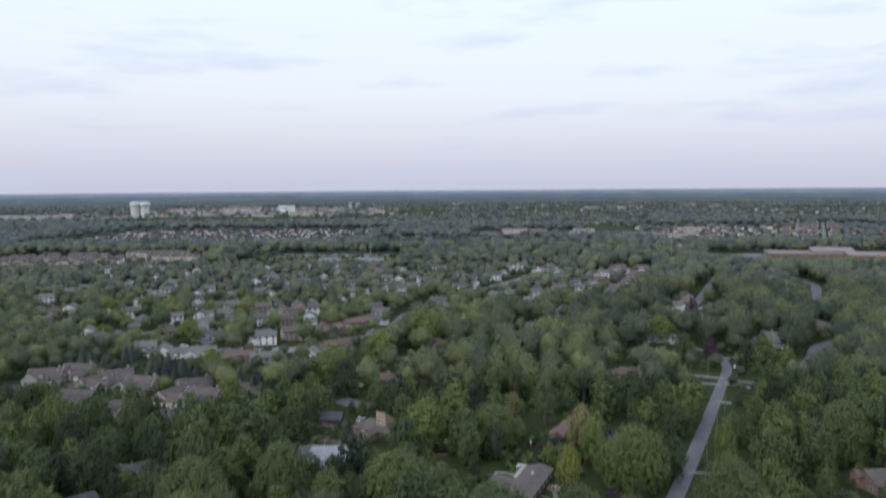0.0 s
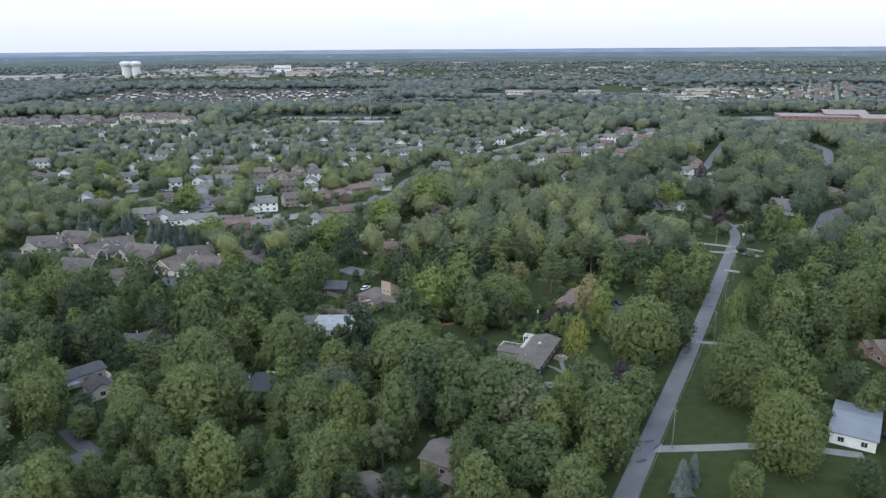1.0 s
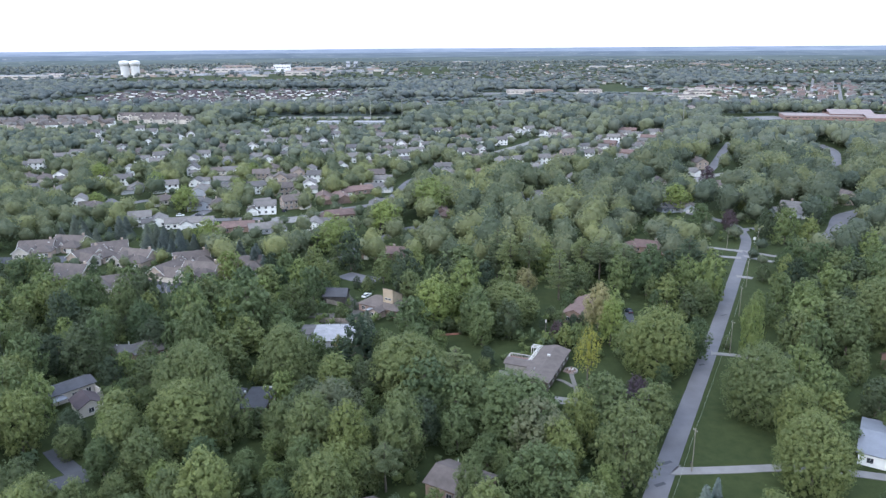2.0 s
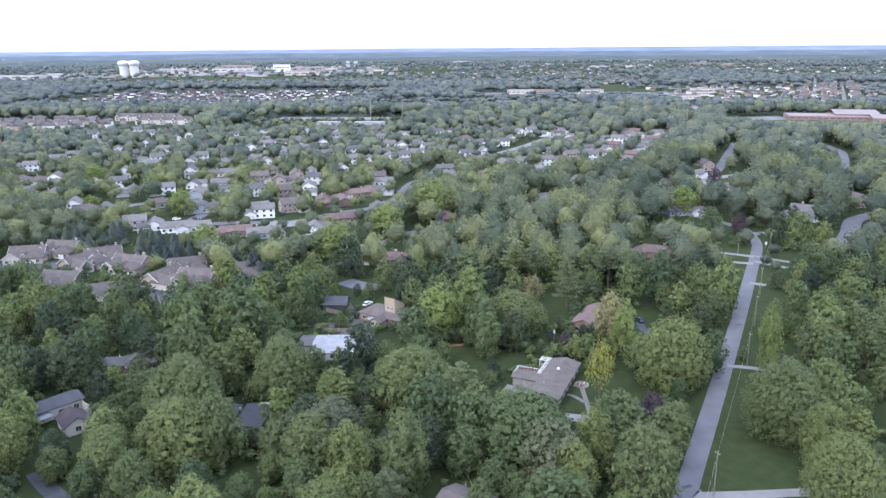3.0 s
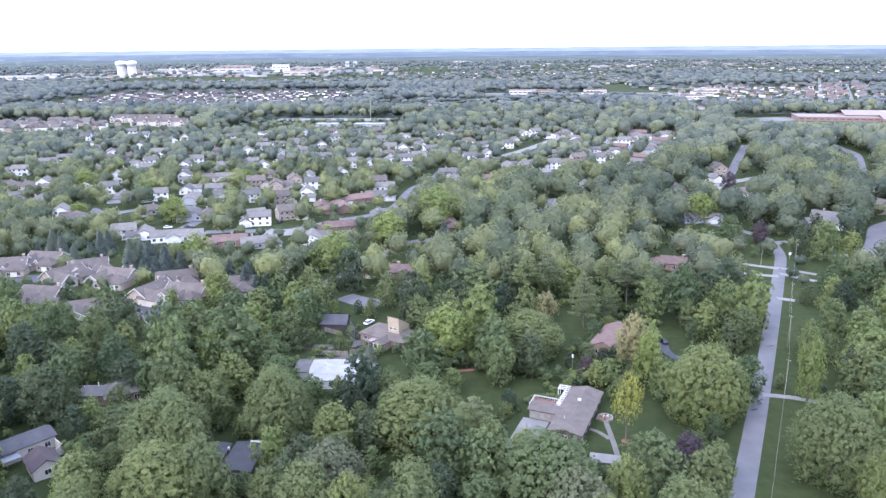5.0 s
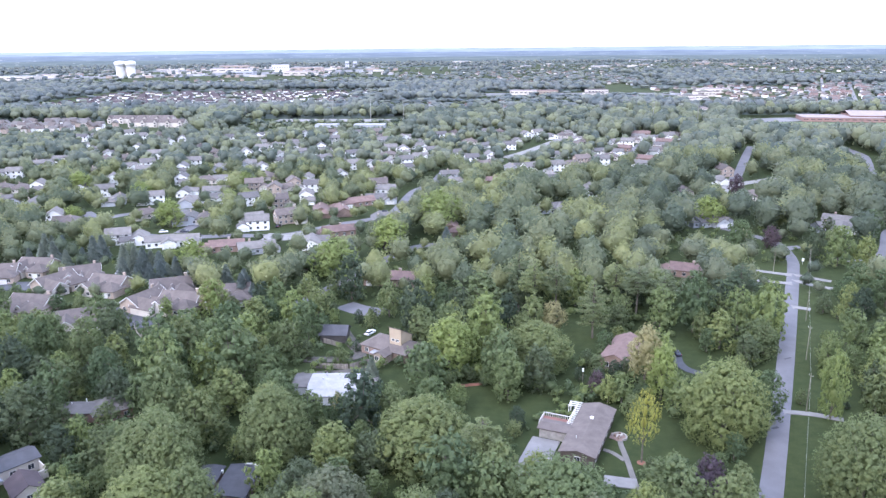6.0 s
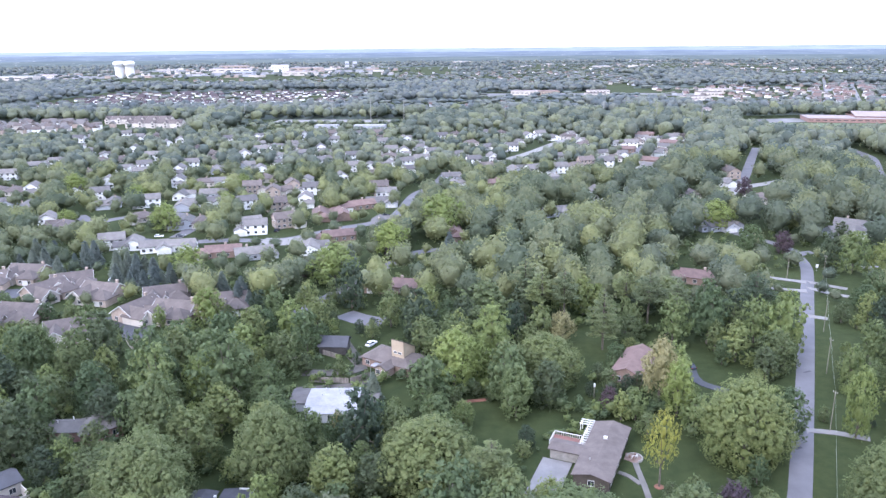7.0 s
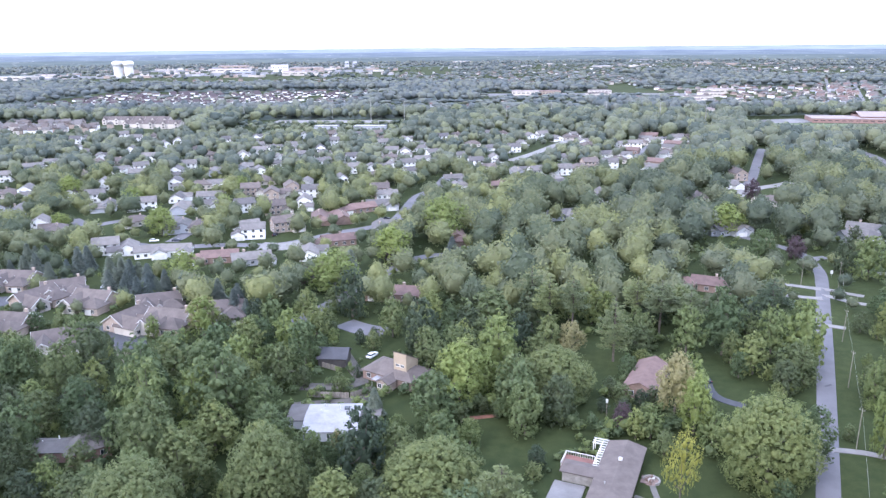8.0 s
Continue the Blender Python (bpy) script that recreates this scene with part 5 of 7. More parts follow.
def on_street(x, y, reach):
    for (ax, ay), (bx, by) in STREETS:
        L = math.hypot(bx - ax, by - ay)
        ux, uy = (bx - ax) / L, (by - ay) / L
        k = (x - ax) * ux + (y - ay) * uy
        if 0 < k < L and abs((x - ax) * uy - (y - ay) * ux) < reach:
            return True
    return False


for a, b in STREETS:
    way("road_far", [a, ((a[0] + b[0]) / 2, (a[1] + b[1]) / 2), b], 6.5, "lot", "pale far street between small houses", clear=False)


def far_houses():
    r = random.Random(4)
    v, f, idx = [], [], []

    def gabled(x, y, rot, L, W, h, rise, wall, cover):
        k = len(v)
        m = pose(x, y, 0, 0, 0, rot)
        a, b = L / 2, W / 2
        for p in [(-a, -b, -0.2), (a, -b, -0.2), (a, b, -0.2), (-a, b, -0.2), (-a, -b, h), (a, -b, h), (a, b, h), (-a, b, h), (-a, 0, h + rise), (a, 0, h + rise)]:
            v.append(tuple(m @ Vector(p)))
        for q in [(0, 1, 5, 4), (2, 3, 7, 6), (1, 2, 6, 9, 5), (3, 0, 4, 8, 7)]:
            f.append(tuple(i + k for i in q))
            idx.append(wall)
        k = len(v)
        o = 0.4
        for p in [(-a - o, -b - o, h - 0.1), (a + o, -b - o, h - 0.1), (a + o, b + o, h - 0.1), (-a - o, b + o, h - 0.1), (-a - o, 0, h + rise + 0.25), (a + o, 0, h + rise + 0.25)]:
            v.append(tuple(m @ Vector(p)))
        for q in [(0, 1, 5, 4), (2, 3, 4, 5), (1, 2, 5), (3, 0, 4), (3, 2, 1, 0)]:
            f.append(tuple(i + k for i in q))
            idx.append(cover)

    # dense single-storey court with dark roofs
    for row in range(9):
        for col in range(34):
            x, y = -690 + col * 15.5 + r.uniform(-3, 3), 1240 + row * 46 + 0.06 * col * 15 + r.uniform(-5, 5)
            if r.random() < 0.82:
                gabled(x, y, r.choice((0, 90)) + r.uniform(-8, 8), r.uniform(10, 14), r.uniform(8, 10), 3.2, r.uniform(2, 3), r.choice((0, 0, 0, 1)), r.choice((7, 7, 7, 4)))
    # close of small pale houses beside the terraces
    for _ in range(120):
        x, y = r.uniform(-590, -420), r.uniform(900, 1010)
        if x > -470 and y > 975:
            continue
        gabled(x, y, r.choice((5, 95)) + r.uniform(-12, 12), r.uniform(7, 9.5), r.uniform(6, 7.5), 5.0, r.uniform(2.4, 3.2), r.choice((0, 1, 1, 2)), r.choice((4, 5)))
        KEEP.append((x, y, 5))
        SOLID.append((x, y, 6))
    # scattered streets further off, on either hand
    for x0, y0, dx, dy, n, m in ((420, 1200, 30, 46, 8, 10), (560, 1300, 34, 52, 12, 8), (880, 1250, 36, 50, 8, 6), (-60, 1900, 40, 60, 14, 6), (-150, 2300, 48, 80, 14, 5), (150, 1750, 44, 60, 8, 4), (900, 2000, 70, 110, 12, 8), (250, 2600, 90, 140, 12, 8), (-900, 1900, 60, 90, 14, 4), (-100, 1150, 60, 70, 5, 3), (650, 1080, 34, 50, 6, 4)):
        for i in range(n):
            for j in range(m):
                if r.random() < 0.8:
                    x, y = x0 + i * dx + r.uniform(-8, 8), y0 + j * dy + r.uniform(-10, 10) + i * 5
                    gabled(x, y, r.choice((10, 100)) + r.uniform(-10, 10), r.uniform(8.5, 12), r.uniform(7, 8.5), r.choice((3.0, 4.8)), r.uniform(2, 3), r.choice((0, 1, 1, 2, 3)), r.choice((4, 4, 5, 6)))
                    KEEP.append((x, y, 3))
    # houses along the two straight far streets
    for (ax, ay), (bx, by) in STREETS:
        L = math.hypot(bx - ax, by - ay)
        ux, uy = (bx - ax) / L, (by - ay) / L
        turn = math.degrees(math.atan2(uy, ux))
        k = 12.0
        while k < L:
            for side in (-1, 1):
                if r.random() < 0.85:
                    off = side * r.uniform(15, 19)
                    gabled(ax + ux * k + uy * off, ay + uy * k - ux * off, turn + r.choice((0, 90)) + r.uniform(-4, 4), r.uniform(10, 14), r.uniform(8, 9.5), r.choice((3.0, 5.2)), r.uniform(2.2, 3.2), r.choice((0, 1, 1, 2, 3)), r.choice((4, 4, 5, 6)))
            k += r.uniform(19, 25)
    me = mesh_of("far_houses", v, f, [MAT[k] for k in ("white", "cream", "brick_tan", "grey", "shingle_brown", "shingle_grey", "shingle_red", "shingle_dark")], idx)
    tagged(new("far_houses", me), "far streets of small pale gabled houses", "houses", kind="stuff")


far_houses()

# ---------------------------------------------------------------- trees
ICO = (1 + 5**0.5) / 2
ICO_V = np.array([(-1, ICO, 0), (1, ICO, 0), (-1, -ICO, 0), (1, -ICO, 0), (0, -1, ICO), (0, 1, ICO), (0, -1, -ICO), (0, 1, -ICO), (ICO, 0, -1), (ICO, 0, 1), (-ICO, 0, -1), (-ICO, 0, 1)]) / 1.902
ICO_F = [(0, 11, 5), (0, 5, 1), (0, 1, 7), (0, 7, 10), (0, 10, 11), (1, 5, 9), (5, 11, 4), (11, 10, 2), (10, 7, 6), (7, 1, 8), (3, 9, 4), (3, 4, 2), (3, 2, 6), (3, 6, 8), (3, 8, 9), (4, 9, 5), (2, 4, 11), (6, 2, 10), (8, 6, 7), (9, 8, 1)]


def unit(v):
    return v / np.maximum(1e-9, np.linalg.norm(v, axis=-1, keepdims=True))


def leaf_cards(rng, p, normal, size, along=None, slim=1.0):
    """Small bent leaf clusters at the points p, facing normal."""
    k = len(p)
    a = unit(np.cross(normal, unit(rng.normal(size=(k, 3))))) if along is None else along
    b = unit(np.cross(normal, a))
    s = (size * rng.uniform(0.6, 1.35, k))[:, None]
    j = rng.uniform(0.65, 1.25, (3, k, 1))
    c = normal * s * 0.25
    v = np.stack([p + a * s * j[0] - c, p - a * s * 0.6 * j[1] + b * s * slim * 0.9 * j[1], p - a * s * 0.6 * j[2] - b * s * slim * 0.9 * j[2] + c * 0.5], 1)
    return v.reshape(-1, 3), np.arange(3 * k).reshape(-1, 3)


def lobes(rng, H, R, base, count):
    """The clumps that make up a crown, widest below the middle: centre and radius of each."""
    t = (np.arange(count) + rng.uniform(0, 1, count)) / count
    wide = np.interp(t, [0, 0.14, 0.42, 0.70, 0.88, 1.0], [0.60, 0.86, 1.0, 0.84, 0.55, 0.12])
    turn = np.arange(count) * 2.4 + rng.uniform(-0.5, 0.5, count)
    lean = 1 + 0.2 * np.sin(turn * 2 + rng.uniform(0, 6)) * rng.uniform(0.4, 1)
    out = R * wide * lean * rng.uniform(0.5, 0.82, count)
    r = R * rng.uniform(0.13, 0.25, count) * (0.7 + 0.3 * wide)
    z = H * (base + (1 - base) * t) - r * 0.8 + rng.uniform(-0.03, 0.03, count) * H
    c = np.stack([out * np.cos(turn), out * np.sin(turn), z], 1)
    mid = np.array([[0, 0, H * (base + (1 - base) * k)] for k in (0.25, 0.5, 0.72)])
    return np.vstack([c, mid]), np.append(r, [R * 0.56, R * 0.52, R * 0.34])


def broad_crown(seed, H=16.0, R=6.6, base=0.12, heart=0.60, clumps=52, cards=3600, size=0.40, tuft=0.75, slim=0.55, jitter=0.42):
    """Clumps set with small upturned sprays of leaves; the gaps between the sprays stay open."""
    rng = np.random.default_rng(seed)
    c, r = lobes(rng, H, R, base, clumps)
    tall = np.array([1, 1, 1.2])
    sprays = max(90, cards // 6)
    many = sprays * 4
    pick = rng.choice(len(c), many, p=r**2 / (r**2).sum())
    away = c[pick] * np.array([1, 1, 0]) / R
    d = unit(rng.normal(size=(many, 3)) + 0.6 * away + np.array([0, 0, 0.3]))
    q = c[pick] + d * (r[pick] * rng.uniform(0.75, 1.3, many))[:, None] * tall
    inside = (np.linalg.norm((q[:, None] - c[None]) / tall, axis=2) < 0.8 * r[None]).any(1)
    q, d = q[~inside][:sprays], d[~inside][:sprays]
    whole = unit((q - np.array([0, 0, 0.42 * H])) / np.array([R, R, 0.55 * H]))
    s = rng.integers(len(q), size=cards)
    reach = tuft * rng.uniform(0.45, 1.2, len(q))
    e = unit(rng.normal(size=(cards, 3)) + 0.35 * d[s])
    p = q[s] + e * (reach[s] * rng.uniform(0.1, 0.8, cards))[:, None] + (0.35 * d[s] + np.array([0, 0, 0.25])) * (reach[s] * rng.uniform(-0.5, 0.7, cards))[:, None]
    nrm = unit(0.3 * e + 0.55 * d[s] + 0.6 * whole[s] + rng.normal(scale=jitter, size=p.shape) + np.array([0, 0, 0.12]))
    v, f = leaf_cards(rng, p, nrm, size, None, slim)
    verts, faces = [v], [tuple(x) for x in f]
    k = len(v)
    for cc, rr in list(zip(c, r)):
        verts.append(ICO_V * rr * heart * tall * rng.uniform(0.82, 1.08, (12, 1)) + cc)
        faces += [tuple(i + k for i in g) for g in ICO_F]
        k += 12
    return np.vstack(verts), faces, c, r


def limbs(seed, H, c, r, radius=0.32):
    """Tapered trunk with limbs that reach into the clumps."""
    rng = np.random.default_rng(seed + 900)
    s = Solid()
    bend = rng.uniform(-0.4, 0.4, 2)
    fork = H * 0.34
    s.tube((0, 0, -0.3), (bend[0] * 0.4, bend[1] * 0.4, fork * 0.5), radius * 1.25, radius * 0.95)
    s.tube((bend[0] * 0.4, bend[1] * 0.4, fork * 0.5), (bend[0], bend[1], fork), radius * 0.95, radius * 0.75)
    s.tube((bend[0], bend[1], fork), (bend[0] * 0.4, bend[1] * 1.2, H * 0.82), radius * 0.75, 0.06)
    for i in rng.choice(len(c), min(7, len(c)), replace=False):
        a = Vector((bend[0], bend[1], fork * rng.uniform(0.75, 1.25)))
        b = Vector(c[i])
        mid = a.lerp(b, 0.5) + Vector((0, 0, -0.5))
        s.tube(a, mid, radius * 0.42, radius * 0.28, 5)
        s.tube(mid, b, radius * 0.28, 0.05, 5)
    return s


def spruce_crown(seed, H=12.0, R=3.0, base=0.06, cards=3200):
    rng = np.random.default_rng(seed)
    t = rng.uniform(0, 1, cards) ** 1.35
    tiers = 11
    t = (np.floor(t * tiers) + rng.uniform(0.15, 0.6, cards)) / tiers
    z = H * (base + (1 - base) * t)
    turn = rng.uniform(0, 2 * math.pi, cards)
    wob = 1 + 0.15 * np.sin(turn * 5 + np.floor(t * tiers) * 1.7) + 0.14 * rng.normal(size=cards)
    out = R * (1 - t) ** 0.9 * wob * rng.uniform(0.62, 1.0, cards) + 0.12
    p = np.stack([out * np.cos(turn), out * np.sin(turn), z - 0.12 * out], 1)
    radial = np.stack([np.cos(turn), np.sin(turn), -0.28 + 0.2 * rng.normal(size=cards)], 1)
    nrm = unit(np.stack([0.55 * np.cos(turn), 0.55 * np.sin(turn), np.ones(cards)], 1) + rng.normal(scale=0.5, size=(cards, 3)))
    v, f = leaf_cards(rng, p, nrm, 0.52 * R / 3.0 + 0.12, unit(radial), 0.42)
    n = 8
    cone = [(0.36 * R * (1 - k / 5) * math.cos(2 * math.pi * i / n), 0.36 * R * (1 - k / 5) * math.sin(2 * math.pi * i / n), H * (base + (0.97 - base) * k / 5)) for k in range(6) for i in range(n)]
    q = len(v)
    faces = [tuple(x) for x in f]
    faces += [(q + k * n + i, q + k * n + (i + 1) % n, q + (k + 1) * n + (i + 1) % n, q + (k + 1) * n + i) for k in range(5) for i in range(n)]
    return np.vstack([v, np.array(cone)]), faces


def pine_crown(seed, H=20.0, R=6.0, base=0.5, cards=5600):
    """Open tiers of flat needle sprays along nearly level boughs."""
    rng = np.random.default_rng(seed)
    s = Solid()
    s.tube((0, 0, -0.3), (0.1, 0.1, H * 0.55), 0.34, 0.22).tube((0.1, 0.1, H * 0.55), (0, 0, H * 0.97), 0.22, 0.04)
    boughs = []
    for k in range(10):
        t = k / 9
        for i in range(5 if t < 0.8 else 3):
            a = 2 * math.pi * (i / 5 + 0.37 * k) + rng.uniform(-0.35, 0.35)
            z = H * (base + (0.96 - base) * t) + rng.uniform(-0.4, 0.4)
            reach = (R * (1 - t) ** 0.8 * (0.75 + 0.25 * min(1, 4 * t)) + 0.5) * rng.uniform(0.75, 1.15)
            boughs.append((a, z, reach))
            s.tube((0, 0, z - 0.3), (reach * 0.85 * math.cos(a), reach * 0.85 * math.sin(a), z + 0.06 * reach), 0.09, 0.03, 4)
    a, z, reach = np.array(boughs).T
    pick = rng.choice(len(a), cards, p=reach**1.6 / (reach**1.6).sum())
    u = rng.uniform(0.12, 1.0, cards) ** 0.7
    a, z, reach = a[pick], z[pick], reach[pick]
    along, side = reach * u, reach * 0.17 * rng.normal(size=cards) * np.sin(np.clip(u * 2.6, 0, 3.0))
    p = np.stack([along * np.cos(a) - side * np.sin(a), along * np.sin(a) + side * np.cos(a), z + 0.07 * along + rng.normal(scale=0.16, size=cards) - 0.15 * np.abs(side)], 1)
    out = np.stack([np.cos(a), np.sin(a), np.full(cards, 0.3)], 1)
    v, f = leaf_cards(rng, p, unit(np.array([0, 0, 1.0]) + 0.35 * out + rng.normal(scale=0.35, size=p.shape)), 0.36, unit(out + rng.normal(scale=0.4, size=p.shape)), 0.5)
    return v, [tuple(x) for x in f], s


TREE = {}


def tree_kind(name, label, leaf, form, variants, key="", **kw):
    made = []
    for i in range(variants):
        seed = sum(map(ord, name)) * 7 + i * 13
        root = thing(name, label, "tree", -40 - 12 * len(TREE), -60 - 14 * i)
        if form == "spruce":
            H, R = kw.get("H", 12.0), kw.get("R", 3.0)
            v, f = spruce_crown(seed, H, R)
            trunk = Solid().tube((0, 0, -0.3), (0, 0, H * 0.9), 0.2, 0.03)
        elif form == "pine":
            H, R = 20.0, 6.0
            v, f, trunk = pine_crown(seed, H, R, kw.get("base", 0.5))
        else:
            H, R = kw.get("H", 16.0), kw.get("R", 6.6)
            v, f, c, r = broad_crown(seed, H, R, kw.get("base", 0.12), kw.get("heart", 0.52), kw.get("clumps", 52), kw.get("cards", 4200), kw.get("size", 0.36), kw.get("tuft", 0.75))
            trunk = limbs(seed, H, c, r)
        part("trunk", trunk, MAT["bark"], root)
        part("crown", mesh_of("crown", v, f, [MAT[leaf]], smooth=True), None, root)
        made.append((root, H, R))
    TREE[key or name] = [made, [False] * variants]


PLANTED = []


def plant(name, x, y, h, r, group=""):
    made, used = TREE[name]
    i = random.randrange(len(made))
    root, H, R = made[i]
    m = pose(x, y, 0, 0, 0, random.uniform(0, 360)) @ Matrix.Diagonal((r / R, r / R, h / H, 1))
    if used[i]:
        ob = copy_thing(root, m)
    else:
        root.matrix_basis, used[i] = m, True
        ob = root
    PLANTED.append((x, y, r, h))
    return ob


tree_kind("maple_tree", "full-crowned maple with mid-green leaves", "leaf_maple", "broad", 4)
tree_kind("oak_tree", "dark blue-green oak with a dense crown", "leaf_oak", "broad", 4, clumps=46, base=0.06)
tree_kind("linden_tree", "broad tree with olive-green sunlit foliage", "leaf_linden", "broad", 4, clumps=60, size=0.36, cards=4200)
tree_kind("maple_tree", "woodland maple with mid-green leaves among others", "leaf_maple", "broad", 3, key="wood_maple", clumps=38, cards=1350, size=0.58, tuft=1.0)
tree_kind("oak_tree", "dark green oak standing deep in the wood", "leaf_oak", "broad", 3, key="wood_oak", clumps=38, cards=1350, size=0.58, tuft=1.0, base=0.06)
tree_kind("linden_tree", "olive-green broad tree standing in the wood", "leaf_linden", "broad", 3, key="wood_linden", clumps=38, cards=1350, size=0.58, tuft=1.0)
tree_kind("linden_tree", "huge broad tree with olive-green sunlit foliage", "leaf_linden", "broad", 3, key="great_linden", H=20.0, R=10.0, heart=0.42, clumps=170, size=0.26, cards=18000, tuft=0.9)
tree_kind("maple_tree", "tall mid-green maple rising close below", "leaf_maple", "broad", 3, key="near_maple", cards=7600, size=0.28, clumps=58)
tree_kind("oak_tree", "dark green oak with a deep crown close below", "leaf_oak", "broad", 2, key="near_oak", cards=7000, size=0.28, clumps=54, base=0.06)
tree_kind("linden_tree", "light olive-green tree close below", "leaf_linden", "broad", 3, key="near_linden", cards=7600, size=0.28, clumps=62)
tree_kind("willow_tree", "grey-green soft-leaved tree with a billowing crown", "leaf_sage", "broad", 2, cards=8200, size=0.28, clumps=70)
tree_kind("maple_tree", "huge mid-green maple with a broad crown", "leaf_maple", "broad", 2, key="great_maple", H=20.0, R=10.0, heart=0.42, clumps=170, size=0.27, cards=17000, tuft=0.9)
tree_kind("honey_locust", "bright yellow-green rounded tree", "leaf_honey", "broad", 2, clumps=46)
tree_kind("silver_maple", "tree with dry tan-olive foliage", "leaf_silver", "broad", 2, clumps=50, size=0.30, base=0.3)
tree_kind("yellowing_tree", "slender tree with bright yellow leaves", "leaf_yellow", "broad", 1, base=0.4, heart=0.35, clumps=30, size=0.25, cards=3000, tuft=0.9)
tree_kind("purple_plum_tree", "dark purple-leaved ornamental tree", "leaf_purple", "broad", 1)
tree_kind("white_pine", "tall open white pine with level boughs", "needle_pine", "pine", 3)
tree_kind("white_pine", "broad conical white pine standing on the lawn", "needle_pine", "pine", 1, key="lone_pine", base=0.26)
tree_kind("spruce_tree", "pale blue spruce with tiered boughs on the open lawn", "needle_blue", "spruce", 2, key="blue_spruce", H=8.0, R=2.6)
tree_kind("spruce_tree", "conical blue-green spruce with drooping boughs", "needle_spruce", "spruce", 3)

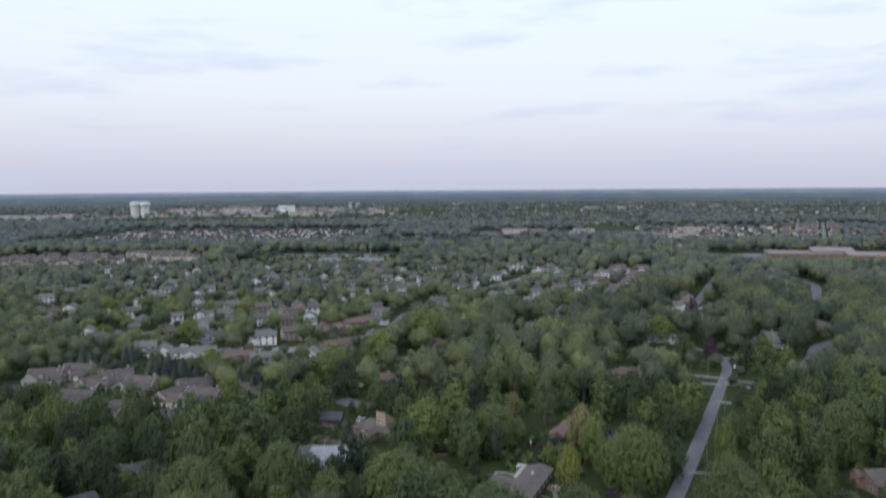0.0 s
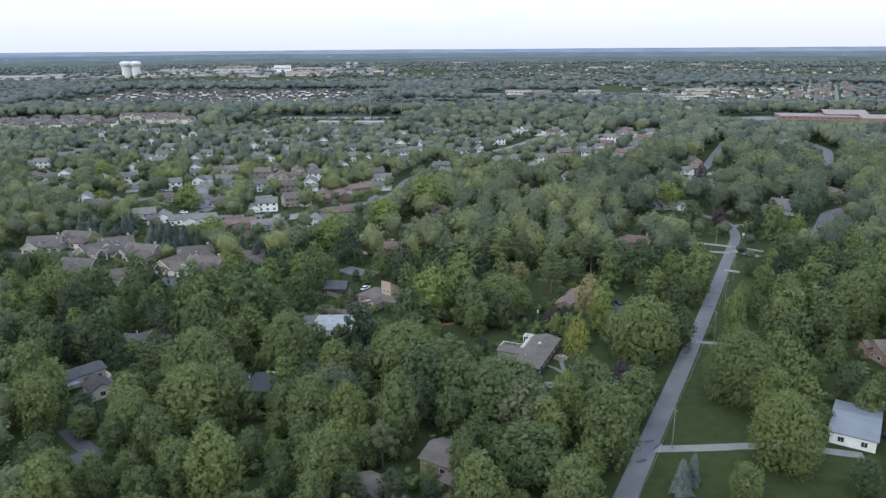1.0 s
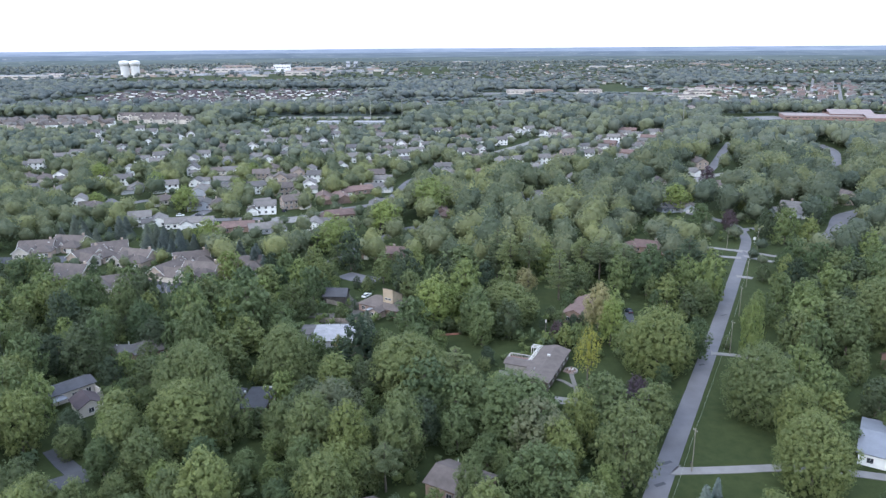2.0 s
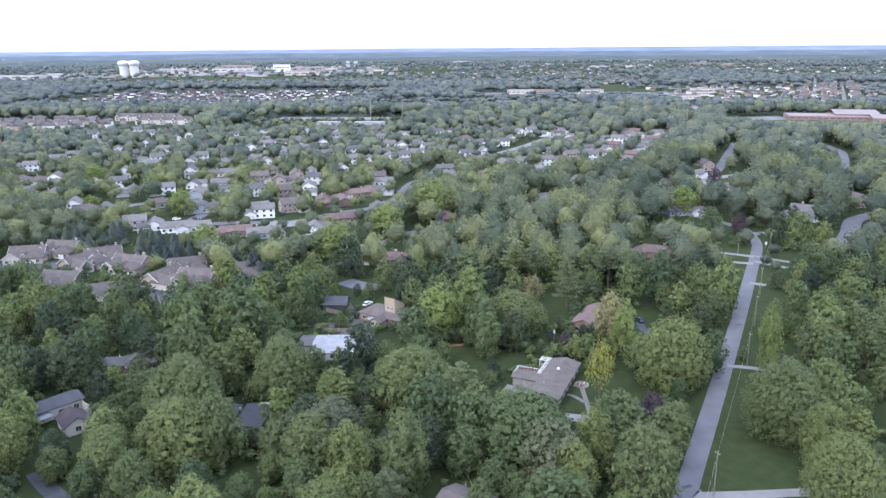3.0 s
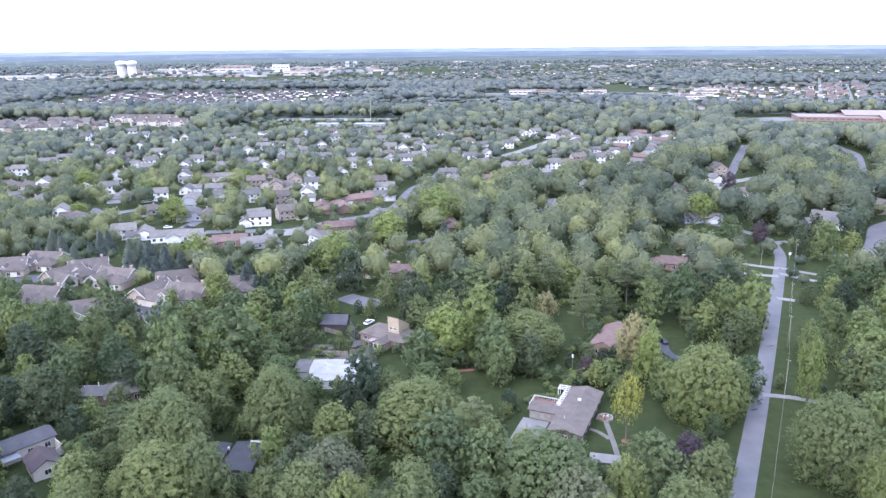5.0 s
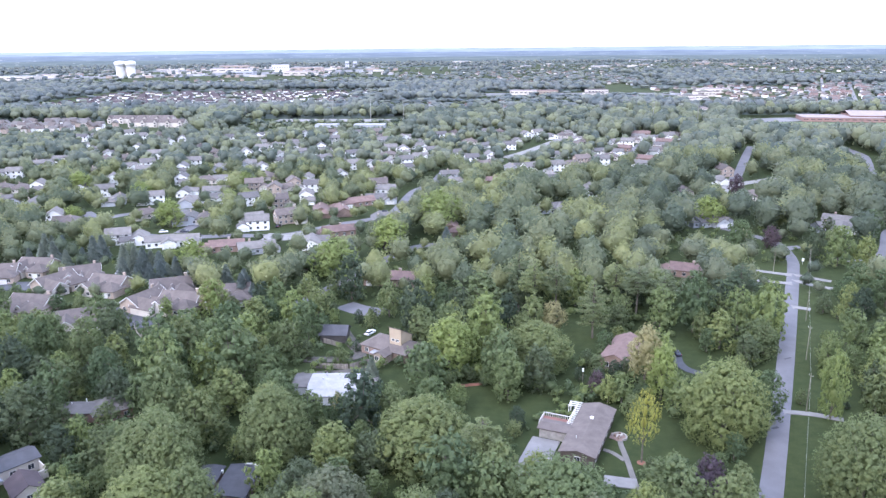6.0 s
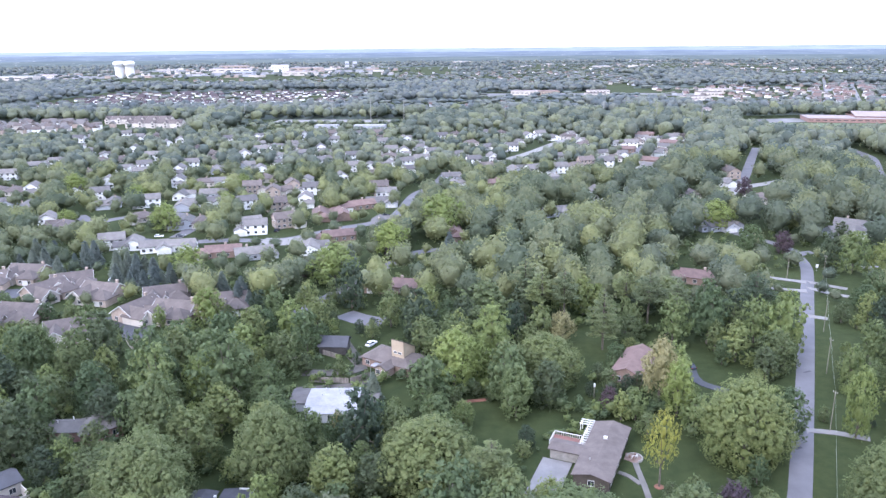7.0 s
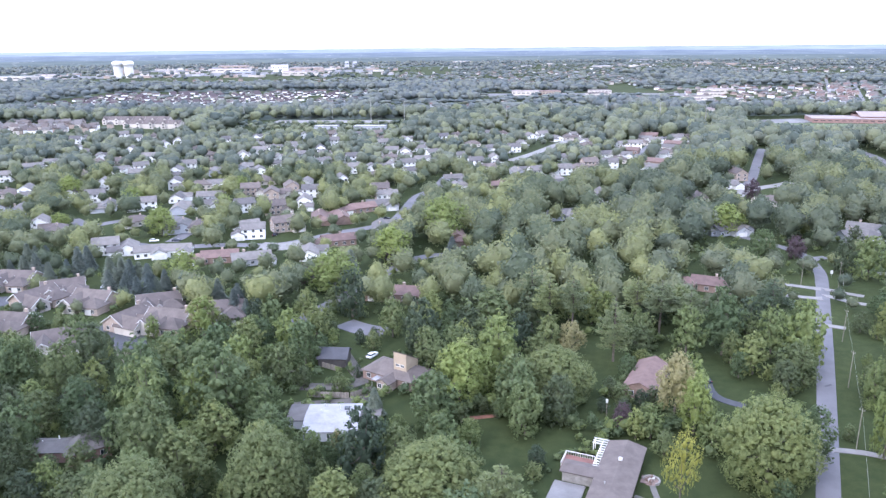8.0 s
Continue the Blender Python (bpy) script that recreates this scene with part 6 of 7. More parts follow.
PLACED = [
    ([(-131.9, 253.8, 18.6, 7.2), (-131.1, 260.2, 15, 6.6), (-103.9, 269.1, 9, 4), (-92.9, 299, 15.6, 6), (-78.6, 270.8, 17.8, 6.9), (-103.4, 236.8, 15.7, 6), (-98.5, 246.1, 9, 3.8), (-120.1, 244.9, 11, 4.8), (-63, 212.2, 10.9, 4.8), (-58.8, 241.3, 14, 6.2), (-63.9, 294.6, 14.8, 6.5), (-65.1, 275, 14.1, 6.3), (-29.6, 209.6, 11.6, 5.1), (-34.6, 208.7, 9.8, 4.3), (3, 268.3, 20.2, 7.8), (7.7, 235, 12.5, 5.5), (124.1, 276, 16.3, 6.3), (108.9, 249.7, 12.5, 5.5), (72.6, 266.4, 9, 3.4), (94.4, 312.1, 16.2, 6.3)], 'maple_tree'),
    ([(-10.6, 302.9, 15.8, 6.1), (-24.2, 235.3, 10, 4.6), (-28.5, 228, 8, 3.6), (-6.3, 229.8, 11, 4.9), (-6.6, 214.1, 9.5, 4.2), (37.7, 190.7, 9, 3.9), (72.9, 223.2, 11.7, 5.1), (-81.2, 158.5, 10.8, 4.8), (-65.8, 136, 16.8, 6.5), (-64.3, 149.1, 10.2, 4.4), (-58.3, 158.4, 10.8, 4.7), (-67.4, 132.8, 10.7, 4.7), (-48.9, 153.6, 10.5, 4.6), (-38.1, 142, 15.9, 6.1), (-48.7, 158.2, 12.4, 5.5), (16.4, 146.8, 23, 11.9), (34.6, 186.2, 14.3, 6.3), (92.3, 169.6, 11.3, 5), (103.8, 196.5, 12.9, 5.7), (108.1, 176.1, 15.4, 6.7)], 'maple_tree'),
    ([(88.7, 143, 12.9, 5.7), (13.1, 135.1, 9.1, 4), (-79.2, 133.2, 10.5, 4.6)], 'maple_tree'),
    ([(-116, 271.1, 17.1, 6.6), (-69.1, 251.4, 14.8, 6.5), (-58.9, 262.7, 13.4, 5.9), (-19.6, 281.9, 19.1, 7.4), (16.5, 241.2, 13.6, 6), (-87.4, 200.1, 14, 6.2), (-39.7, 184.6, 14, 6.2), (-45.8, 317.8, 17.7, 6.8), (16.9, 303.6, 15.2, 6.7), (48.6, 283.8, 11.8, 5.2), (-53.6, 325, 9, 3.6), (-92.5, 145.5, 13.2, 5.8), (-9.3, 173.8, 15.3, 6.7), (107.6, 185.2, 11.9, 5.2), (-5.5, 137.2, 9, 3.6)], 'oak_tree'),
    ([(-117.5, 255.1, 17.1, 6.6), (-69.4, 211.3, 15.3, 6.7), (-66.7, 185.4, 18.6, 7.1), (-52, 213.8, 16.8, 6.5), (-55.2, 298.5, 11.6, 5.1), (-17.6, 274.3, 14, 6.2), (2.7, 296.9, 20, 10.6), (58.7, 213.8, 20, 11.4), (77.5, 268.8, 18.5, 8.6), (-22.6, 219, 12.2, 5.4), (-123, 198.1, 13.9, 6.2), (-106, 169.6, 16.8, 6.5), (-81.8, 129.1, 17.3, 6.7), (-70.3, 155.6, 13.9, 6.2), (-78.9, 163.7, 14.3, 6.3)], 'linden_tree'),
    ([(-28.3, 141.7, 18.9, 7.3), (-21.5, 153.3, 12.1, 5.4), (35.3, 154.8, 20, 8.3), (4.8, 131.5, 18.8, 7.3), (23.2, 128.1, 17.7, 6.8), (77.5, 186, 20, 10.4), (76, 153.5, 18, 8.5), (119.9, 223.6, 19.1, 7.4), (135.6, 237.1, 20, 8.7), (61.2, 138.4, 9.5, 4.2), (-52.6, 150.8, 10.6, 4.7)], 'linden_tree'),
    ([(-8.2, 253.1, 17.6, 8.9), (-2.4, 257.8, 13, 6.5), (-56.4, 346, 15.9, 8), (-13.7, 427.1, 20, 10.1), (-159.8, 437.7, 14.1, 7.1), (-121.6, 361.3, 12, 6), (-221.9, 456.1, 10.6, 6), (-259.5, 543, 17.2, 8.7), (-205.3, 511.9, 15.4, 7.8), (-144.6, 497.4, 12.2, 6.2), (129.4, 433, 14.5, 7.3), (-36.6, 385.7, 15.3, 7.7), (-148.2, 549.7, 15.1, 7.6)], 'honey_locust'),
    ([(26.4, 281.9, 11.7, 5.1), (-94.6, 303.6, 12.9, 5.6), (46.7, 242.3, 23, 7.4)], 'silver_maple'),
    ([(36.2, 203.3, 19, 4)], 'yellowing_tree'),
    ([(45.9, 187.6, 11.4, 5), (143.9, 387.1, 15.3, 6.7), (-69.8, 355.6, 12.2, 5.4), (-36.5, 383.9, 12, 5.2), (176.8, 517.7, 18.4, 7.1), (32.6, 238.6, 9.6, 4.2)], 'purple_plum_tree'),
    ([(29.3, 296.9, 22.1, 6.8), (21.9, 298.4, 21.7, 6.7), (52, 303.8, 19.7, 6.1), (58.1, 297.3, 18.6, 6.5), (66.8, 294.7, 18.4, 6.5), (-1.2, 194.4, 16, 5.6), (17.6, 311.5, 19.5, 6), (93.2, 295, 20.2, 6.2), (-16.9, 153.4, 13, 4.6)], 'white_pine'),
    ([(-30.6, 244.3, 8.9, 2.5), (-88.1, 318.7, 11.1, 3.1), (-83.1, 315.6, 11, 3.1), (-197.5, 387.6, 11.8, 3.3), (-190.7, 384.3, 10.6, 3), (-173.3, 367.7, 11.1, 3.1), (-169.2, 370, 13.2, 3.6), (-169, 377.4, 12.4, 3.4), (-151, 359.2, 10.8, 3), (-146.6, 360.2, 11.9, 3.3), (-140.9, 355.1, 10.7, 3), (-138.3, 357.3, 10.8, 3), (-132.6, 352.2, 11.6, 3.2), (-126, 343.7, 10.3, 2.8), (-124.9, 349.9, 9.5, 2.6), (-114.6, 340.3, 9.3, 2.6), (-198.9, 383.9, 11.7, 3.2), (-146.9, 355.2, 10.7, 3), (-51.4, 359.2, 12.7, 3.5), (-9.5, 389.7, 15, 4.2), (90.7, 467.7, 18.3, 5), (-199.2, 370.5, 9.9, 2.7), (-190.4, 365.6, 9.7, 2.7)], 'spruce_tree'),
    ([(-184.7, 365, 10.7, 3), (-174.8, 356.3, 9.5, 2.6), (-146.4, 347.5, 10.2, 2.8), (-139, 343.3, 9.9, 2.7), (-132.3, 340.5, 9.8, 2.7), (-128, 341.4, 9, 2.5), (-98, 332.2, 9.6, 2.6), (-89.2, 327.1, 9.4, 2.6)], 'spruce_tree'),
    ([(49.3, 143.3, 8.4, 2.1), (52.8, 146.5, 7.6, 1.9)], 'blue_spruce'),
    ([(39.0, 278.4, 22.5, 6.6)], 'lone_pine'),
    ([(35.5, 250.5, 6.0, 3.0), (40.0, 249.0, 6.5, 3.0), (33.0, 256.0, 7.0, 3.0), (43.5, 250.0, 6.0, 2.8)], 'wood_oak'),
    ([(9.5, 187.0, 12.5, 4.6), (1.5, 146.0, 13.0, 4.4)], 'near_linden'),
    ([(86.0, 260.7, 14.5, 6.8), (-51.5, 180.0, 9.0, 4.6), (-59.5, 180.0, 10.0, 4.8)], 'oak_tree'),
    ([(-37.5, 224.5, 11.0, 2.3)], 'silver_maple'),
    ([(102.2, 249.5, 19.5, 5.4), (90.0, 223.5, 16.5, 3.8)], 'maple_tree'),
    ([(49.4, 234.8, 15.0, 3.7)], 'honey_locust'),
    ([(-77.9, 216.7, 20, 7.8)], 'linden_tree'),
    ([(-21.5, 136.0, 10.0, 4.0), (-13.5, 138.5, 11.0, 4.2)], 'near_oak'),
    ([(-6.0, 144.5, 10.0, 4.0), (2.5, 138.5, 12.0, 4.4)], 'near_maple'),
    ([(-101.5, 216.5, 8.5, 4.0), (-95.0, 218.5, 9.0, 4.0), (-107.0, 218.0, 9.5, 4.2)], 'oak_tree'),
    ([(-41.5, 257.5, 6.5, 2.6), (-36.0, 258.5, 6.0, 2.4), (-52.5, 262.0, 8.0, 3.0), (-54.5, 270.0, 9.0, 3.4), (-38.0, 268.5, 5.0, 2.2)], 'wood_oak'),
    ([(-49.5, 228.0, 7.0, 2.8), (-44.0, 229.0, 5.5, 2.2), (-36.5, 228.5, 5.5, 2.2), (-32.0, 230.0, 6.5, 2.8), (-53, 225, 9.5, 4), (-29, 225.5, 9.0, 4), (-44, 222.5, 7.5, 3.6), (-36.5, 222, 7.0, 3.4)], 'wood_maple'),
    ([(-72.9, 193.4, 18, 11.1), (-66.8, 173.9, 16, 10.1), (-86.5, 179.0, 12, 6.8), (-93.4, 167.5, 8, 4.2), (-49.4, 205.2, 20, 8.4), (-67.3, 227.6, 17, 7.2), (-14.8, 202.9, 18, 10.9), (-41.7, 207.0, 9, 3.2), (-34.5, 198.9, 12, 6.9), (-22.2, 169.0, 10, 5.9), (-29.9, 299.0, 14, 5.6), (35.8, 178.6, 16, 7.9), (47.2, 176.9, 15, 6.3), (17.9, 254.8, 16, 10.1)], 'linden_tree'),
    ([(-95.8, 173, 12, 5.3), (-19, 174.1, 14, 6.2), (-25.8, 199.2, 13, 6.1), (8.8, 220.1, 8, 3.5), (96.2, 206, 15, 6.6), (-132.1, 241.9, 17, 7.5), (-114.4, 237.5, 16, 7), (-96.6, 228.9, 15, 6.6), (-112, 213.6, 15, 6.6), (-121.1, 213.9, 15, 6.6), (-100.6, 205.4, 11, 4.8)], 'oak_tree'),
    ([(-54.2, 228.2, 18, 7.9), (-44.5, 167.5, 11, 4.8), (5.7, 161.9, 15, 6.6), (35.7, 166.8, 15, 6.6), (118.5, 249.2, 18, 7.9), (140.0, 312.0, 18, 8.0), (-92.9, 271.1, 15, 6.6), (-71, 264.9, 16, 7), (-76.9, 244.1, 16, 7), (-85.3, 193.0, 9, 4.6)], 'maple_tree'),
    ([(-31.7, 175.3, 16, 8.9), (17.5, 163.8, 17, 9.0)], 'willow_tree'),
    ([(13.1, 172.3, 19, 12.5)], 'great_maple'),
    ([(197.0, 399.5, 17, 6.8), (159.8, 357.0, 20, 8.0), (126.0, 381.0, 17, 7.2)], 'maple_tree'),
    ([(154.0, 365.4, 19, 6.2), (178.0, 402.0, 14, 5.2)], 'oak_tree'),
    ([(169.5, 353.0, 17, 7.0)], 'linden_tree'),
]

for spots, kind in PLACED:
    for x, y, h, r in spots:
        close = {"maple_tree": "near_maple", "oak_tree": "near_oak", "linden_tree": "near_linden"}
        plant("great_linden" if kind == "linden_tree" and r > 8.3 and y < 262 else close.get(kind, kind) if y < 176 else kind.replace("maple_tree", "wood_maple").replace("oak_tree", "wood_oak").replace("linden_tree", "wood_linden") if y > 262 else kind, x, y, h, r)

# ---------------------------------------------------------------- scattered woods
KEEP_A = np.array(KEEP)
SOLID_A = np.array(SOLID)
EYE_H = 94.0


def hides(x, y, h, r):
    """Would a tree here stand in a house, a way or a lawn, or screen one from the south?"""
    if (np.hypot(SOLID_A[:, 0] - x, SOLID_A[:, 1] - y) < SOLID_A[:, 2] + 0.4 * r).any():
        return True
    d = math.hypot(x, y - 45)
    ux, uy = x / d, (y - 45) / d
    reach = max(0.0, h - 3.5) * d / EYE_H
    rel = KEEP_A[:, :2] - np.array([x, y])
    along = rel @ np.array([ux, uy])
    side = np.abs(rel @ np.array([uy, -ux]))
    return bool(((along > -1) & (along < reach + 2) & (side < 0.5 * r + 0.5 * KEEP_A[:, 2])).any())


def crowded(x, y, r, gap=0.5):
    a = PLANTED_A
    return bool((np.hypot(a[:, 0] - x, a[:, 1] - y) < gap * (a[:, 2] + r)).any())


def zone(x, y):
    """How thick the trees stand (metres from tree to tree), how tall they are, and how broad for their height."""
    edge = -20 + 0.28 * (y - 330)
    if y < 330:
        return 9.0, 11, 18, 0.40
    if x > 150 or (x > edge and y < 560):
        return 14.4, 13, 22, 0.45
    if y < 420 and x < -205:
        return 9.5, 11, 17, 0.45
    if y < 400 and x < -85:
        return 10.0, 6, 11, 0.45
    if y < 860:
        return 10.2, 9, 15, 0.46
    if y < 1080:
        return 14.6, 12, 22, 0.52
    return 14.0, 9, 15, 0.6


PLANTED_A = np.array(PLANTED)[:, :3]
rng = random.Random(11)
near, woods = [], []
y = 96.0
while y < 1080:
    x = -(0.64 * y + 26)
    while x < 0.64 * y + 26:
        gap, lo, hi, broad = zone(x, y)
        px, py = x + rng.uniform(-0.4, 0.4) * gap, y + rng.uniform(-0.4, 0.4) * gap
        h = rng.uniform(lo, hi)
        r = h * broad * rng.uniform(0.85, 1.15)
        x += gap
        if ((-600 < px < -320 and 890 < py < 1030) or (-240 < px < -75 and 1003 < py < 1040) or (365 < px < 600 and 915 < py < 1010)) and rng.random() < 0.9:
            continue
        if (-260 < px < -65 and 850 < py <= 1003) or (360 < px < 660 and 820 < py <= 915):
            h, r = h * 0.42, r * 0.5
        if hides(px, py, h, r):
            h, r = h * (0.45 if py < 400 else 0.62), r * (0.5 if py < 400 else 0.62)
            if h < 3:
                continue
            if hides(px, py, h, r):
                if py < 400 or rng.random() > 0.3 or (np.hypot(SOLID_A[:, 0] - px, SOLID_A[:, 1] - py) < SOLID_A[:, 2] + 0.3 * r).any():
                    continue
        if len(PLANTED_A) and py < 620 and crowded(px, py, r):
            continue
        (near if py < 318 and abs(px) < 0.6 * py + 12 else woods).append((px, py, h, r))
    y += zone(0, y)[0] * 0.95 if y >= 330 else 8.5

fine = ("near_maple", "near_oak", "near_maple", "near_linden", "near_maple", "near_linden")
kinds = ("wood_maple", "wood_oak", "wood_maple", "wood_linden", "wood_oak", "wood_linden", "wood_maple")
for x, y, h, r in near:
    plant(rng.choice(fine if y < 176 else kinds), x, y, h, max(2.2, r))


def finer(v, f):
    """Each triangle of a ball cut in four, the new corners on the sphere."""
    v, out, seen = [tuple(p) for p in v], [], {}

    def middle(i, j):
        k = (min(i, j), max(i, j))
        if k not in seen:
            m = (np.array(v[i]) + np.array(v[j])) / 2
            seen[k] = len(v)
            v.append(tuple(m / np.linalg.norm(m)))
        return seen[k]

    for a, b, c in f:
        ab, bc, ca = middle(a, b), middle(b, c), middle(c, a)
        out += [(a, ab, ca), (b, bc, ab), (c, ca, bc), (ab, bc, ca)]
    return np.array(v), out


BALLS = [(ICO_V, ICO_F)]
for _ in range(2):
    BALLS.append(finer(*BALLS[-1]))


def dome_crown(seed, cards, size, lumps, ball, H=1.0, R=0.42):
    """A rounded crown swollen into billows, with leaf sprays over it, for trees further off."""
    r0 = np.random.default_rng(seed)
    way_out = unit(r0.normal(size=(lumps, 3)) + np.array([0, 0, 0.3]))
    strength = r0.uniform(0.5, 1.0, lumps)
    width = 1.5 / math.sqrt(lumps)

    def swell(e):
        turn = np.arccos(np.clip(e @ way_out.T, -1, 1))
        return 0.66 + 0.42 * (strength * np.exp(-((turn / width) ** 2))).max(1)

    def crown(e, k=1.0):
        low = np.where(e[:, 2] < 0, 0.95, 1.0)[:, None]
        return e * low * (swell(e) * k)[:, None] * np.array([R, R, 0.46 * H]) + np.array([0, 0, 0.53 * H])

    v0, f0 = BALLS[ball]
    core = crown(v0 * r0.uniform(0.9, 1.08, (len(v0), 1)), 0.84 if cards > 100 else 0.76 if cards == 54 else 0.93)
    if not cards:
        return core, np.array(f0)
    e = unit(r0.normal(size=(cards, 3)) + np.array([0, 0, 0.25]))
    p = crown(e, r0.uniform(0.82, 1.14, cards))
    step = 0.08
    tilt = np.stack([(swell(unit(e + step * ax)) - swell(unit(e - step * ax))) / (2 * step) for ax in np.eye(3)], 1)
    nrm = unit(e - 0.9 * tilt + r0.normal(scale=0.5, size=p.shape))
    v, f = leaf_cards(r0, p, nrm, size, None, 0.7)
    return np.vstack([v, core]), np.vstack([f, np.array(f0) + len(v)])


def far_templates(count, cards, size, lumps, ball, seed):
    return [dome_crown(seed + i, cards, size, lumps, ball) for i in range(count)]


def grove(name, label, spots, templates, material):
    """Many trees in one mesh; each crown is made of leaf clusters round clumps."""
    vs, ts, tints, k = [], [], [], 0
    r0 = np.random.default_rng(5)
    for x, y, h, r in spots:
        v, t = templates[r0.integers(len(templates))]
        a = r0.uniform(0, 2 * math.pi)
        ca, sa = math.cos(a), math.sin(a)
        w = np.stack([(v[:, 0] * ca - v[:, 1] * sa) * r / 0.42 + x, (v[:, 0] * sa + v[:, 1] * ca) * r / 0.42 + y, v[:, 2] * h], 1)
        vs.append(w)
        ts.append(t + k)
        tints.append(np.full(len(v), r0.random(), np.float32))
        k += len(v)
    v, t = np.vstack(vs), np.vstack(ts)
    me = bpy.data.meshes.new(name)
    me.vertices.add(len(v))
    me.vertices.foreach_set("co", v.astype(np.float32).ravel())
    loops = t.ravel()
    me.loops.add(len(loops))
    me.loops.foreach_set("vertex_index", loops.astype(np.int32))
    start = np.arange(len(t)) * 3
    me.polygons.add(len(start))
    me.polygons.foreach_set("loop_start", start.astype(np.int32))
    me.polygons.foreach_set("use_smooth", np.ones(len(start), bool))
    me.attributes.new("tint", "FLOAT", "POINT").data.foreach_set("value", np.concatenate(tints))
    me.materials.append(MAT[material])
    me.update(calc_edges=True)
    me.validate()
    ob = new(name, me)
    return tagged(ob, label, "woods", kind="stuff")


MID = far_templates(9, 430, 0.042, 24, 1, 300)
def in_wood(s):
    return s[0] > max(70.0, -20 + 0.28 * (s[1] - 330))


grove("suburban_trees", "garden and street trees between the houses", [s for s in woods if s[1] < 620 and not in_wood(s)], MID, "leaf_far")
grove("mature_woods", "tall mature deciduous woods round the side streets", [s for s in woods if s[1] < 620 and in_wood(s)], MID, "leaf_wood")
LOW = far_templates(8, 70, 0.062, 14, 1, 400)
grove("woodland", "belt of mixed woods beyond the houses", [s for s in woods if s[1] >= 620], LOW, "leaf_belt_hazed")

# shrubs and understorey
shrubs = []
for _ in range(2600):
    y = 100 + 320 * rng.random() ** 0.9
    x = rng.uniform(-1, 1) * (0.62 * y + 20)
    h = rng.uniform(1.2, 4.2)
    if (np.hypot(SOLID_A[:, 0] - x, SOLID_A[:, 1] - y) < SOLID_A[:, 2] + 0.5).any() or hides(x, y, h * 1.2, h * 0.4):
        continue
    if y < 345 and 1 < x - 26.8 - 0.49 * (y - 121.4) < 24:
        continue
    shrubs.append((x, y, h, h * rng.uniform(0.45, 0.7)))
# planting in the patio gardens
for i in range(46):
    x, y = rng.uniform(-56, -31), rng.uniform(247, 275)
    if abs(x + 26.5) + abs(y - 265) > 9 and math.hypot(x + 46, y - 279) > 7:
        shrubs.append((x, y, rng.uniform(1.2, 3.6), rng.uniform(1.0, 2.2)))
# hedge and shrub border behind the ranch house lawn
for i in range(34):
    k = i / 33
    shrubs.append((-13 + 58 * k + rng.uniform(-1.2, 1.2), 247 - 13 * k + rng.uniform(-1.5, 1.5) + 3 * math.sin(k * 7), rng.uniform(2.5, 5.5), rng.uniform(1.6, 2.8)))
for i in range(14):
    a = 0.6 + 2.3 * i / 13
    shrubs.append((19.5 + 5.6 * math.cos(a), 222.5 + 4.2 * math.sin(a), rng.uniform(1.0, 1.4), rng.uniform(0.9, 1.2)))
grove("undergrowth", "shrubs and saplings below the trees", shrubs, far_templates(4, 54, 0.11, 7, 0, 600), "leaf_shrub")

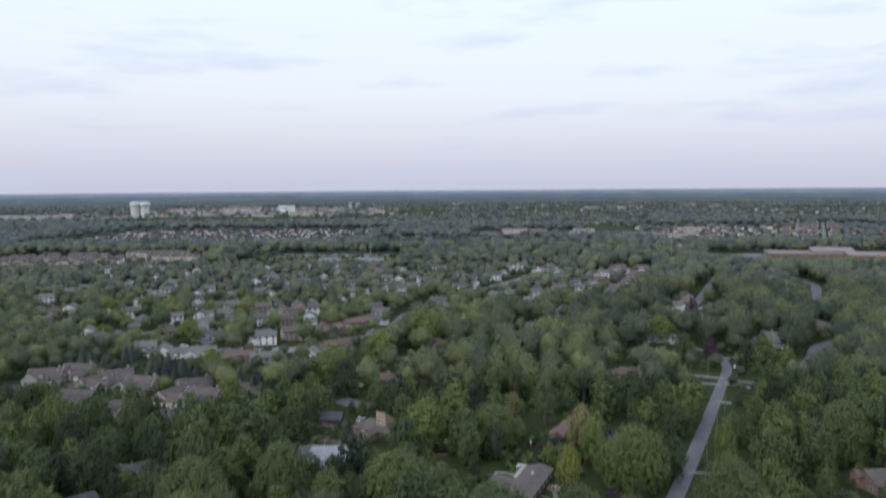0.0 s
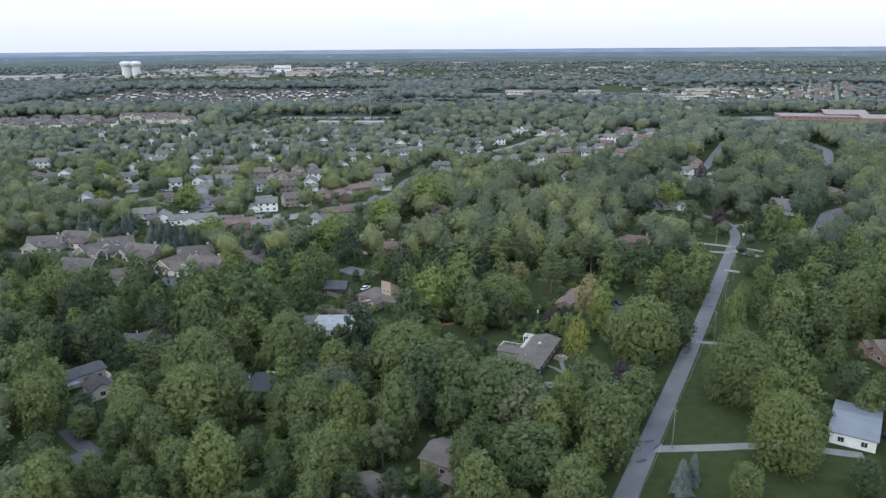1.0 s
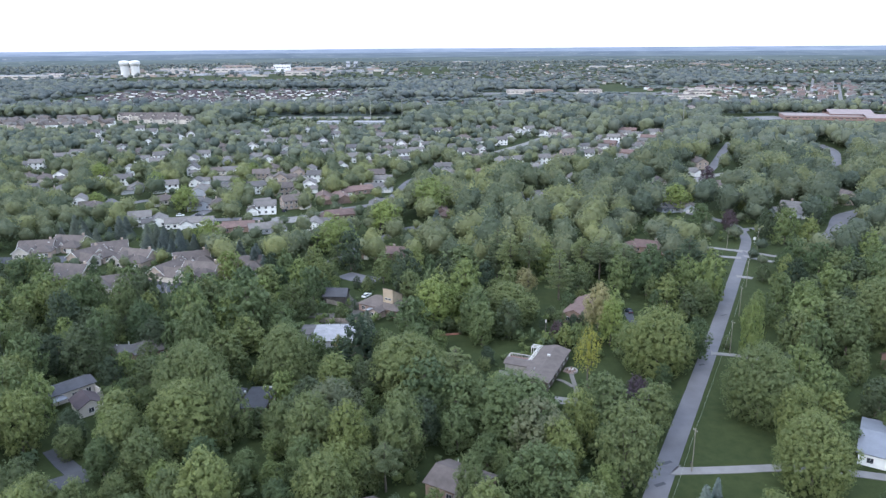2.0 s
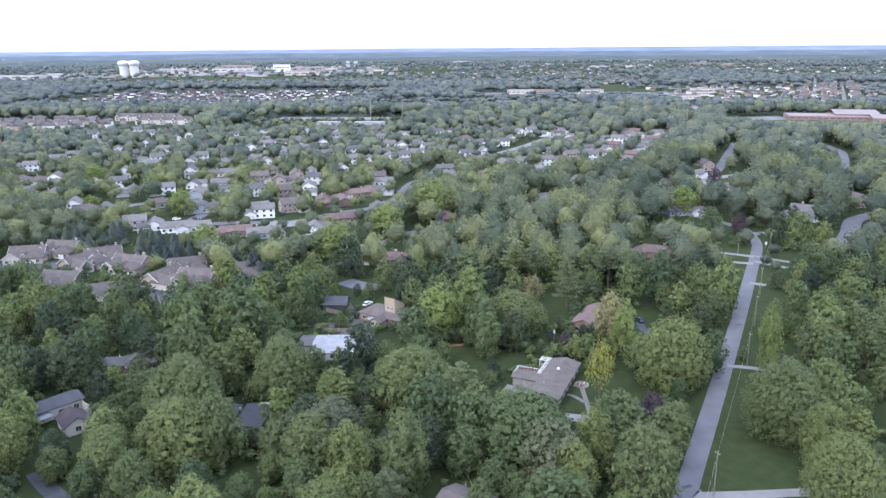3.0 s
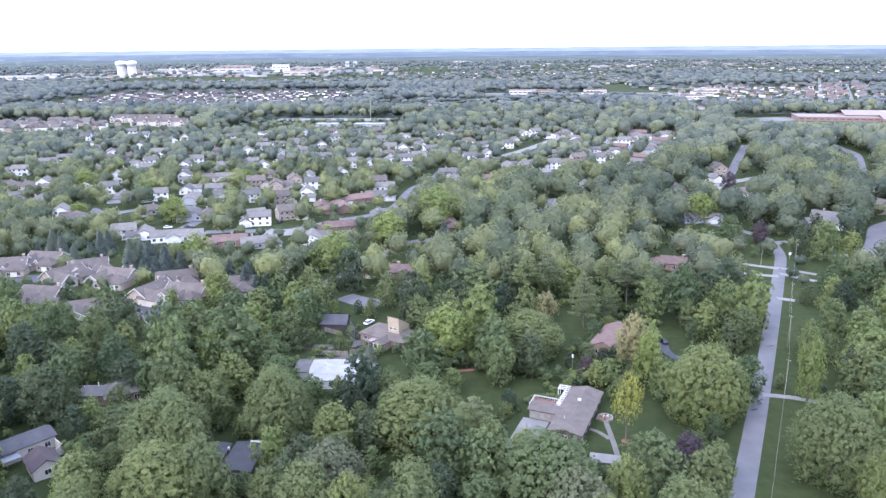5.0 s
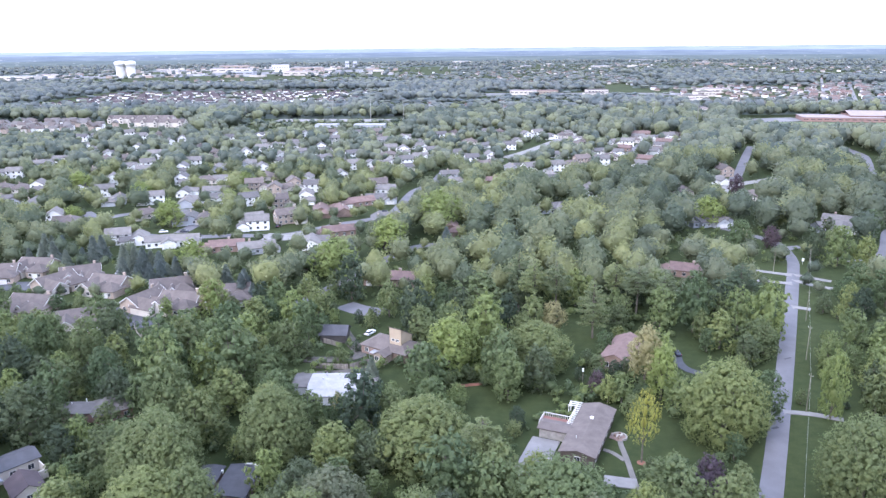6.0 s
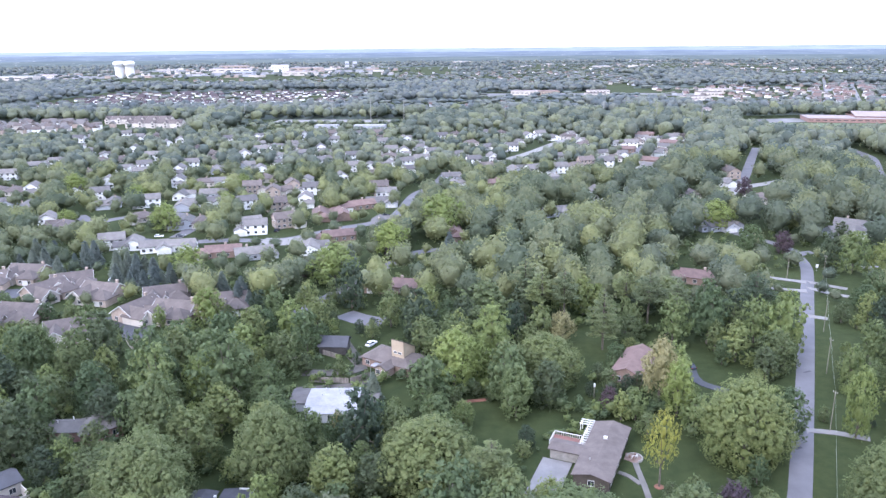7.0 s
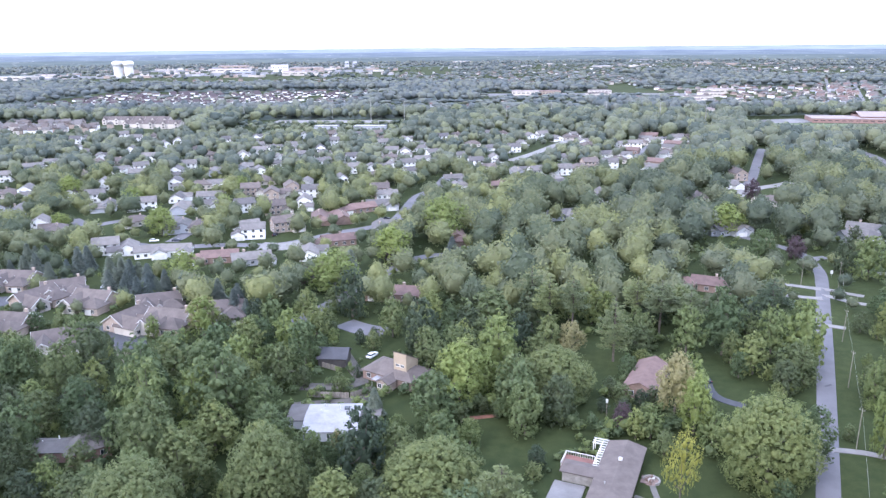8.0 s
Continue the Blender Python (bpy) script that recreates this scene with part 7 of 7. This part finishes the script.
CLEAR_A = np.array(CLEARINGS)
HOUSED_A = np.array(HOUSED)
distant = []
y = 1080.0
while y < 4120:
    gap = 14.6 + (y - 1080) * 0.0085
    x = -(0.66 * y + 20)
    while x < 0.66 * y + 20:
        px, py = x + rng.uniform(-0.5, 0.5) * gap, y + rng.uniform(-0.5, 0.5) * gap
        x += gap
        if ((np.abs(CLEAR_A[:, 0] - px) < CLEAR_A[:, 2]) & (np.abs(CLEAR_A[:, 1] - py) < CLEAR_A[:, 3])).any() and rng.random() < 0.86:
            continue
        if noise.noise((px * 0.004, py * 0.004, 2.0)) < -0.46 or on_street(px, py, 9):
            continue
        h = rng.uniform(12, 21)
        if ((np.abs(HOUSED_A[:, 0] - px) < HOUSED_A[:, 2]) & (np.abs(HOUSED_A[:, 1] - py) < HOUSED_A[:, 3])).any():
            if rng.random() < 0.3:
                continue
            h *= 0.5
        distant.append((px, py, h, min(11.5, gap * rng.uniform(0.44, 0.62))))
    y += gap * 1.25
DIST = far_templates(8, 14, 0.09, 9, 1, 500)
FAINT = far_templates(4, 0, 0.1, 6, 0, 560)
grove("distant_woods", "distant tree cover beyond the suburb", [s for s in distant if s[1] < 2200], DIST, "leaf_distant_hazed")
grove("faint_woods", "far tree cover out to the skyline", [s for s in distant if s[1] >= 2200], FAINT, "leaf_distant_hazed")


def canopy():
    """The lower tree cover that fills the gaps between the distant crowns, toned dark for shade; open over streets,
    lots and clearings.
    """
    v, f, rows = [], [], []
    y = 1046.0
    while y < 4170:
        step = 15 + (y - 1046) * 0.012
        rows.append((y, step))
        y += step
    cols = 190
    for y, step in rows:
        for i in range(cols + 1):
            x = (i / cols * 2 - 1) * (0.68 * y + 20)
            housed = ((np.abs(HOUSED_A[:, 0] - x) < HOUSED_A[:, 2]) & (np.abs(HOUSED_A[:, 1] - y) < HOUSED_A[:, 3])).any()
            clear = ((np.abs(CLEAR_A[:, 0] - x) < CLEAR_A[:, 2] + 12) & (np.abs(CLEAR_A[:, 1] - y) < CLEAR_A[:, 3] + 15)).any()
            bare = clear or housed or on_street(x, y, 16) or noise.noise((x * 0.004, y * 0.004, 2.0)) < -0.44
            v.append((x, y, -0.5 if bare or y < 1050 else 4.0 + 3.0 * noise.noise((x * 0.06, y * 0.06, 1.0)) + 2.0 * noise.noise((x * 0.013, y * 0.013, 4.0))))
    for j in range(len(rows) - 1):
        for i in range(cols):
            a = j * (cols + 1) + i
            for t in ((a, a + 1, a + cols + 2), (a, a + cols + 2, a + cols + 1)):
                if max(v[k][2] for k in t) > 0:
                    f.append(t)
    # without a tint the leaves take their darkest tone, standing in for shade
    me = mesh_of("distant_canopy", v, f, [MAT["leaf_belt_hazed"]], smooth=True)
    tagged(new("distant_canopy", me), "lower tree cover between the distant crowns, toned dark for shade", "woods", kind="stuff")


canopy()
